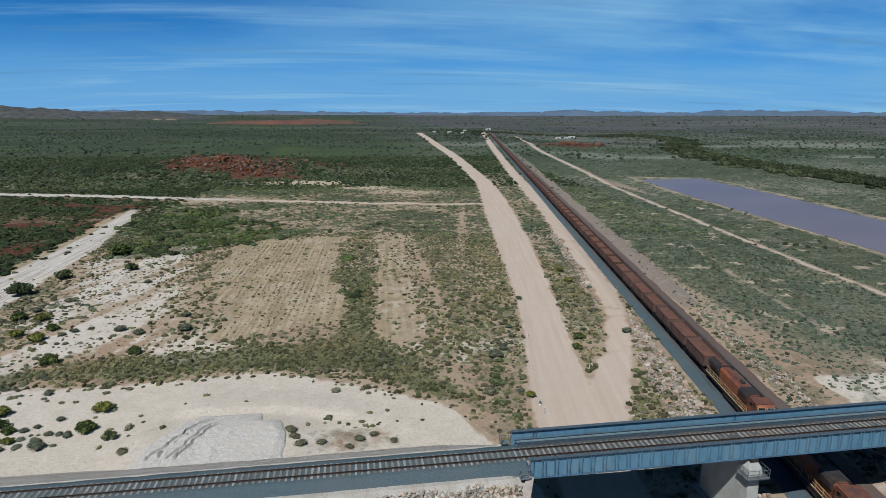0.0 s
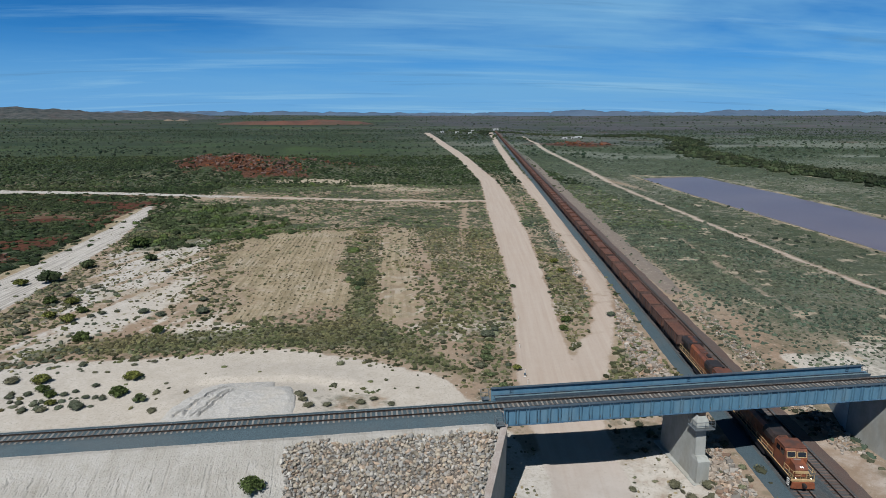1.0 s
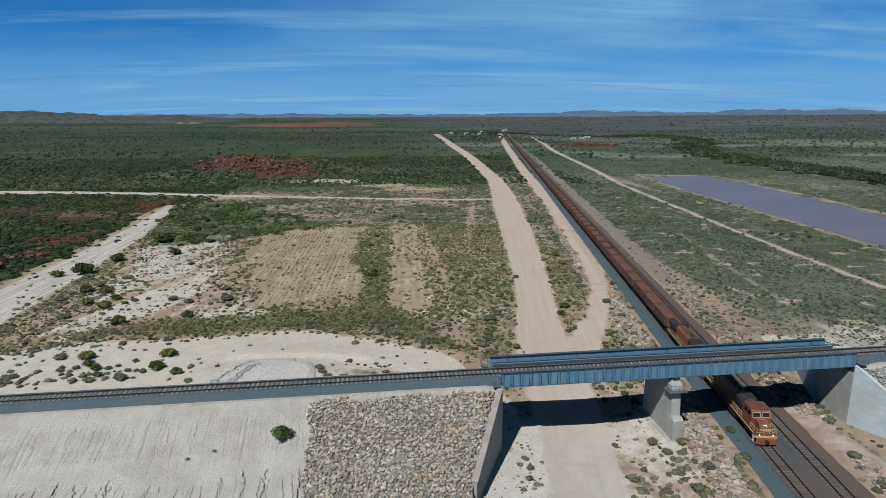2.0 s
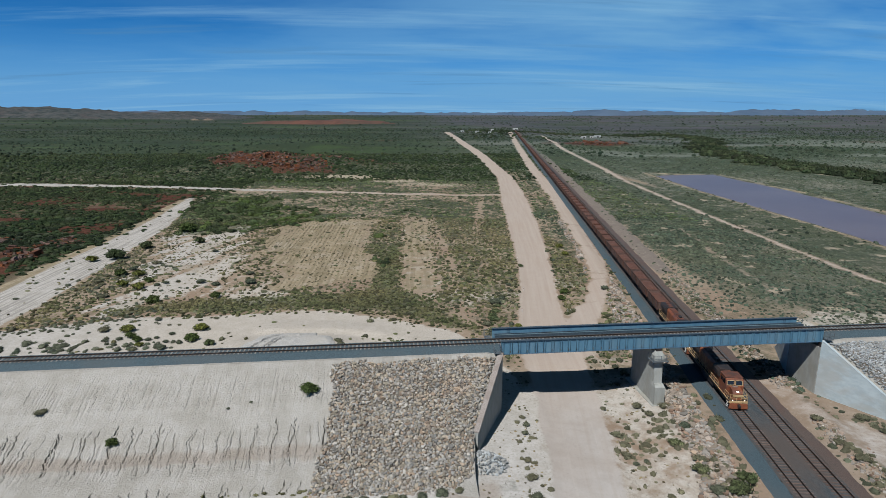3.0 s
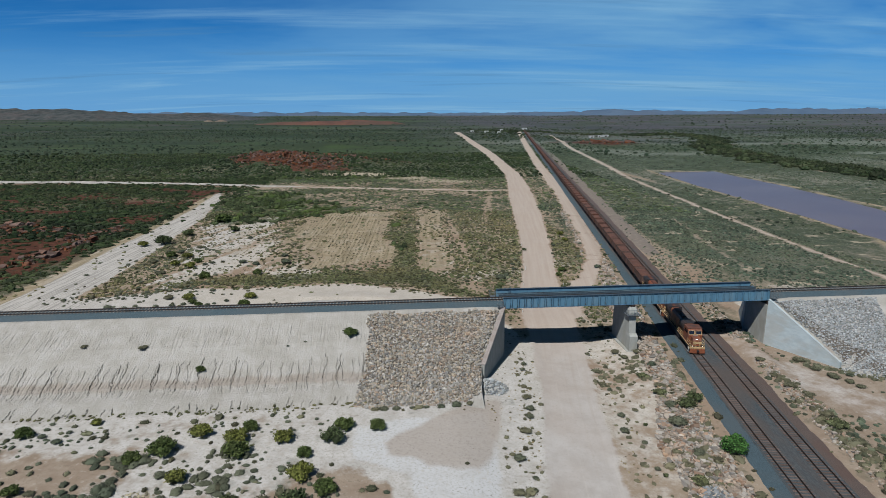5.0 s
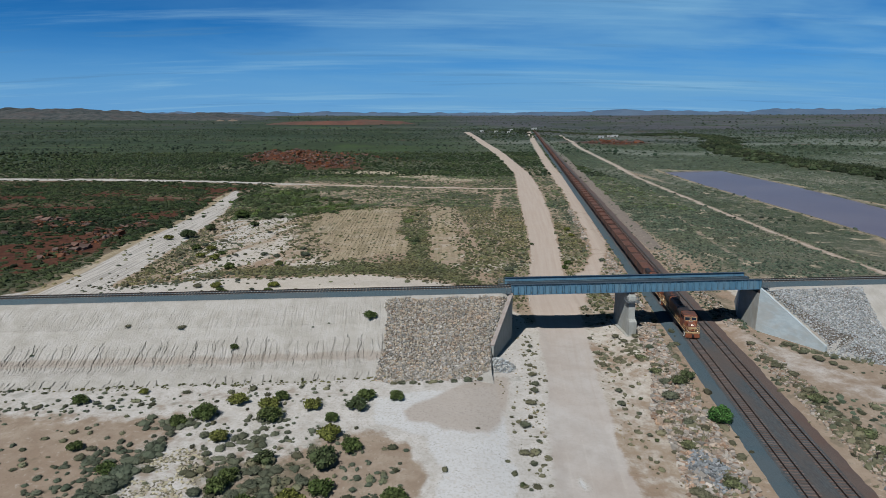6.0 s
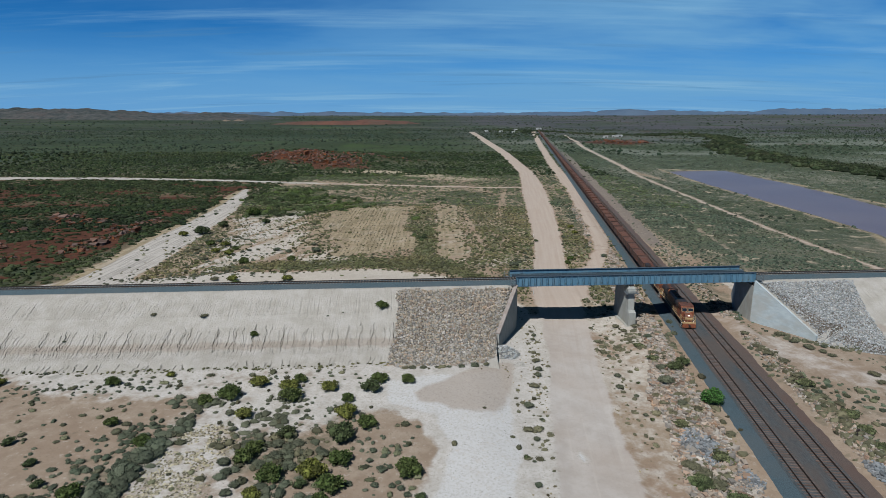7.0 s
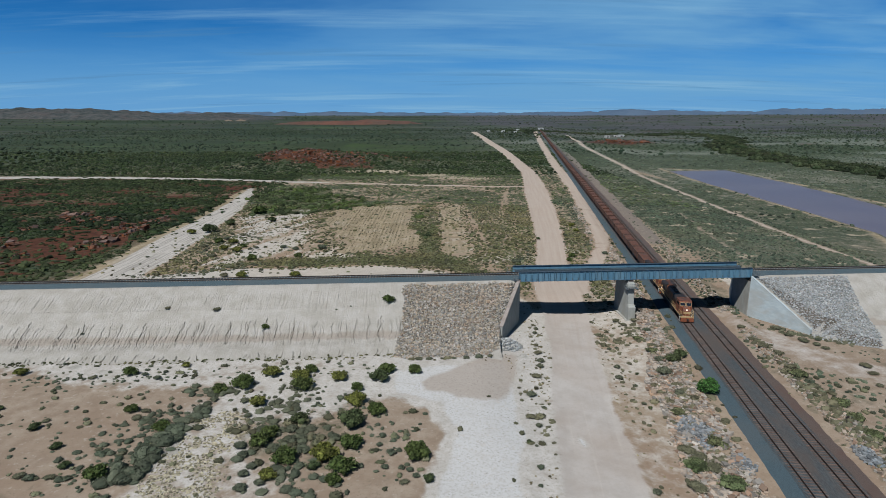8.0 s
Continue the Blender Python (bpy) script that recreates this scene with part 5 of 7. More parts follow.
def build_pier():
    p = thing("bridge_pier", UP @ Matrix.Translation((26.6, 0, 0)), "grey concrete wall pier with a sloping nose and inspection platform", "pier")
    s = Shape()
    prof = [(-4.5, -1.8), (-4.4, .2), (-3.75, 2.6), (-3.4, 6.9), (-2.9, 7.2), (-2.5, 8.0), (4.2, 8.0), (4.9, 6.9), (5.2, -1.8)]
    s.prism(prof, "x", -.72, .72)
    part("wall", s, M["concrete"], p)
    plinth = Shape()
    for y0, y1 in ((-4.8, -3.1),):
        v = []
        for z, gx, yy in ((-1.8, .86, y0), (2.3, .84, y0 + .08), (2.75, .735, y0 + .62)):
            v += [(-gx, yy, z), (gx, yy, z), (gx, y1, z), (-gx, y1, z)]
        f = [(3, 2, 1, 0), (8, 9, 10, 11)] + [(4 * k + i, 4 * k + (i + 1) % 4, 4 * k + 4 + (i + 1) % 4, 4 * k + 4 + i) for k in (0, 1) for i in range(4)]
        plinth.add(v, f)
    part("plinth", plinth, M["concrete"], p)
    part("footing", Shape().box(-1.3, 1.3, -5, 6, -1.9, -.75, c=.1), M["concrete"], p)
    for y in (-G, G):
        part("bearing", Shape().box(-.5, .5, y - .35, y + .35, 8.0, 8.6), M["dark_metal"], p)
    cap = Shape()
    v = [(-.85, -3.75, 6.75), (.85, -3.75, 6.75), (.85, -2.3, 6.75), (-.85, -2.3, 6.75), (-.85, -3.6, 7.5), (.85, -3.6, 7.5), (.85, -2.3, 7.5), (-.85, -2.3, 7.5), (-.5, -3.2, 8.25), (.5, -3.2, 8.25), (.5, -2.3, 8.25), (-.5, -2.3, 8.25)]
    cap.add(v, [(3, 2, 1, 0), (8, 9, 10, 11)] + [(4 * k + i, 4 * k + (i + 1) % 4, 4 * k + 4 + (i + 1) % 4, 4 * k + 4 + i) for k in (0, 1) for i in range(4)])
    part("cap", cap, M["concrete"], p)
    part("platform", Shape().box(-1.4, 1.4, -4.3, -2.3, 6.62, 6.72), M["galv"], p, "galvanised grating platform")
    handrail("platform_rail", p, [(-1.35, -2.4, 6.7), (-1.35, -3.4, 6.7), (-1.35, -4.25, 6.7), (0, -4.25, 6.7), (1.35, -4.25, 6.7), (1.35, -3.4, 6.7), (1.35, -2.4, 6.7)], 1.05, M["galv"])
    s = Shape()
    for x in (-1.2, 1.2):
        s.tube([(x * .6, -3.3, 5.8), (x, -4.3, 6.62)], .05, 5)
    part("platform_bracket", s, M["galv"], p)


build_bridge()
build_pier()
abutment("abutment_west", UP @ Matrix.Translation((-.3, 0, 0)), False, (-5.9, -12.4, 2.4), "grey concrete abutment with a raking wing wall", M["concrete"])
abutment("abutment_east", UP @ Matrix.Translation((SPAN + .1, 0, 0)), True, (-6.8, -13.0, .35), "grey concrete abutment with a broad pale wing wall", M["concrete"])
up_track()
low_tracks()


# ---- loose rock ----
def ico_points():
    bm = bmesh.new()
    bmesh.ops.create_icosphere(bm, subdivisions=1, radius=1)
    v = np.array([p.co[:] for p in bm.verts])
    f = np.array([[q.index for q in p.verts] for p in bm.faces])
    bm.free()
    return v, f


ICO = ico_points()
BOX8 = (np.array([(x, y, z) for z in (-1, 1) for x, y in ((-1, -1), (1, -1), (1, 1), (-1, 1))], float),
        np.array([(0, 2, 1), (0, 3, 2), (4, 5, 6), (4, 6, 7), (0, 1, 5), (0, 5, 4), (1, 2, 6), (1, 6, 5), (2, 3, 7), (2, 7, 6), (3, 0, 4), (3, 4, 7)]))


def rng_for(seed):
    return np.random.RandomState(seed)


def rock_cloud(centres, sizes, seed, flat=0.7, base=None):
    """Angular stones as one pair of arrays."""
    rng = rng_for(seed)
    v0, f0 = (ICO[0], ICO[1]) if base is None else base
    n, k = len(centres), len(v0)
    v = v0[None] * (1 + rng.uniform(-.42, .30, (n, k, 1))) + rng.uniform(-.2, .2, (n, k, 3))
    v = v * np.stack([rng.uniform(.8, 1.35, n), rng.uniform(.7, 1.1, n), rng.uniform(.6, 1.05, n) * flat / .7], 1)[:, None, :]
    a = rng.uniform(0, 2 * np.pi, n)
    t = rng.uniform(-.5, .5, n)
    c, s = np.cos(t)[:, None], np.sin(t)[:, None]
    y, z = v[..., 1] * c - v[..., 2] * s, v[..., 1] * s + v[..., 2] * c
    v = np.stack([v[..., 0], y, z], -1)
    c, s = np.cos(a)[:, None], np.sin(a)[:, None]
    v = np.stack([v[..., 0] * c - v[..., 1] * s, v[..., 0] * s + v[..., 1] * c, v[..., 2]], -1)
    v = v * np.asarray(sizes)[:, None, None] + np.asarray(centres)[:, None, :]
    f = (f0[None] + (np.arange(n) * k)[:, None, None]).reshape(-1, 3)
    return v.reshape(-1, 3), f


def poisson(x0, x1, y0, y1, gap, keep, seed):
    """Points about one gap apart on a jittered grid, those that keep() accepts."""
    rng = rng_for(seed)
    gx, gy = np.meshgrid(np.arange(x0, x1, gap), np.arange(y0, y1, gap * .9))
    gx = gx + (np.arange(gx.shape[0]) % 2)[:, None] * gap * .5
    x = gx.ravel() + rng.uniform(-.5, .5, gx.size) * gap
    y = gy.ravel() + rng.uniform(-.5, .5, gx.size) * gap
    k = keep(x, y)
    return x[k], y[k]


def riprap(name, x0, x1, edge, gap, mat, seed, label, near):
    """Rock armour laid on the slope: the stones of the stretch near as parts, the rest joined."""
    t = thing(name, UP, label, "rock armour", kind="structure")
    x, v = poisson(x0, x1, 0.0, TOE + 1.2, gap, edge, seed)
    v = v / TOE
    off, z = slope_surface(x, np.clip(v, 0, 1.05), 1)
    rng = rng_for(seed + 1)
    size = gap * (.54 + .42 * rng.rand(len(x)) ** 2.5)
    # bed under the stones, its colour darkened to stand for shade in the gaps
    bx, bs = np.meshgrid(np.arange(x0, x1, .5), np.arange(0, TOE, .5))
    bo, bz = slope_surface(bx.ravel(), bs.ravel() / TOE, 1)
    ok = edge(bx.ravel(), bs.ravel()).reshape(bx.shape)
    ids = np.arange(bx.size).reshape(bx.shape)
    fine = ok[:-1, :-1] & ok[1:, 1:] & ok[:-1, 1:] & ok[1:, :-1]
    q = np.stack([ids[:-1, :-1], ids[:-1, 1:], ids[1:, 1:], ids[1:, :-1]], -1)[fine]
    bed_me = bulk_mesh("gap_shade_bed", np.stack([bx.ravel(), -bo, bz + .0], 1), q, M["gap_shade_bed"])
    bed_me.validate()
    ob = new("gap_shade_bed", bed_me)
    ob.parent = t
    c = np.stack([x, -off, np.maximum(z, -.9) + size * .42], 1)
    pick = near(x, v * TOE)
    idx = np.flatnonzero(pick)[:300]
    chosen = np.zeros(len(x), bool)
    chosen[idx] = True
    vv, ff = rock_cloud(c[~chosen], size[~chosen], seed + 2)
    ob = new("rocks", bulk_mesh("rocks", vv, ff, mat))
    ob.parent = t
    tagged(ob, kind="stuff")
    kinds = []
    for k in range(8):
        a, b = rock_cloud(np.zeros((1, 3)), [1.0], seed + 30 + k)
        kinds.append(bulk_mesh("rock", a, b, mat))
    for k, i in enumerate(idx):
        ob = new("rock", kinds[k % 8])
        ob.parent = t
        ob.matrix_basis = Matrix.Translation(c[i]) @ Matrix.Rotation(rng.uniform(0, 6.28), 4, "Z") @ Matrix.Scale(float(size[i]), 4)


def west_edge(x, s):
    off = lerp(3.3, TOE, s / TOE)
    left = -26.4 - .06 * s + (vnoise(s, s * 0, 3, 91) - .5) * 1.2
    return (x < wing_end(off, False) - .3) & (x > left) & (s > .3 + 0.9 * vnoise(x, x * 0, 2, 92)) & (s < TOE * (.965 + .03 * vnoise(x, x * 0, 3, 95)) - 3.0 * sstep(-12, -7, x))


def east_edge(x, s):
    off = lerp(3.3, TOE, s / TOE)
    right = 78.2 - s * .26 + 1.2 * vnoise(s, s * 0, 5, 93)
    return (x > wing_end(off, True) + .25) & (x < right) & (s > .4 + 0.7 * vnoise(x, x * 0, 2, 94)) & (off < np.interp(x, [60, 63, 68, 76, 90], [18.6, 20.4, 24.2, 26, 26]) + 1.2 * (vnoise(x, x * 0, 3, 96) - .5))


riprap("riprap_west", -29.5, 0, west_edge, 0.36, M["rock_tan"], 101, "tan and grey rock armour on the embankment slope", lambda x, s: (x > -15) & (s > 9) & (s < 16))
riprap("riprap_east", 55, 90, east_edge, 0.28, M["rock_grey"], 111, "grey rock armour on the embankment slope", lambda x, s: (x > 64) & (s > 8) & (s < 14))


def rock_field(name, x0, x1, y0, y1, gap, keep, sizes, mat, seed, label, lift=.2):
    x, y = poisson(x0, x1, y0, y1, gap, keep, seed)
    rng = rng_for(seed + 5)
    s = rng.uniform(*sizes, len(x)) * (0.6 + 0.8 * rng.rand(len(x)) ** 3)
    v, f = rock_cloud(np.stack([x, y, height(x, y) + s * lift], 1), s, seed + 6, .7, (BOX8[0] * .74, BOX8[1]))
    tagged(new(name, bulk_mesh(name, v, f, mat)), label, "rocks", kind="stuff")


def pile(name, cx, cy, rx, ry, h, size, mat, seed, label):
    """A heap of stones."""
    def keep(x, y):
        return ((x - cx) / rx) ** 2 + ((y - cy) / ry) ** 2 < 1 + .25 * (vnoise(x, y, 1.5, seed) - .5)
    x, y = poisson(cx - rx * 1.2, cx + rx * 1.2, cy - ry * 1.2, cy + ry * 1.2, size * 1.1, keep, seed)
    rng = rng_for(seed + 2)
    r = np.sqrt(((x - cx) / rx) ** 2 + ((y - cy) / ry) ** 2)
    s = size * rng.uniform(.5, .95, len(x))
    z = height(x, y) + h * np.clip(1 - r ** 1.6, 0, 1) + s * .2
    v, f = rock_cloud(np.stack([x, y, z], 1), s, seed + 3)
    core = Shape()
    v2 = [(cx + rx * .97 * math.cos(a) * q, cy + ry * .97 * math.sin(a) * q, float(height(cx, cy)) + h * max(0, 1 - q ** 1.6) - .12) for q in (1.0, .66, .33) for a in [k * math.pi / 8 for k in range(16)]]
    v2.append((cx, cy, float(height(cx, cy)) + h - .1))
    f2 = [(k * 16 + i, k * 16 + (i + 1) % 16, k * 16 + 16 + (i + 1) % 16, k * 16 + 16 + i) for k in (0, 1) for i in range(16)] + [(32 + i, 32 + (i + 1) % 16, 48) for i in range(16)]
    t = thing(name, pose(0, 0, 0), label, "rock pile")
    part("core", core.add(v2, f2), mat, t)
    ob = new("rubble", bulk_mesh("rubble", v, f, mat))
    ob.parent = t
    tagged(ob, kind="stuff")


def by_rail_west(x, y):
    d = east_of_rail(x, y) + 0.9
    w = 4.6 + 2.8 * vnoise(y, y * 0, 9, 131) + 2.4 * sstep(-15, -40, y)
    return (d < -5.3) & (d > -5.3 - w) & (vnoise(x, y, 3.2, 132) > .14) & (strip(x, y, SIDE) < .3) & (strip(x, y, ROAD) < .3)


def by_rail_east(x, y):
    d = east_of_rail(x, y)
    w = 1.4 + 3.2 * vnoise(y, y * 0, 9, 133)
    return (y < 85 - 25 * vnoise(x, y, 6, 135)) & (d > 10.2) & (d < 10.6 + w) & (vnoise(x, y, 3.0, 134) > .30)


rock_field("rubble_west", 10, 70, -95, 170, 0.36, by_rail_west, (.20, .46), M["rock_pale"], 121, "pale broken rock strewn beside the railway")
rock_field("rubble_east", 20, 100, -95, 170, 0.46, by_rail_east, (.14, .32), M["rock_pale"], 122, "broken rock and soil along the cess")
pile("rock_pile", -4.2, -17.9, 3.3, 2.6, 1.8, .30, M["rock_grey"], 141, "heap of blue-grey stones at the wing wall")
pile("rock_pile", 21.0, -51.0, 2.7, 5.2, .5, .36, M["rock_dull"], 142, "spread heap of grey broken stone")
pile("rock_pile", 23.6, -60.5, 1.5, 2.6, .4, .34, M["rock_dull"], 143, "small spread heap of grey broken stone")
pile("rock_pile", 41.5, -60, 1.2, 3.2, .4, .36, M["rock_dull"], 144, "narrow heap of grey broken stone")


def red_tor(x, y):
    a = blob(x, y, -150, 425, 50, 40) + .8 * blob(x, y, -95, 400, 35, 25) + .85 * blob(x, y, -62, 460, 38, 30)
    return (a * (0.3 + 1.1 * fbm(x, y, 20, 3, 151)) > .56) & (vnoise(x, y, 9, 157) > .3)


rock_field("red_outcrop", -260, 20, 330, 540, 2.6, red_tor, (.8, 1.7), M["rock_red"], 152, "rust-red boulder outcrop among scrub", .1)
rock_field("red_outcrop", 225, 350, 790, 900, 4.5, lambda x, y: blob(x, y, 285, 845, 45, 22) * (.5 + vnoise(x, y, 14, 153)) > .4, (2.0, 3.6), M["rock_red"], 154, "distant rust-red boulder outcrop", .1)
rock_field("red_outcrop", -215, -125, 40, 150, 2.0, lambda x, y: (fbm(x, y, 16, 3, 155) > .62) & (x < -140), (.6, 1.3), M["rock_red"], 156, "low rust-red rocks in dark scrub", .1)


# ---- the ore train ----
LOCO_FRONT = -6.0


def wheelset(parent, y, mat):
    n = 10
    for side in (-1, 1):
        rings = [(side * x, r) for r, x in ((.40, .80), (.46, .82), (.46, .68), (.50, .675), (.50, .64))]
        v = [(x, y + r * math.cos(2 * math.pi * i / n), 1.01 + r * math.sin(2 * math.pi * i / n)) for x, r in rings for i in range(n)]
        f = [(k * n + i, k * n + (i + 1) % n, k * n + n + (i + 1) % n, k * n + n + i) for k in range(4) for i in range(n)]
        f += [tuple(range(n)), tuple(range(5 * n - 1, 4 * n - 1, -1))]
        part("wheel", Shape().add(v, f), mat, parent)
    part("axle", Shape().tube([(-.64, y, 1.01), (.64, y, 1.01)], .08, 6), mat, parent)


def bogie(parent, y, axles, mat):
    b = new("bogie")
    b.parent = parent
    tagged(b, "dark dusty steel bogie")
    h = axles[-1] - axles[0]
    s = Shape()
    for side in (-1, 1):
        s.prism([(-h / 2 - .45, 1.05), (-h / 2 - .2, 1.35), (h / 2 + .2, 1.35), (h / 2 + .45, 1.05), (h / 2, .85), (.3, .7), (-.3, .7), (-h / 2, .85)], "x", side * .86, side * 1.02)
    s.box(-1.0, 1.0, -.25, .25, .95, 1.3)
    part("side_frame", s, mat, b)
    for a in axles:
        wheelset(b, a, mat)
    b.location = (0, y, 0)
    return b


def build_loco():
    """Local frame: track centre at x = 0, front at y = 0, body towards +y, rail top at z = 0.55."""
    t = thing("locomotive", pose(0, 0, 0), "dusty orange heavy diesel locomotive with yellow handrails", "locomotive", "locomotives")
    L = 22.0
    s = Shape()
    s.box(-1.5, 1.5, .55, L - .5, 1.55, 1.85)
    s.box(-1.2, 1.2, 6.8, 14.8, .95, 1.55, c=.15)
    part("underframe", s, M["dark_metal"], t)
    # fuel tank and steps
    s = Shape()
    s.box(-1.45, 1.45, 7.6, 14.2, .85, 1.5, c=.3)
    part("fuel_tank", s, M["dark_metal"], t)
    for y in (4.2, 17.6):
        bogie(t, y, (-1.9, 0, 1.9), M["dark_metal"])
    # nose, cab, hood
    s = Shape()
    nose = [(.95, 1.85), (1.0, 2.9), (1.3, 3.3), (2.9, 3.55), (2.9, 1.85)]
    s.prism(nose, "x", -.78, .78)
    part("nose", s, M["orange"], t)
    s = Shape()
    prof = [(2.7, 1.85), (2.45, 3.45), (2.75, 4.55), (3.1, 4.8), (5.3, 4.8), (5.35, 1.85)]
    s.prism(prof, "x", -1.38, 1.38)
    cab = part("cab", s, M["orange"], t)
    s = Shape()
    s.box(-1.42, 1.42, 2.95, 5.38, 4.78, 4.9, c=.05)
    part("cab_roof", s, M["hood_top"], t)
    # windscreens: two panes set in the sloped front, side windows
    def front_y(z):
        return lerp(2.45, 2.75, (z - 3.45) / 1.1) - .03
    for x0, x1 in ((-1.22, -.12), (.12, 1.22)):
        v = [(x0, front_y(3.72), 3.72), (x1, front_y(3.72), 3.72), (x1, front_y(4.42), 4.42), (x0, front_y(4.42), 4.42)]
        v += [(x, y + .06, z) for x, y, z in v]
        f = [(0, 1, 2, 3), (7, 6, 5, 4), (0, 4, 5, 1), (1, 5, 6, 2), (2, 6, 7, 3), (3, 7, 4, 0)]
        part("windscreen", Shape().add(v, f), M["glass"], cab, "dark glass")
        fr = Shape()
        for (ax, az, bx, bz) in ((x0, 3.72, x1, 3.72), (x1, 3.72, x1, 4.42), (x1, 4.42, x0, 4.42), (x0, 4.42, x0, 3.72)):
            fr.tube([(ax, front_y(az) - .02, az), (bx, front_y(bz) - .02, bz)], .05, 4)
        part("window_frame", fr, M["yellow"], cab, "pale yellow surround")
    for side in (-1, 1):
        for y0, y1 in ((3.0, 3.9), (4.1, 5.0)):
            part("side_window", Shape().box(side * 1.375, side * 1.395, y0, y1, 3.7, 4.4), M["glass"], cab, "dark glass")
    # number boards and headlights on the front
    part("number_board", Shape().box(-.42, .42, 2.32, 2.42, 3.44, 3.58), M["grate"], t, "blank pale board")
    for x in (-.12, .12):
        s = Shape()
        ring = [(x + .07 * math.cos(a * math.pi / 5), 3.18 + .07 * math.sin(a * math.pi / 5)) for a in range(10)]
        s.prism(ring, "y", .98, 1.22)
        part("headlight", s, M["headlight"], t, "lit round headlight")
    for x in (-.95, .95):
        s = Shape()
        ring = [(x + .055 * math.cos(a * math.pi / 5), 2.02 + .055 * math.sin(a * math.pi / 5)) for a in range(10)]
        s.prism(ring, "y", .35, .5)
        part("ditch_light", s, M["headlight"], t, "lit round headlight")
    part("nose_band", Shape().box(-.79, .79, .90, .96, 2.35, 2.75), M["yellow"], t, "pale yellow panel")
    # front platform, plough, coupler
    part("front_platform", Shape().box(-1.5, 1.5, .4, 1.5, 1.55, 1.85, c=.08), M["yellow"], t, "pale yellow end sill")
    s = Shape()
    s.prism([(-1.5, .55 + .12), (-1.35, 1.5), (1.35, 1.5), (1.5, .55 + .12), (.4, .55 + .05), (-.4, .55 + .05)], "y", .22, .42)
    part("plough", s, M["orange"], t)
    part("coupler", Shape().box(-.18, .18, -.35, .5, 1.1, 1.45, c=.05), M["dark_metal"], t)
    part("coupler", Shape().box(-.18, .18, L - .6, L + .25, 1.1, 1.45, c=.05), M["dark_metal"], t)
    # long hood with chamfered shoulders, roof gear
    s = Shape()
    s.prism([(-.95, 1.85), (-.95, 4.15), (-.6, 4.55), (.6, 4.55), (.95, 4.15), (.95, 1.85)], "y", 5.36, 17.2)
    part("hood", s, M["orange"], t)
    part("hood_top", Shape().prism([(-.62, 4.552), (-.55, 4.66), (.55, 4.66), (.62, 4.552)], "y", 6.0, 17.0), M["hood_top"], t, "rust-dusted hood roof")
    s = Shape()
    s.prism([(-.95, 1.85), (-.95, 3.2), (-1.45, 3.7), (-1.45, 4.4), (-1.2, 4.7), (1.2, 4.7), (1.45, 4.4), (1.45, 3.7), (.95, 3.2), (.95, 1.85)], "y", 17.2, 21.0)
    part("radiator_cabin", s, M["dark_metal"], t, "dark grey flared radiator cabin")
    part("rear_hood", Shape().prism([(-.95, 1.85), (-.95, 3.9), (-.6, 4.3), (.6, 4.3), (.95, 3.9), (.95, 1.85)], "y", 21.0, 21.5), M["orange"], t)
    for y in (17.9, 19.1, 20.3):
        ring = [(1.0 * .5 * math.cos(a * math.pi / 8), y + .5 * math.sin(a * math.pi / 8)) for a in range(16)]
        part("fan", Shape().prism(ring, "z", 4.7, 4.78), M["hood_top"], t)
    part("exhaust", Shape().box(-.3, .3, 10.2, 11.3, 4.6, 4.95, c=.05), M["dark_metal"], t)
    part("dynamic_brake", Shape().prism([(-.97, 3.3), (-1.3, 3.6), (-1.3, 4.3), (-1.0, 4.72), (1.0, 4.72), (1.3, 4.3), (1.3, 3.6), (.97, 3.3)], "y", 6.4, 9.2), M["dark_metal"], t, "dark grey blower housing")
    part("roof_box", Shape().box(-.4, .4, 12.0, 12.8, 4.62, 4.85, c=.05), M["hood_top"], t)
    part("roof_box", Shape().box(-.5, .5, 14.0, 15.6, 4.62, 4.80, c=.05), M["hood_top"], t)
    # hood doors each side
    door = Shape().box(-.01, .03, 0, .78, 2.0, 3.9, c=.0).mesh("hood_door", M["orange"])
    for side in (-1, 1):
        for k in range(8):
            y = 9.4 + k * .95
            part("hood_door", door, None, t, m=Matrix.Translation((side * .95, y, 0)) @ Matrix.Diagonal((side, 1, 1, 1)))
    # walkway edge and handrails
    for side in (-1, 1):
        part("walkway_edge", Shape().box(side * 1.42 - .06, side * 1.42 + .06, 1.4, 21.6, 1.72, 1.9), M["yellow"], t, "pale yellow sill")
        path = [(side * 1.45, y, 1.85) for y in (5.6, 7.2, 8.8, 10.4, 12, 13.6, 15.2, 16.8, 18.4, 20, 21.4)]
        handrail("handrail", t, path, 1.05, M["yellow"])
        handrail("front_handrail", t, [(side * 1.45, 2.5, 1.85), (side * 1.45, 1.2, 1.85), (side * 1.35, .45, 1.85), (side * .35, .42, 1.85)], 1.1, M["yellow"])
        st = Shape()
        for k in range(4):
            st.box(side * 1.5 - .12, side * 1.5 + .06, .75, 1.25, .75 + k * .27, .80 + k * .27)
        part("steps", st, M["white"], t)
    return t


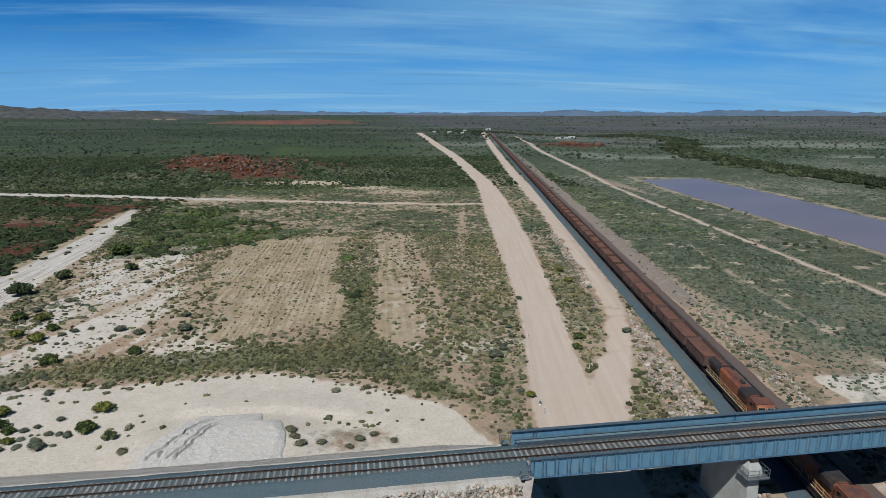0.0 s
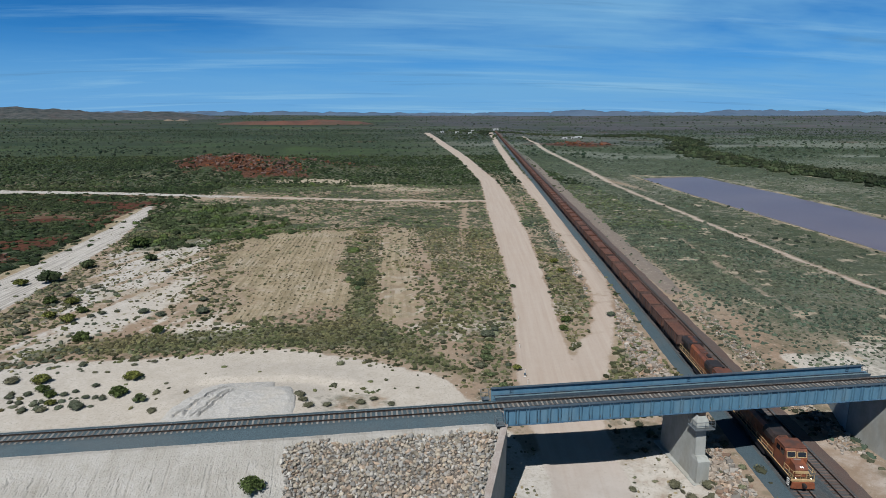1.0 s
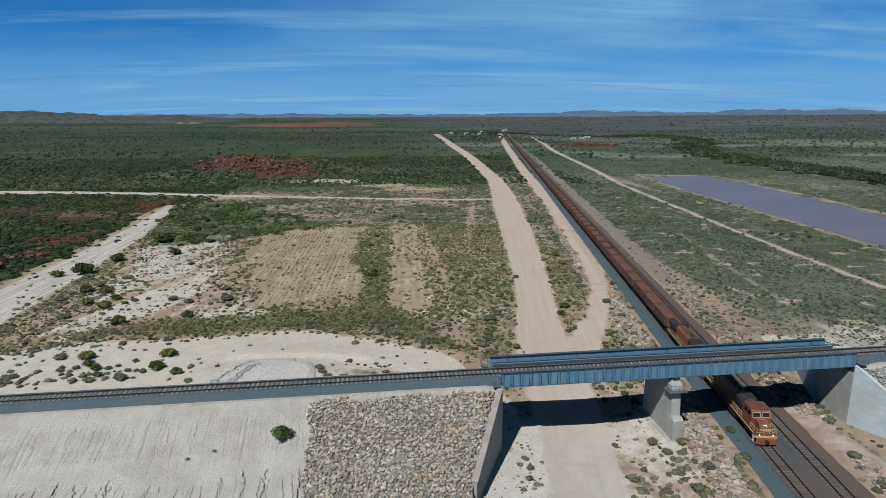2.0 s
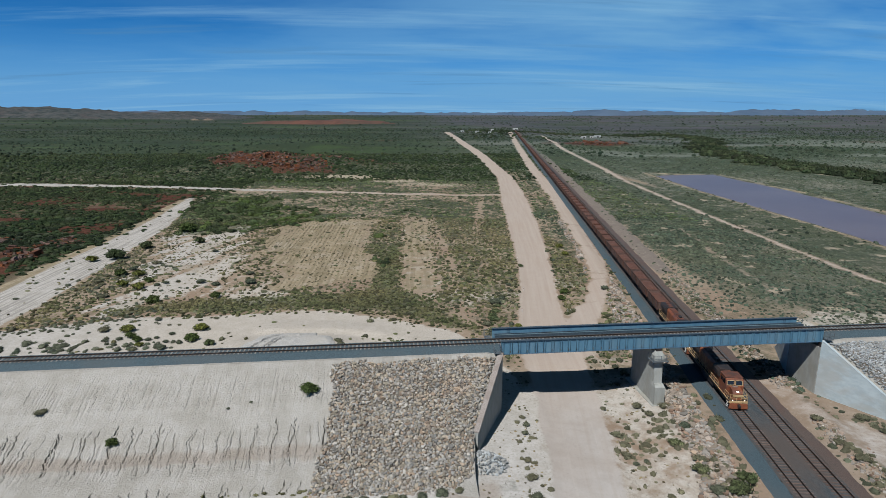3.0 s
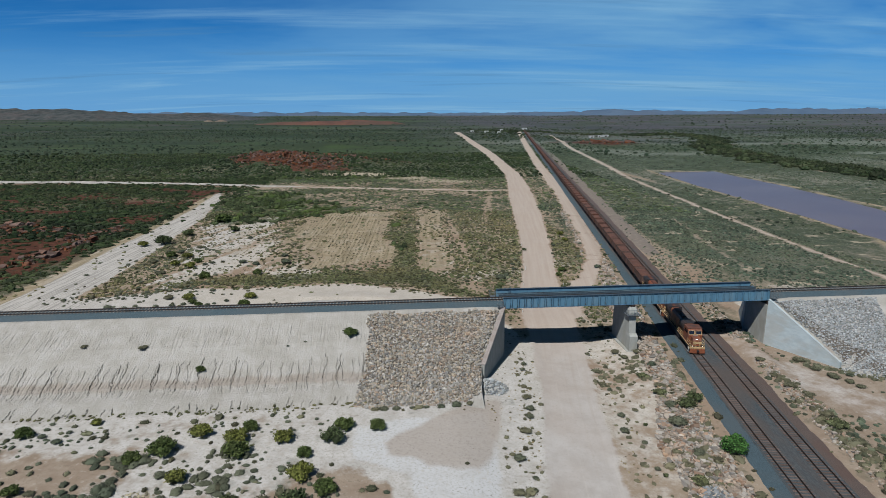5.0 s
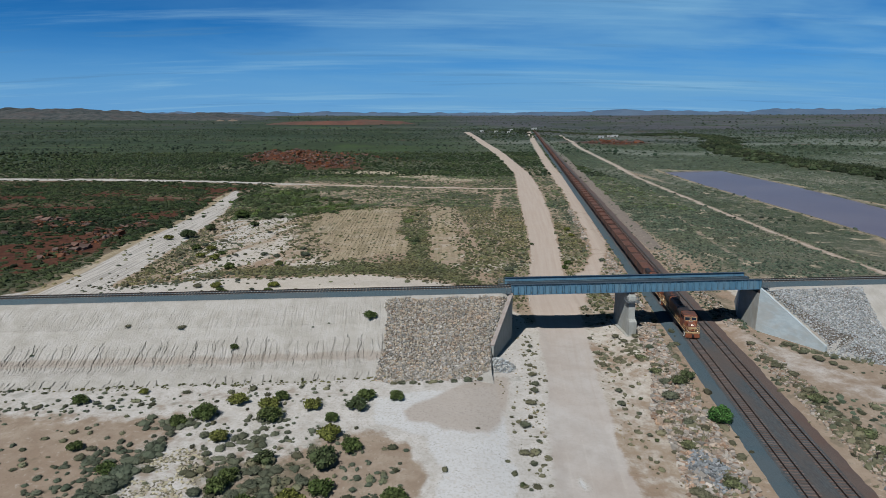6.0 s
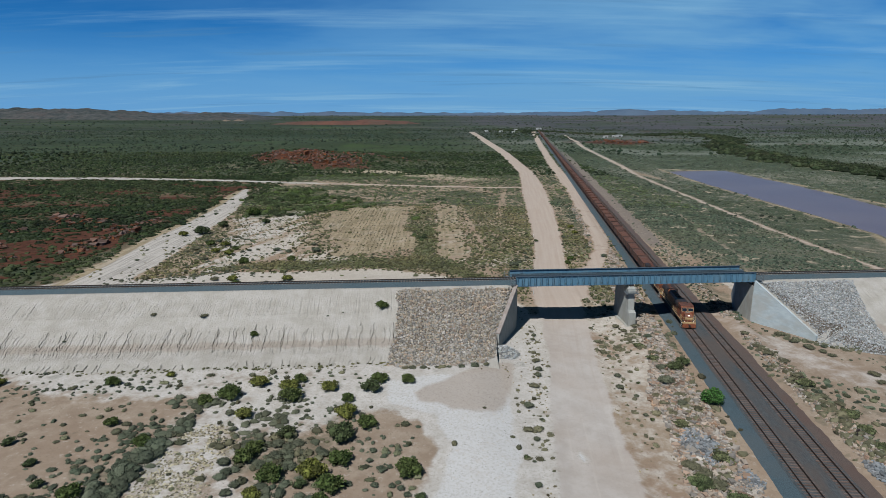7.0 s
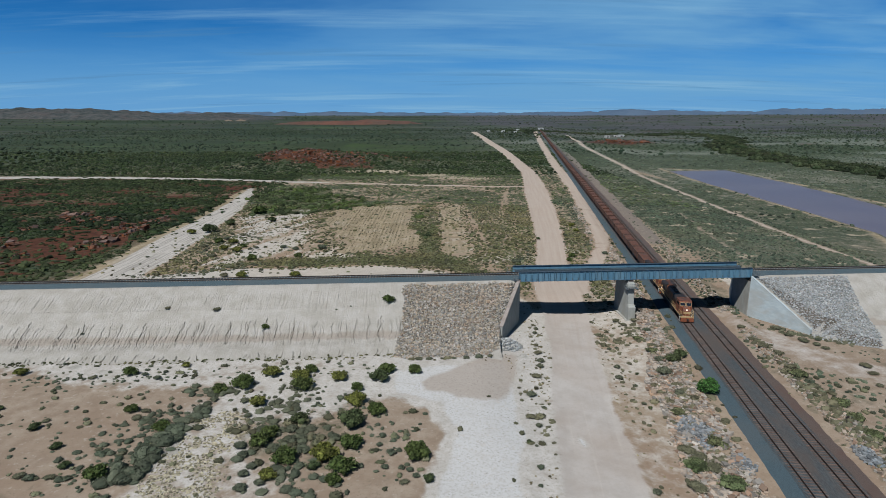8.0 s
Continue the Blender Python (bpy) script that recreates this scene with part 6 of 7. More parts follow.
def build_wagon():
    t = thing("ore_wagon", pose(0, 0, 0), "rusty brown open ore wagon heaped with iron ore", "ore wagon", "ore wagons of the train")
    L, W = 9.7, 1.55
    s = Shape()
    # open tub: tapered ends, outward-flared rim, real thickness
    def ring(inset, z, w):
        return [(-w, inset, z), (w, inset, z), (w, L - inset, z), (-w, L - inset, z)]
    v = ring(1.4, 1.35, 1.15) + ring(.35, 2.2, W) + ring(.25, 4.1, W) + ring(.35, 4.1, W - .1) + ring(.5, 2.6, W - .1) + ring(1.5, 1.6, 1.05)
    f = [(3, 2, 1, 0), (20, 21, 22, 23)] + [(4 * k + i, 4 * k + (i + 1) % 4, 4 * k + 4 + (i + 1) % 4, 4 * k + 4 + i) for k in range(5) for i in range(4)]
    s.add(v, f)
    part("tub", s, M["wagon"], t)
    rib = Shape().box(-.07, .0, -.06, .06, 2.1, 4.05).mesh("rib", M["wagon"])
    for side in (-1, 1):
        for k in range(7):
            part("rib", rib, None, t, m=Matrix.Translation((side * (W + .0), .6 + k * (L - 1.2) / 6, 0)) @ Matrix.Diagonal((-side, 1, 1, 1)))
    part("top_chord", Shape().box(-W - .05, -W + .06, .2, L - .2, 4.03, 4.16).box(W - .06, W + .05, .2, L - .2, 4.03, 4.16), M["wagon"], t)
    n = 9
    v, f = [], []
    for j in range(n):
        for i in range(6):
            u, w = j / (n - 1), i / 5
            y, x = lerp(.45, L - .45, u), lerp(-W + .12, W - .12, w)
            hgt = 3.72 + .42 * math.sin(math.pi * w) ** .8 * (.6 + .4 * abs(math.sin(2 * math.pi * u))) * min(1, 5 * min(u, 1 - u)) + random.uniform(-.05, .05)
            v.append((x, y, hgt))
    for j in range(n - 1):
        for i in range(5):
            f.append((j * 6 + i, j * 6 + i + 1, j * 6 + 7 + i, j * 6 + 6 + i))
    part("ore_load", Shape().add(v, f), M["ore"], t, "dark red-brown iron ore", smooth=True)
    s = Shape()
    s.box(-.25, .25, -.1, L + .1, 1.05, 1.4)
    part("sill", s, M["dark_metal"], t)
    for y in (1.35, L - 1.35):
        bogie(t, y, (-.9, .9), M["dark_metal"])
    return t


loco = build_loco()
loco.matrix_basis = DOWN @ Matrix.Translation((0, LOCO_FRONT, 0))
copy_thing(loco, DOWN @ Matrix.Translation((0, LOCO_FRONT + 22.3, 0)))
wagon = build_wagon()
wagon.matrix_basis = DOWN @ Matrix.Translation((0, LOCO_FRONT + 44.9, 0))
for k in range(1, 138):
    copy_thing(wagon, DOWN @ Matrix.Translation((0, LOCO_FRONT + 44.9 + k * 10.1, 0)))


# ---- plants ----
def tuft_shape(seed, blades, low, spread, n=7):
    """A low ragged clump: a jagged dome and leaf blades that stick out of it."""
    rng = rng_for(seed)
    v, f = [], []
    for ring, (r, z) in enumerate(((1.0, 0.0), (.72, low * .75))):
        for i in range(n):
            a = 2 * math.pi * (i + .5 * ring) / n
            q = r * rng.uniform(.7, 1.15)
            v.append((q * math.cos(a), q * math.sin(a), z * rng.uniform(.7, 1.2) - (.12 if ring == 0 else 0)))
    v.append((rng.uniform(-.15, .15), rng.uniform(-.15, .15), low))
    for i in range(n):
        f += [(i, (i + 1) % n, n + i), ((i + 1) % n, n + (i + 1) % n, n + i), (n + i, n + (i + 1) % n, 2 * n)]
    for k in range(blades):
        a, r = rng.uniform(0, 6.28), rng.uniform(.2, .75)
        x, y = r * math.cos(a), r * math.sin(a)
        w = rng.uniform(.10, .2)
        px, py = -math.sin(a + 1.0) * w, math.cos(a + 1.0) * w
        o = len(v)
        zz = low * (1 - r * .6)
        v += [(x - px, y - py, zz * .6), (x + px, y + py, zz * .6), (x + spread * math.cos(a) * rng.uniform(.3, 1), y + spread * math.sin(a) * rng.uniform(.3, 1), zz + low * rng.uniform(.15, .6))]
        f.append((o, o + 1, o + 2))
    return np.array(v), np.array(f)


TUFTS = [tuft_shape(200 + k, 8, lerp(.45, .75, k / 5), .5, 5) for k in range(6)]


def round_bush(seed, tall, leaves=54, leaf=.18):
    """A dense rounded bush: a lumpy dome set with short leaf tips."""
    rng = rng_for(seed)
    v, f = [], []
    n, rows = 10, ((.82, -.1), (1.0, .28), (.86, .62), (.5, .90))
    for k, (r, z) in enumerate(rows):
        for i in range(n):
            a = 2 * math.pi * (i + .5 * k) / n
            q = r * .86 * rng.uniform(.84, 1.14)
            v.append((q * math.cos(a), q * math.sin(a), z * .88 * tall * rng.uniform(.88, 1.1)))
    v.append((0, 0, tall * .88))
    for k in range(3):
        for i in range(n):
            j = (i + 1) % n
            f += [(k * n + i, k * n + j, k * n + n + i), (k * n + j, k * n + n + j, k * n + n + i)]
    f += [(3 * n + i, 3 * n + (i + 1) % n, 4 * n) for i in range(n)]
    for k in range(leaves):
        a, u = rng.uniform(0, 6.28), rng.uniform(.0, 1.0) ** .8
        r = math.sqrt(1 - (u * .96) ** 2)
        d = np.array((r * math.cos(a), r * math.sin(a), u * tall)) * rng.uniform(.9, 1.08)
        t = d + rng.normal(size=3) * .8
        t = t / np.linalg.norm(t) * leaf * rng.uniform(.7, 1.2)
        s = np.cross(t, rng.normal(size=3))
        s = s / np.linalg.norm(s) * leaf * rng.uniform(.4, .7)
        o = len(v)
        v += [tuple(d - t * .6), tuple(d + s), tuple(d + t * .9), tuple(d - s)]
        f += [(o, o + 1, o + 2), (o, o + 2, o + 3)]
    return np.array(v), np.array(f)


ROUND = [round_bush(240 + k, lerp(.58, .85, k / 5), 80, .11) for k in range(6)]
ROUND_SMALL = [round_bush(260 + k, lerp(.62, .95, k / 4), 34, .2) for k in range(5)]
ROUND_LOW = [round_bush(280 + k, lerp(.34, .6, k / 4), 14, .24) for k in range(5)]
TUFTS_FAR = [tuft_shape(220 + k, 0, lerp(.5, .8, k / 3), .4, 5) for k in range(4)]
TUFTS_DISTANT = [tuft_shape(230 + k, 0, lerp(.5, .9, k / 3), .4, 4) for k in range(4)]


def scatter(name, x, y, size, shapes, mat, seed, label, lift=None):
    """Many low plants as one mesh, each turned, stretched and set on the ground."""
    rng = rng_for(seed)
    z = height(x, y) if lift is None else lift
    vs, fs, at = [], [], 0
    pick = rng.randint(0, len(shapes), len(x))
    for k, (v0, f0) in enumerate(shapes):
        i = np.flatnonzero(pick == k)
        if not len(i):
            continue
        a = rng.uniform(0, 6.28, len(i))
        c, s = np.cos(a)[:, None], np.sin(a)[:, None]
        st = rng.uniform(.75, 1.3, (len(i), 1))
        v = v0[None]
        p = np.stack([(v[..., 0] * c - v[..., 1] * s) * st, (v[..., 0] * s + v[..., 1] * c) / st, np.repeat(v[..., 2], len(i), 0) * rng.uniform(.7, 1.25, (len(i), 1))], -1)
        p = p * size[i][:, None, None] + np.stack([x[i], y[i], z[i]], 1)[:, None, :]
        vs.append(p.reshape(-1, 3))
        fs.append((f0[None] + (np.arange(len(i)) * len(v0))[:, None, None]).reshape(-1, 3) + at)
        at += len(i) * len(v0)
    tagged(new(name, bulk_mesh(name, np.concatenate(vs), np.concatenate(fs), mat)), label, "scrub", kind="stuff")


def sown(x0, x1, y0, y1, gap, seed, grow, power=1.0):
    """Points on the plain, thinned by the green cover."""
    rng = rng_for(seed + 900)
    def keep(x, y):
        m = covers(x, y)
        return (rng.rand(len(x)) < np.clip(grow * m[3], 0, 1) ** power) & (m[0] < .35)
    return poisson(x0, x1, y0, y1, gap, keep, seed)


def off_fill(x, y):
    v = y - (1 + .045 * x)
    return ~((v > -TOE + .5) & (v < TOE - 1) & ((x < 1) | (x > SPAN)))


def plant_plain():
    spec = [("tussock_grass", -125, 40, 15, 175, 1.02, 301, 1.0, 1.2, (.34, .72), TUFTS, "tuft", "low olive spinifex tussocks and dry grass clumps"),
            ("tussock_grass_east", 44, 135, -75, 190, 1.15, 302, .9, 1.1, (.25, .66), TUFTS, "tuft_pale", "low olive spinifex tussocks east of the railway"),
            ("saltbush", -120, 60, -80, 48, 2.1, 303, .9, 1.0, (.3, .8), ROUND_SMALL, "tuft_grey", "small rounded grey-green saltbush"),
            ("saltbush_beyond", -120, 60, 48, 170, 2.1, 313, .9, 1.0, (.34, .85), TUFTS, "tuft_grey", "small grey-green saltbush among grass"),
            ("scrub_west", -330, -122, -30, 330, 2.0, 304, 1.0, 1.0, (.5, 1.8), ROUND_LOW, "scrub_dark", "dark green low scrub on red soil"),
            ("grass_west", -330, -122, 170, 330, 2.9, 314, .6, 1.0, (.4, 1.1), TUFTS, "leaf_dark", "olive grass clumps between dark scrub on red soil"),
            ("scrub_mid", -122, 120, 170, 330, 2.2, 315, .85, 1.1, (.4, 1.2), ROUND_LOW, "tuft_green", "grey-green low scrub between the tracks"),
            ("scrub_far_west", -420, -122, -30, 330, 3.0, 316, .8, 1.3, (.6, 1.9), TUFTS, "scrub_dark", "dark olive scrub on the western plain"),
            ("scrub_far", -420, 120, 330, 620, 2.9, 305, 1.0, 1.1, (.6, 2.0), TUFTS_FAR, "scrub_dark", "olive scrub thinning into the distance"),
            ("scrub_east", 60, 520, 120, 620, 3.4, 306, .55, 1.0, (.4, 1.2), TUFTS_FAR, "tuft_pale", "grey-green scrub round the pond"),
            ("scrub_distant", -1200, 1400, 600, 1800, 9.5, 307, .85, 1.3, (1.0, 3.0), TUFTS_DISTANT, "scrub_far", "distant bushland"),
            ("scrub_distant_west", -1000, -400, 100, 640, 7.5, 309, .85, 1.0, (1.6, 3.4), TUFTS_DISTANT, "scrub_dark", "distant dark bushland")]
    spec.append(("far_woods", -4200, 4200, 1750, 4500, 54, 311, .9, 1.0, (2.2, 6), TUFTS_DISTANT, "scrub_far", "far low woodland on the plain"))
    for name, x0, x1, y0, y1, gap, seed, grow, power, sizes, shapes, mat, label in spec:
        x, y = sown(x0, x1, y0, y1, gap, seed, grow, power)
        k = off_fill(x, y) & ~((x > 140) & (x < 262) & (y < 415) & (inside(x, y, POND, 9.0) > .42))
        x, y = x[k], y[k]
        rng = rng_for(seed + 50)
        size = lerp(sizes[0], sizes[1], rng.rand(len(x)) ** 2.0) * np.where(fbm(x, y, 18, 2, seed) > .5, 1.15, .85)
        scatter(name, x, y, size, shapes, M[mat], seed + 60, label)
    # drifts of small rounded bushes too many to count
    rng = rng_for(340)
    for name, seed, mat, shapes, rows in (
            ("bush_drift", 341, "mound_grey", ROUND, ((-56.5, -44, -60.5, -67, 1.0, 66, .6, 1.55), (-62, -46, -65, -66, 2.4, 120, .28, .75), (-43, -46, -37, -68, 3.4, 150, .35, 1.0), (-62, -38, -51, -41, .9, 26, .5, 1.0),
                                              (-95, -35, -62, -33, 1.6, 90, .2, .5), (-60, -33, -28, -30, 1.6, 40, .2, .5), (-48, -38, -36, -46, 3, 60, .25, .7), (-90, -62, -66, -44, 7, 70, .2, .55), (-30, -46, -24, -62, 3, 50, .2, .5), (-100, 80, -80, 40, 9, 60, .3, .8),
                                              (-114, 22, -86, 27, 2.2, 60, .4, 1.1), (-110, 34, -78, 46, 3.2, 170, .22, .7), (-104, 60, -92, 100, 5, 120, .25, .9), (-88, 24, -66, 26, 2.0, 40, .3, .8))),
            ("weed_drift", 342, "mound", TUFTS, ((19, -66, 33, -6, 2.4, 190, .3, .9), (42, -66, 52, 2, 1.1, 320, .25, .8), (56, -9, 68, -18, .8, 70, .3, .8), (60, -46, 80, -26, 5, 26, .3, .8), (-2.5, -60, 3.5, -3, .9, 70, .2, .6), (18, -14, 26, -8, 3, 80, .3, .8), (14, -50, 17, -16, 1.2, 40, .2, .6)))):
        ax, ay, az = [], [], []
        for x0, y0, x1, y1, wide, count, small, large in rows:
            u = rng.rand(count)
            ax.append(lerp(x0, x1, u) + rng.normal(0, wide, count))
            ay.append(lerp(y0, y1, u) + rng.normal(0, wide, count))
            az.append(lerp(small, large, rng.rand(count) ** 1.6))
        x, y, size = np.concatenate(ax), np.concatenate(ay), np.concatenate(az)
        d = east_of_rail(x, y)
        k = ((d < -4.6) | (d > 10.4)) & (covers(x, y)[0] < .4)
        scatter(name, x[k], y[k], size[k], shapes, M[mat], seed, "scattered small rounded bushes and weeds on sand")
    rng = rng_for(350)
    n = 7000
    x, y = rng.uniform(-60, -45, n), rng.uniform(-84, -44, n)
    k = (inside(x, y, [(-56.5, -48), (-50, -45), (-47.3, -52), (-48.6, -58), (-46.5, -68), (-47, -84), (-59, -84), (-57, -66), (-56, -59)], 2.5) > rng.uniform(.3, .8, n)) & (fbm(x, y, 2.5, 3, 352) > .36)
    scatter("dry_grass", x[k], y[k], rng.uniform(.10, .24, k.sum()), TUFTS, M["straw"], 351, "pale dry grass tussocks on sand")
    rng = rng_for(380)
    n = 1500
    x, y = rng.uniform(-10, 34, n), rng.uniform(-72, 12, n)
    m = covers(x, y)
    k = (m[0] < .3) & (east_of_rail(x, y) < -5) & (fbm(x, y, 5, 3, 381) > .44) & (inside(x, y, PLAIN, 2) < .8)
    scatter("sparse_weeds", x[k], y[k], rng.uniform(.08, .26, k.sum()), TUFTS, M["stubble"], 382, "sparse dry brown weeds on sand")
    rng = rng_for(390)
    n = 15000
    x, y = rng.uniform(-95, 8, n), rng.uniform(28, 110, n)
    k = (inside(x, y, BELT, 2.5) > rng.uniform(.3, .9, n)) & (fbm(x, y, 6, 3, 391) > .28)
    scatter("grass_belt", x[k], y[k], rng.uniform(.22, .58, k.sum()), TUFTS, M["tuft"], 392, "dense belt of olive grass beside the bare field")
    # stubble of an old sowing, in rows
    rng = rng_for(370)
    rows, step = np.arange(-100, -20, 1.45), np.arange(45, 175, .9)
    gx, gy = np.meshgrid(rows, step)
    x = gx.ravel() + rng.normal(0, .18, gx.size) + .10 * (gy.ravel() - 110) * sstep(-70, -90, gx.ravel())
    y = gy.ravel() + rng.uniform(-.5, .5, gx.size)
    m = covers(x, y)
    k = (np.maximum(m[4], .62 * inside(x, y, WASH, 6)) > rng.uniform(.35, .95, len(x))) & (rng.rand(len(x)) < .8)
    scatter("stubble", x[k], y[k], rng.uniform(.14, .36, k.sum()), TUFTS, M["stubble"], 371, "rows of dry brown stubble on a bare field")
    # line of taller trees beyond the pond
    rng = rng_for(320)
    n = 1150
    u = rng.rand(n)
    px = np.interp(u, [0, .2, .45, .7, 1], [610, 585, 396, 362, 372]) + rng.normal(0, 13, n) + 12 * (fbm(u * 500, u * 0, 60, 2, 322) - .5)
    py = np.interp(u, [0, .2, .45, .7, 1], [1340, 1090, 710, 470, 270]) + rng.normal(0, 16, n)
    scatter("tree_belt", px, py, rng.uniform(2.4, 5.6, n), ROUND_SMALL, M["scrub"], 321, "belt of taller dark green trees beyond the pond")
    # trees strung along the edge of the far grassland
    n = 420
    px, py = rng.uniform(150, 620, n), 1250 + rng.normal(0, 26, n)
    py = py + .9 * np.abs(px - 480)
    scatter("tree_line", px, py, rng.uniform(2.2, 5.0, n), ROUND_SMALL, M["scrub"], 323, "thin line of dark trees across the far grassland")
    n = 150
    px, py = rng.uniform(110, 250, n), rng.uniform(1020, 1650, n)
    scatter("far_trees", px, py, rng.uniform(1.8, 4.2, n), ROUND_SMALL, M["scrub"], 327, "scattered dark trees round the far sheds")
    # close green thickets north of the bare field and below the red rocks
    rng = rng_for(324)
    n = 16000
    x, y = rng.uniform(-165, 5, n), np.where(rng.rand(n) < .75, rng.uniform(80, 255, n), rng.uniform(300, 360, n))
    k = (thickets(x, y) * (.4 + fbm(x, y, 9, 3, 325)) > rng.uniform(.25, .85, n)) & (covers(x, y)[0] < .3) & (fbm(x, y, 11, 3, 328) > .48)
    x, y = x[k], y[k]
    size = rng.uniform(.55, 1.9, len(x))
    dark = fbm(x, y, 12, 3, 329) + .25 * (rng.rand(len(x)) - .5) < .55
    scatter("thicket", x[dark], y[dark], size[dark], ROUND_SMALL, M["leaf_dark"], 326, "close thickets of dark green shrubs on the plain")
    scatter("thicket_fresh", x[~dark], y[~dark], size[~dark], ROUND_SMALL, M["leaf"], 334, "close thickets of fresh green shrubs on the plain")
    # weeds at the toe of the west rock armour and on the fill
    rng = rng_for(330)
    n = 620
    x = rng.uniform(-118, -26, n)
    v = 1.0 - .10 * rng.rand(n) ** 1.4
    off, z = slope_surface(x, v, -1)
    p = np.array([(UP @ Vector((a, -b, c)))[:] for a, b, c in zip(x, off, z)])
    scatter("slope_weeds", p[:, 0], p[:, 1], rng.uniform(.12, .34, n), ROUND_SMALL, M["tuft"], 331, "sparse grey weeds on the lower slope", p[:, 2])


def leaf_crown(seed, leaves, wide, tall, leaf, lobes_n=9, even=False):
    """A dense uneven crown: rounded lobes, each a lumpy core set with small leaf clusters."""
    rng = rng_for(seed)
    lobes = []
    for k in range(lobes_n):
        a, q = 2 * math.pi * (k + rng.uniform(0, .6)) / lobes_n * 2.4, (.62 * (k / lobes_n) ** .6 if not even else .42 * (k / lobes_n) ** .5)
        lobes.append((q * wide * math.cos(a), q * wide * math.sin(a), tall * lerp(.66, .36, k / lobes_n) * rng.uniform(.85, 1.12), rng.uniform(.34, .5) * wide))
    v, f = [], []
    up = .62 * tall / wide
    for cx, cy, cz, r in lobes:
        o = len(v)
        for p in ICO[0]:
            p = p * r * .84 * rng.uniform(.85, 1.1)
            v.append((cx + p[0], cy + p[1], max(0.0, cz + p[2] * up * 1.2)))
        f += [tuple(o + i for i in t) for t in ICO[1]]
    for k in range(leaves):
        cx, cy, cz, r = lobes[rng.randint(lobes_n)]
        d = rng.normal(size=3)
        d[2] = abs(d[2]) if rng.rand() < .6 else d[2]
        d = d / np.linalg.norm(d)
        q = r * rng.uniform(.82, 1.10)
        c = np.array([cx + d[0] * q, cy + d[1] * q, max(.05 * tall, cz + d[2] * q * up * 1.25)])
        t = d * .6 + rng.normal(size=3) * .6
        t = t / np.linalg.norm(t)
        s = np.cross(t, rng.normal(size=3))
        s = s / np.linalg.norm(s) * leaf * rng.uniform(.5, .8)
        t = t * leaf * rng.uniform(.8, 1.3)
        o = len(v)
        v += [tuple(c - t * .5), tuple(c + s * .5), tuple(c + t * .5), tuple(c - s * .5)]
        f += [(o, o + 1, o + 2), (o, o + 2, o + 3)]
    return bulk_mesh("crown", v, f, None), lobes


def shrub_kind(name, seed, leaves, wide, tall, leaf, mat, label, category="shrub", trunk=.05):
    t = thing(name, pose(0, 0, -40), label, category)
    me, lobes = leaf_crown(seed, leaves, wide, tall, leaf, 9, category == "bush")
    me.materials.clear()
    me.materials.append(M[mat])
    part("crown", me, None, t)
    s = Shape()
    for cx, cy, cz, r in lobes[:5]:
        s.tube([(0, 0, -.15), (cx * .3, cy * .3, cz * .45), (cx * .9, cy * .9, cz)], trunk * wide, 5, r2=trunk * wide * .35)
    part("stem", s, M["bark"], t)
    return t


KINDS = {
    "green": shrub_kind("shrub", 401, 760, 1.0, .95, .17, "leaf", "dark green leafy shrub on pale sand"),
    "olive": shrub_kind("shrub", 402, 720, 1.0, .88, .17, "leaf_yellow", "yellow-green leafy shrub on pale sand"),
    "grey": shrub_kind("shrub", 403, 620, 1.0, .62, .085, "mound_grey", "low rounded grey-green bush on sand", "bush"),
    "low": shrub_kind("shrub", 404, 620, 1.0, .44, .085, "mound", "low spreading olive bush on sand", "bush"),
    "mat": shrub_kind("shrub", 407, 420, 1.0, .34, .13, "tuft_green", "low green mat of creeping weeds on gravel", "bush"),
    "dark": shrub_kind("shrub", 405, 600, 1.0, 1.0, .16, "leaf_dark", "dense dark green bush"),
    "bright": shrub_kind("small_tree", 406, 1600, 1.0, 1.35, .15, "leaf_bright", "small bright green tree beside the track", "tree", .07),
}
USED = set()


def put(kind, x, y, size, z=None):
    src = KINDS[kind]
    rot = random.uniform(0, 360)
    s = size * random.uniform(.92, 1.08)
    zz = float(height(x, y)) if z is None else z
    m = pose(x, y, zz, 0, 0, rot)
    ob = src if kind not in USED else copy_thing(src, m)
    USED.add(kind)
    ob.matrix_basis = m
    ob.scale = (s, s, s)
    return ob


def grow(kind, *spots):
    """Plants of one kind, each at x, y with its half width."""
    for x, y, r in spots:
        if kind == "olive" and x > -6 and y < 15:
            kind = "low"
        put(kind, x, y, r * (1.15 if y < -20 else 1.0))


grow("green", (-52.8, -37.1, 2.05), (-56.2, -39.3, 1.36), (-42.2, -31.4, 1.4), (-42.3, -38.4, 2.08), (-28.1, -31.8, 1.47), (-23, -31.9, 1.37), (-32.7, -38.9, 1.12), (-28.6, -47.1, 1.47), (-43.7, -53.8, 1.42), (-44.4, -56, 1.48), (-31.2, -56.9, 1.82), (-39.9, -60.1, 1.87), (-31.6, -62.8, 1.87), (-32.4, -65.3, 1.1), (-21.8, -59.4, 1.91))
grow("olive", (-48.9, -32.8, 1.7), (-43.4, -34.8, 1.76), (-36.5, -34.9, 1.54), (-32.2, -43.7, 1.69), (-48.3, -44, 1.38), (-34.6, -59.5, 1.86), (-41.2, -64, 1.29))
grow("dark", (-29.1, -34.9, 1.63), (-31.7, -50.6, 2.18), (-40.2, -49.9, 1.46), (-35.5, -62, 0.91))
grow("grey", (-25.4, -58.7, 1.01))
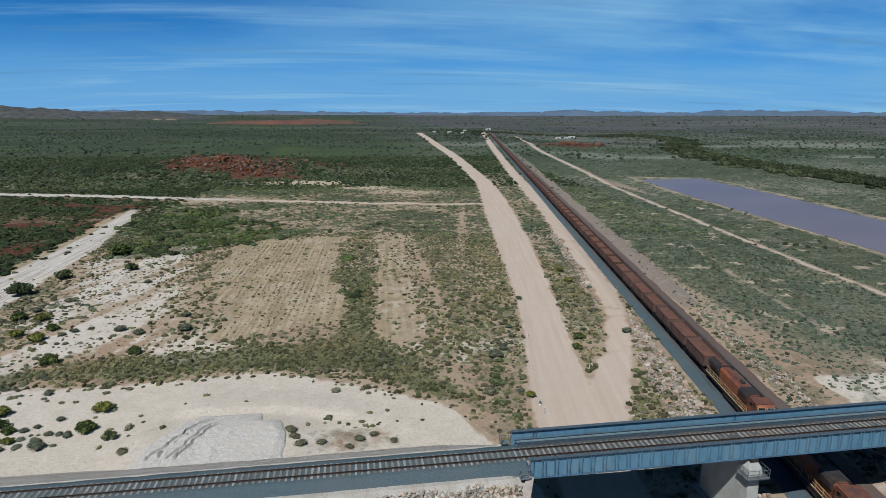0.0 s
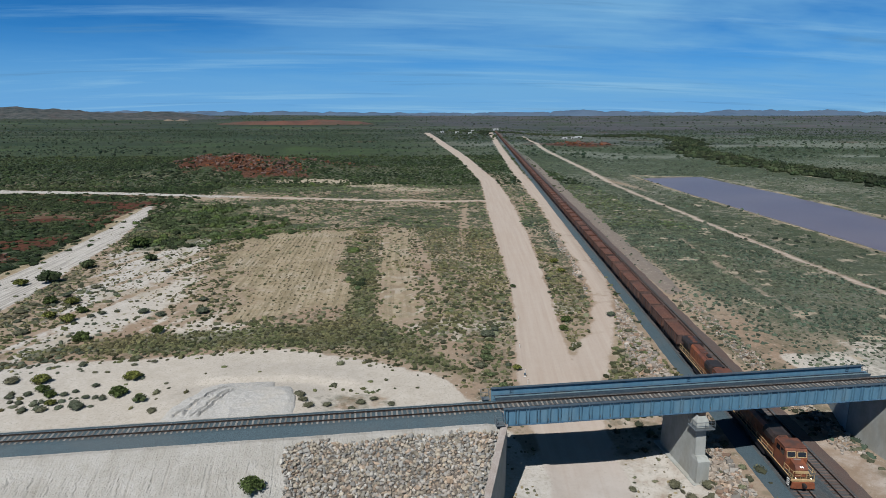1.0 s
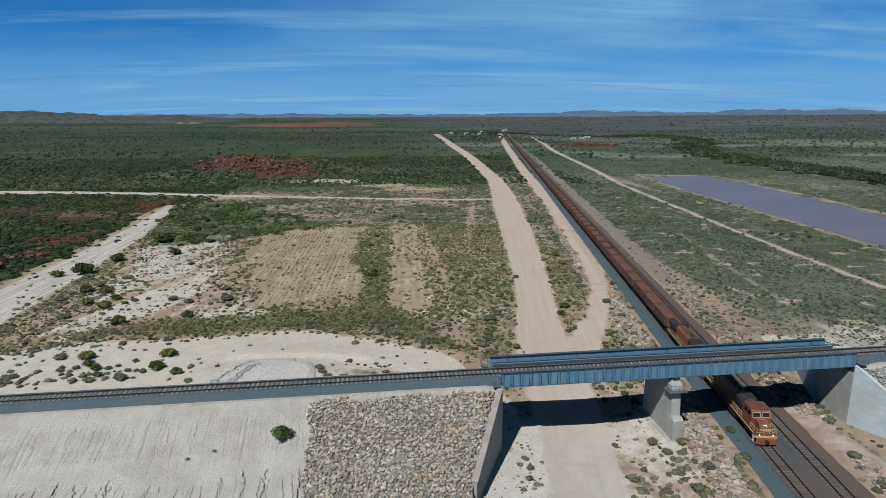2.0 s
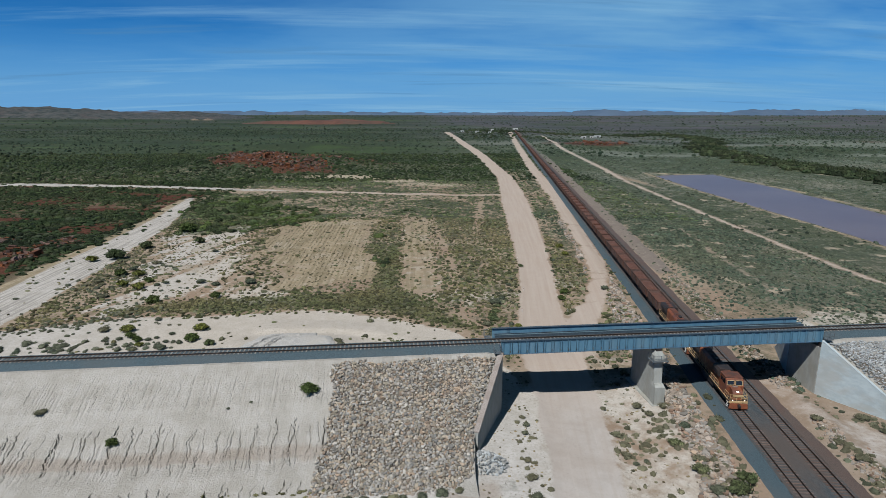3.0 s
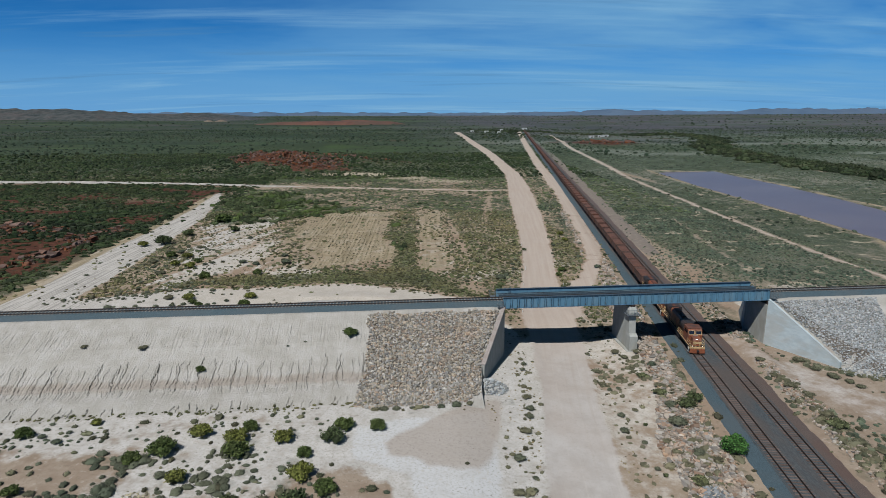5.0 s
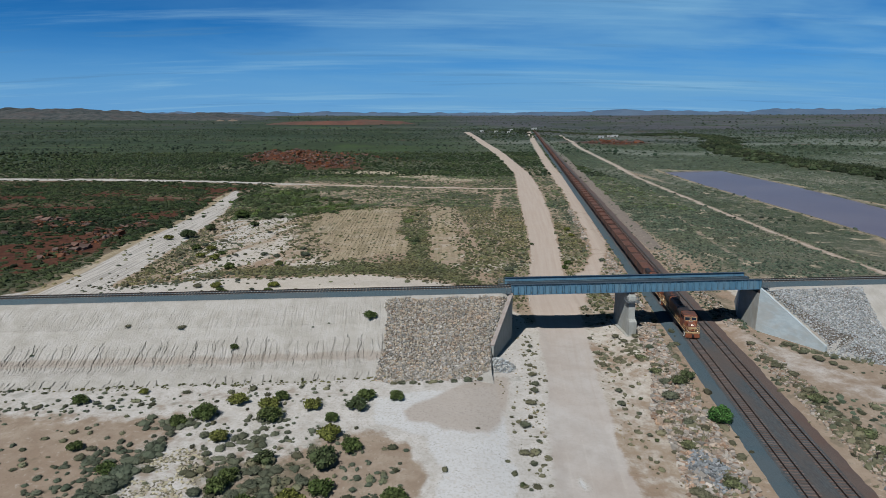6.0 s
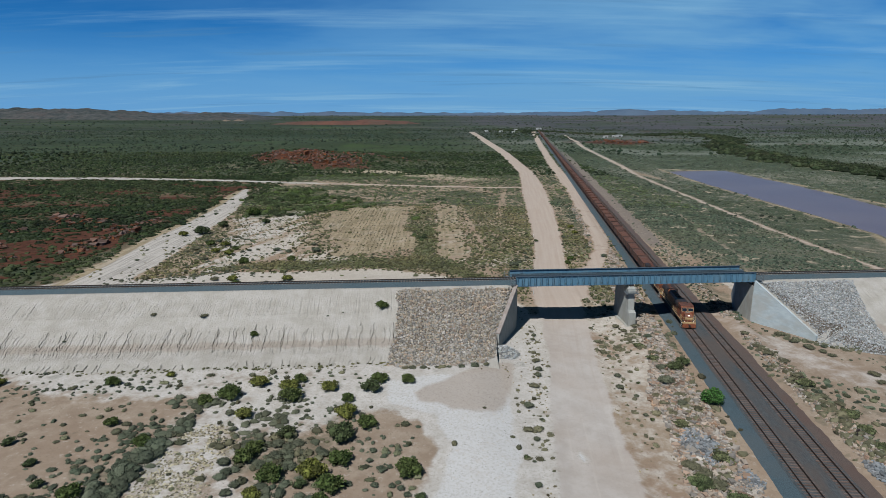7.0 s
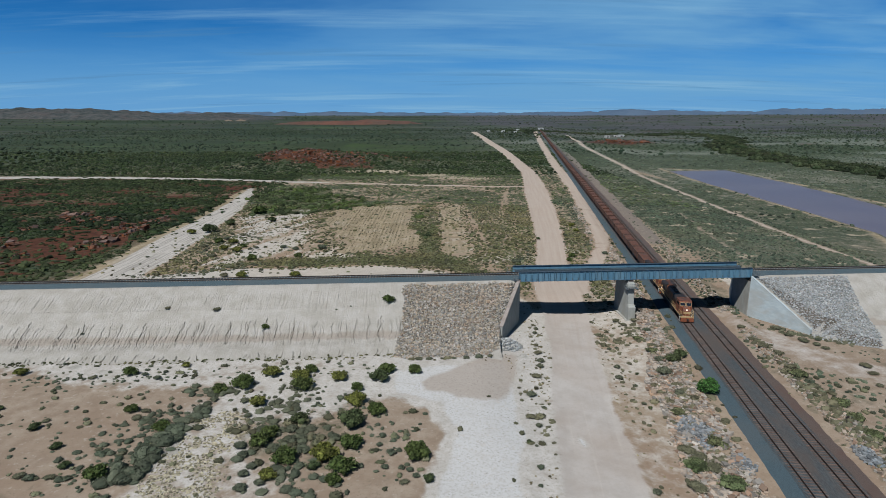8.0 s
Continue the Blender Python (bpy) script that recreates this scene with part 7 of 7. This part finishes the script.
grow("grey", (-44.6, -63.4, 1), (-44.1, -66.4, 1.12), (-44, -61.6, 0.94), (-46, -58.9, 1.05), (-47, -56.8, 1.15), (-41.8, -65.3, 0.9), (-40.4, -55.4, 1.47), (-38.5, -54.8, 1.06), (-40.7, -52.3, 1.26), (-37.5, -58, 0.95), (-29.4, -61.8, 0.76), (-26, -62.1, 0.68), (-23.7, -62.2, 0.6), (-22.5, -62.8, 0.67), (-27, -54.1, 0.73), (-27.2, -56.6, 0.71), (-21.7, -64.1, 0.73), (-37.5, -61.5, 0.84), (-50.8, -42.9, 1.03), (-48.7, -47.8, 0.8), (-45.1, -48.6, 0.79), (-43, -44.2, 1.09), (-33.9, -54.8, 1.22))
grow("low", (-23.2, -65.5, 0.87))
grow("dark", (-19.9, -64.9, 0.87))
grow("grey", (-59.3, -63.5, 1.79), (-59.7, -64.9, 1.77), (-57.9, -62.8, 1.06), (-58.7, -58.5, 1.44), (-60.2, -57.8, 1.2), (-58.6, -54.9, 1.3), (-72.1, -64.3, 0.95))
grow("green", (-63.5, -64, 1.57), (-60.4, -51.8, 1.34), (-67.8, -46.1, 1.25))
grow("grey", (-57, -55, 1.29), (-56.8, -53.6, 0.87), (-58.3, -50.8, 0.9), (-61.6, -46.1, 0.75), (-60.5, -47, 0.65), (-62.7, -47.8, 0.65), (-65.4, -57.8, 0.61), (-68.2, -56.4, 0.54), (-67.2, -64.2, 0.76))
grow("low", (-57.2, -49.2, 1.09), (-65.8, -48.5, 1.13), (-65.6, -46.2, 0.86), (-63, -58.6, 0.78), (-66.8, -57.4, 0.71), (-73.7, -63.6, 0.96), (-69.6, -64, 0.85))
grow("low", (-71.3, -64.1, 0.6), (-79.5, -49.1, 0.79), (-78.3, -50.4, 0.59), (-73.2, -49.7, 0.48), (-81, -33.8, 0.88), (-73.3, -50.9, 0.57), (-68.5, -50.3, 0.47), (-82.5, -26.1, 0.58))
grow("dark", (-69, -61.6, 0.87), (-73.2, -56.7, 0.82), (-79.7, -51.4, 0.88), (-89.5, -45.4, 0.75))
grow("grey", (-56.6, -43.7, 0.94), (-58.3, -42.8, 0.57), (-56.1, -42.4, 0.95), (-68.9, -31.4, 0.64), (-69.2, -34.1, 0.95), (-72.3, -32.5, 0.75), (-98.5, -25.6, 0.62), (-89.7, -27.7, 0.59))
grow("green", (-75.1, -32.2, 1.42))
grow("olive", (-95.2, -31.9, 1.18), (-66.2, -28.9, 0.86))
grow("low", (3.3, -5, 0.85), (1.7, -21.1, 1.08), (17.6, -2.2, 0.89), (16.7, -15.4, 1.16), (19.6, -13.9, 0.71))
grow("grey", (3.6, -7.2, 0.84), (2.9, -9.8, 0.82), (1.6, -25.1, 0.95), (1.1, -27.8, 0.93), (-2.6, -39.6, 1.12), (-1.2, -44, 0.54), (-1.8, -46.8, 0.57), (-3, -50, 0.72), (-4.4, -56.2, 0.36), (-4.8, -61.9, 0.76), (-5.6, -66.1, 0.44), (17.3, -17.7, 0.8), (19, -17.1, 0.69), (16.2, -26.9, 0.91), (15.1, -31.9, 0.93))
grow("olive", (1.9, -16.9, 1), (-0.5, -32.2, 1.19), (-3.9, -47.3, 1.13), (17.1, -10.5, 1.08))
grow("dark", (-5.4, -55.4, 0.49))
grow("low", (19.2, -25.1, 0.76), (24.2, -5.2, 1.26), (24.1, -9.7, 0.73), (25.9, -18.5, 1.62), (20.5, -34.8, 1.02), (20.7, -38, 1.2), (20.9, -41.4, 1.07), (27.4, -3.4, 1.66), (17.2, -56.6, 1.71), (18.3, -58.7, 1.52), (19.1, -61.4, 1.66), (14.7, -65.9, 1.72))
grow("dark", (19.1, -29.9, 0.42), (16.8, -43.4, 0.38), (27.5, -26.1, 1.55), (29.7, -23.9, 1.36), (16.3, -61.6, 1.07))
grow("grey", (17, -35.1, 0.61), (16.2, -41.9, 0.62), (25, -25.6, 1.43), (23.9, -31, 1.91), (23.3, -39.1, 1.3), (27.9, -9.6, 1.36), (15.8, -58.3, 0.5), (9.2, -66.9, 0.91))
grow("olive", (23.2, -2.2, 1.41))
grow("bright", (28.2, -39.4, 1.9))
grow("low", (49.3, -9.5, 1.31), (48.1, -16.1, 1.26), (48, -20.6, 1.47), (48.9, -24.1, 1.33), (57.3, -8.9, 1.62), (57.8, -13.1, 1.32), (58.9, -16.3, 1.69), (60.5, -18.6, 1.3), (61.1, -20.5, 1.03), (47.4, -31.3, 1.38), (47.1, -38.7, 1.21), (46.1, -41.8, 1.18), (48.9, -40.5, 1.1), (63, -29.3, 1.48), (61.9, -32.9, 1.21), (59.6, -37.6, 0.93), (73, -18, 1.63))
grow("mat", (47.3, -34, 2.0), (48.2, -44.2, 2.0), (47.1, -49.1, 2.1), (46.1, -54.4, 2.2), (21, -45, 1.8), (22.5, -55, 2.0), (17, -60.5, 2.2), (20, -65, 2.4), (24.5, -14, 1.8), (25.2, -21, 1.8))
grow("grey", (68.3, -16.9, 1.35), (62.3, -15.9, 0.93))
grow("green", (-79.6, 55.9, 2.1), (-74.2, 31.4, 1.25), (-71.9, 29.4, 1.15), (-60.5, 28.8, 1.6))
grow("olive", (-76.3, 35.2, 1.75), (-60.5, 35, 1.7), (-70.2, 26.3, .95))
grow("dark", (-55.9, 26.2, 1.29))
grow("grey", (-65.2, 24.4, 1.52), (-69.7, 29.6, 0.96), (-75.9, 30.2, 0.99), (-78.3, 29, 0.99), (-75.8, 27.3, 0.75), (-65.6, 28.2, 0.94), (-64, 28.2, 0.72), (-62.5, 27.5, 0.92), (-68.4, 30.7, 0.86), (-72.6, 42, 1.05), (-66, 32.6, 0.97))
grow("low", (-70.4, 24.1, 1.34), (-73.5, 23.6, 0.73), (-59.8, 42.8, 0.9), (-63, 41.6, 0.9), (-68.8, 38.6, 0.68), (-81.6, 35.6, 2.08))
grow("dark", (-111.1, 103.4, 3.36), (-107.8, 118.8, 2.62), (-92.5, 127.2, 2.26))
grow("olive", (-117.4, 100.3, 2.31), (-94.4, 81.5, 1.85), (-94.3, 71.2, 1.76), (-88.5, 68.5, 1.99))
grow("low", (-105.2, 95.7, 1.35), (-102.8, 80.9, 1.57), (-102.8, 75.2, 1.99), (-100.3, 72.4, 1.35), (-104.2, 72, 1.36), (-94.5, 60.8, 2.36), (-94.9, 96, 2.15))
grow("green", (-99.7, 82.1, 2.19), (-88.4, 74.5, 1.47), (-65.1, 59.2, 1.65), (-103.8, 147.4, 4.15))
grow("grey", (-98.9, 87.8, 1.77), (-84.8, 71, 1.28), (-83.1, 72.8, 1.43), (-73.3, 72.8, 1.82), (-68.6, 70.4, 1.91), (-59.2, 71.7, 2.69), (-62, 81.1, 1.72), (-81.7, 111.5, 1.55))
grow("low", (-29.3, 23.7, 1.5), (-27.3, 20, 1.4), (-28.5, 21.8, 1.2), (-51.9, 20.6, 1.3), (-24.1, 28.7, .9), (-24.5, 21, 1.0), (-19, 22, 1.3), (-17, 23, 1.1), (-20.5, 20, 1.0), (-14, 21, 1.0))
grow("green", (24.8, 54.4, 1.32), (27, 59.7, 1.62))
grow("dark", (29.7, 64.7, 0.65), (45.9, 77.6, 0.86), (20.2, 88.2, 1.02))
grow("mat", (4.7, 39.2, 2.0), (6.3, 44.8, 1.8), (3.6, 35.5, 1.5), (5.0, 42, 1.6), (7.2, 49, 1.6), (4.4, 31.5, 1.3), (6.0, 27.5, 1.2))
grow("grey", (28.5, 77.1, 0.69), (29.1, 82.1, 0.86), (30.6, 87.6, 0.74), (32.4, 95.6, 1.24), (38.4, 61, 1.67), (14.8, 73.3, 1.2), (13, 67.7, 1.28), (12.6, 62.1, 1.23), (8.6, 36, 1.02), (6.9, 51.1, 2.27), (9.3, 55.2, 1.29), (36.7, 76.7, 1.55), (41.9, 94.8, 1.25))
grow("olive", (38.4, 103.3, 1.62), (39.6, 114.9, 1.55), (9.8, 33.7, 0.91))
grow("low", (37.6, 55.2, 0.99), (38, 49.9, 1.56), (10.3, 41.4, 1.28), (2.9, 35.2, 1.81), (37.5, 81.4, 1.3))


def on_slope(kind, x, v, size):
    off, z = slope_surface(np.array([x]), np.array([v]), -1)
    p = UP @ Vector((x, -float(off[0]), float(z[0])))
    put(kind, p.x, p.y, size, p.z - .05)


for kind, px, v, size in (("green", -29.9, .24, 1.65), ("green", -55.3, .52, 1.1), ("low", -66.5, .30, 1.2), ("low", -77, .27, 1.0), ("grey", -41, .33, .5), ("grey", -38, .30, .4), ("grey", -92, .55, .6),
                          ("grey", -23.5, 1.0, 1.2), ("grey", -21.5, 1.0, 1.1), ("low", -25, 1.0, 1.3), ("grey", -19, 1.0, .9), ("grey", -16.6, 1.0, .9), ("grey", -14.3, 1.0, 1.1), ("grey", -11.8, .99, 1.3), ("low", -9.5, .97, 1.0)):
    on_slope(kind, px, v, size)
plant_plain()


# ---- gravel heap with wheel ruts behind the fill ----
def gravel_heap():
    xs, ys = np.arange(-52, -28, .16), np.arange(8, 33, .16)
    gx, gy = np.meshgrid(xs, ys)
    x, y = gx.ravel(), gy.ravel()
    jx = x + .8 * (vnoise(x, y, 2.2, 364) - .5)
    heap = inside(jx, y, [(-40.4, 12), (-40.2, 17), (-39.8, 20.8), (-38.1, 25.2), (-35.7, 27.4), (-31.9, 27.4), (-30.4, 23), (-29.6, 12)], 1.1)
    apron = inside(jx, y, [(-50.5, 12), (-49.3, 16.5), (-48.3, 21), (-46.8, 24.5), (-46.3, 28.5), (-43.9, 30.6), (-35.2, 30.8), (-34.4, 28), (-37, 26), (-39, 20), (-39.5, 12)], .9)
    h = .38 * sstep(.1, .95, heap) + .18 * sstep(.1, .9, apron) + .16 * (fbm(x, y, .6, 3, 361) - .5)
    tracks = (((18.4, -47.6), (21.4, -45.8), (25.8, -44.0), (28.1, -43.0), (30.6, -41.6)), ((20.0, -46.1), (23.5, -44.9), (27.0, -43.5), (30.4, -39.4)),
              ((18.1, -43.9), (21.1, -42.6), (24.7, -41.7), (27.0, -40.2), (28.4, -37.2), (30.8, -34.2)), ((17.6, -45.2), (21.1, -43.4), (24.7, -42.5), (27.6, -41.0), (29.2, -37.8), (30.9, -35.4)))
    for pts in tracks:
        c = np.interp(y, [p[0] for p in pts], [p[1] for p in pts]) + .5 * (vnoise(x * 0, y, 1.6, 362) - .5)
        h = h - .55 * np.exp(-((x - c) / .22) ** 2) * sstep(17, 19, y) * sstep(31.5, 29, y) * (.4 + 1.1 * vnoise(x, y, .7, 363))
        h = h + .16 * np.exp(-((np.abs(x - c) - .5) / .2) ** 2) * sstep(17, 19, y) * sstep(31.5, 29, y) * vnoise(x, y, .6, 365)
    foot = sstep(.05, .4, np.maximum(heap, apron))
    z = height(x, y) - .35 + (.45 + np.maximum(h, -.1)) * foot
    i = np.arange(gx.size).reshape(gx.shape)
    q = np.stack([i[:-1, :-1], i[:-1, 1:], i[1:, 1:], i[1:, :-1]], -1).reshape(-1, 4)
    tagged(new("gravel_heap", bulk_mesh("gravel_heap", np.stack([x, y, z], 1), q, M["gravel"])), "pale grey gravel heap cut by wheel ruts", "gravel", kind="structure")


gravel_heap()


# ---- small roadside things ----
def guide_post(x, y, h, label):
    t = thing("guide_post", pose(x, y, float(height(x, y)), 0, 0, random.uniform(-20, 20)), label, "guide post", "guide posts along the road")
    part("post", Shape().box(-.06, .06, -.025, .025, -.2, h, c=.01), M["white"], t)
    part("marker", Shape().box(-.05, .05, -.035, -.025, h - .28, h - .12), M["orange"], t, "small orange marker")


for px, py, h in ((10.5, 28, 1.1), (12.6, 44.5, 1.1), (23.8, 44.1, 1.3), (16.2, 62, 1.1), (8.2, 21, 1.0), (20.5, 95, 1.1)):
    guide_post(px, py, h, "slim white roadside guide post")


def marker_stake(x, y):
    t = thing("marker_stake", pose(x, y, float(height(x, y)), 4, 0, 15), "white roadside marker stake with a dark blue band", "marker stake")
    part("stake", Shape().box(-.07, .07, -.04, .04, -.2, 1.5, c=.015), M["white"], t)
    part("band", Shape().box(-.16, .16, -.07, .07, .35, .75, c=.02), M["blue_dark"], t, "dark blue band")
    part("foot", Shape().box(-.2, .2, -.12, .12, -.1, .12, c=.04), M["white"], t)


marker_stake(10.6, 30.9)


def track_sign(x, y):
    t = thing("track_sign", pose(x, y, float(height(x, y)), 0, 0, 10), "dark post sign beside the track", "sign")
    part("post", Shape().tube([(0, 0, -.2), (0, 0, 1.5)], .05, 6), M["dark_metal"], t)
    part("board", Shape().box(-.35, .35, -.05, -.02, 1.15, 1.5), M["dark_metal"], t)


track_sign(43.6, -52)


def shed(x, y, w, d, h, turn):
    t = thing("shed", pose(x, y, float(height(x, y)), 0, 0, turn), "small pale metal shed far off on the plain", "shed", "sheds on the plain")
    part("wall", Shape().box(-w / 2, w / 2, -d / 2, d / 2, -.5, h), M["shed"], t)
    part("roof", Shape().prism([(-d / 2 - .3, h), (0, h + d * .16), (d / 2 + .3, h)], "x", -w / 2 - .3, w / 2 + .3), M["shed_roof"], t)
    part("door", Shape().box(-w * .15, w * .15, -d / 2 - .06, -d / 2, -.5, h * .75), M["dark_metal"], t)


for px, py, w, d, h, r in ((350, 1150, 10, 6, 3, 10), (372, 1165, 7, 5, 3, -15), (392, 1190, 14, 7, 3.2, 5), (153, 1400, 9, 6, 3.2, 20), (178, 1350, 7, 5, 3, 0), (285, 1600, 14, 8, 4, 8), (205, 1500, 8, 6, 4, -8), (120, 1450, 8, 6, 3.2, 30)):
    shed(px, py, w, d, h, r)
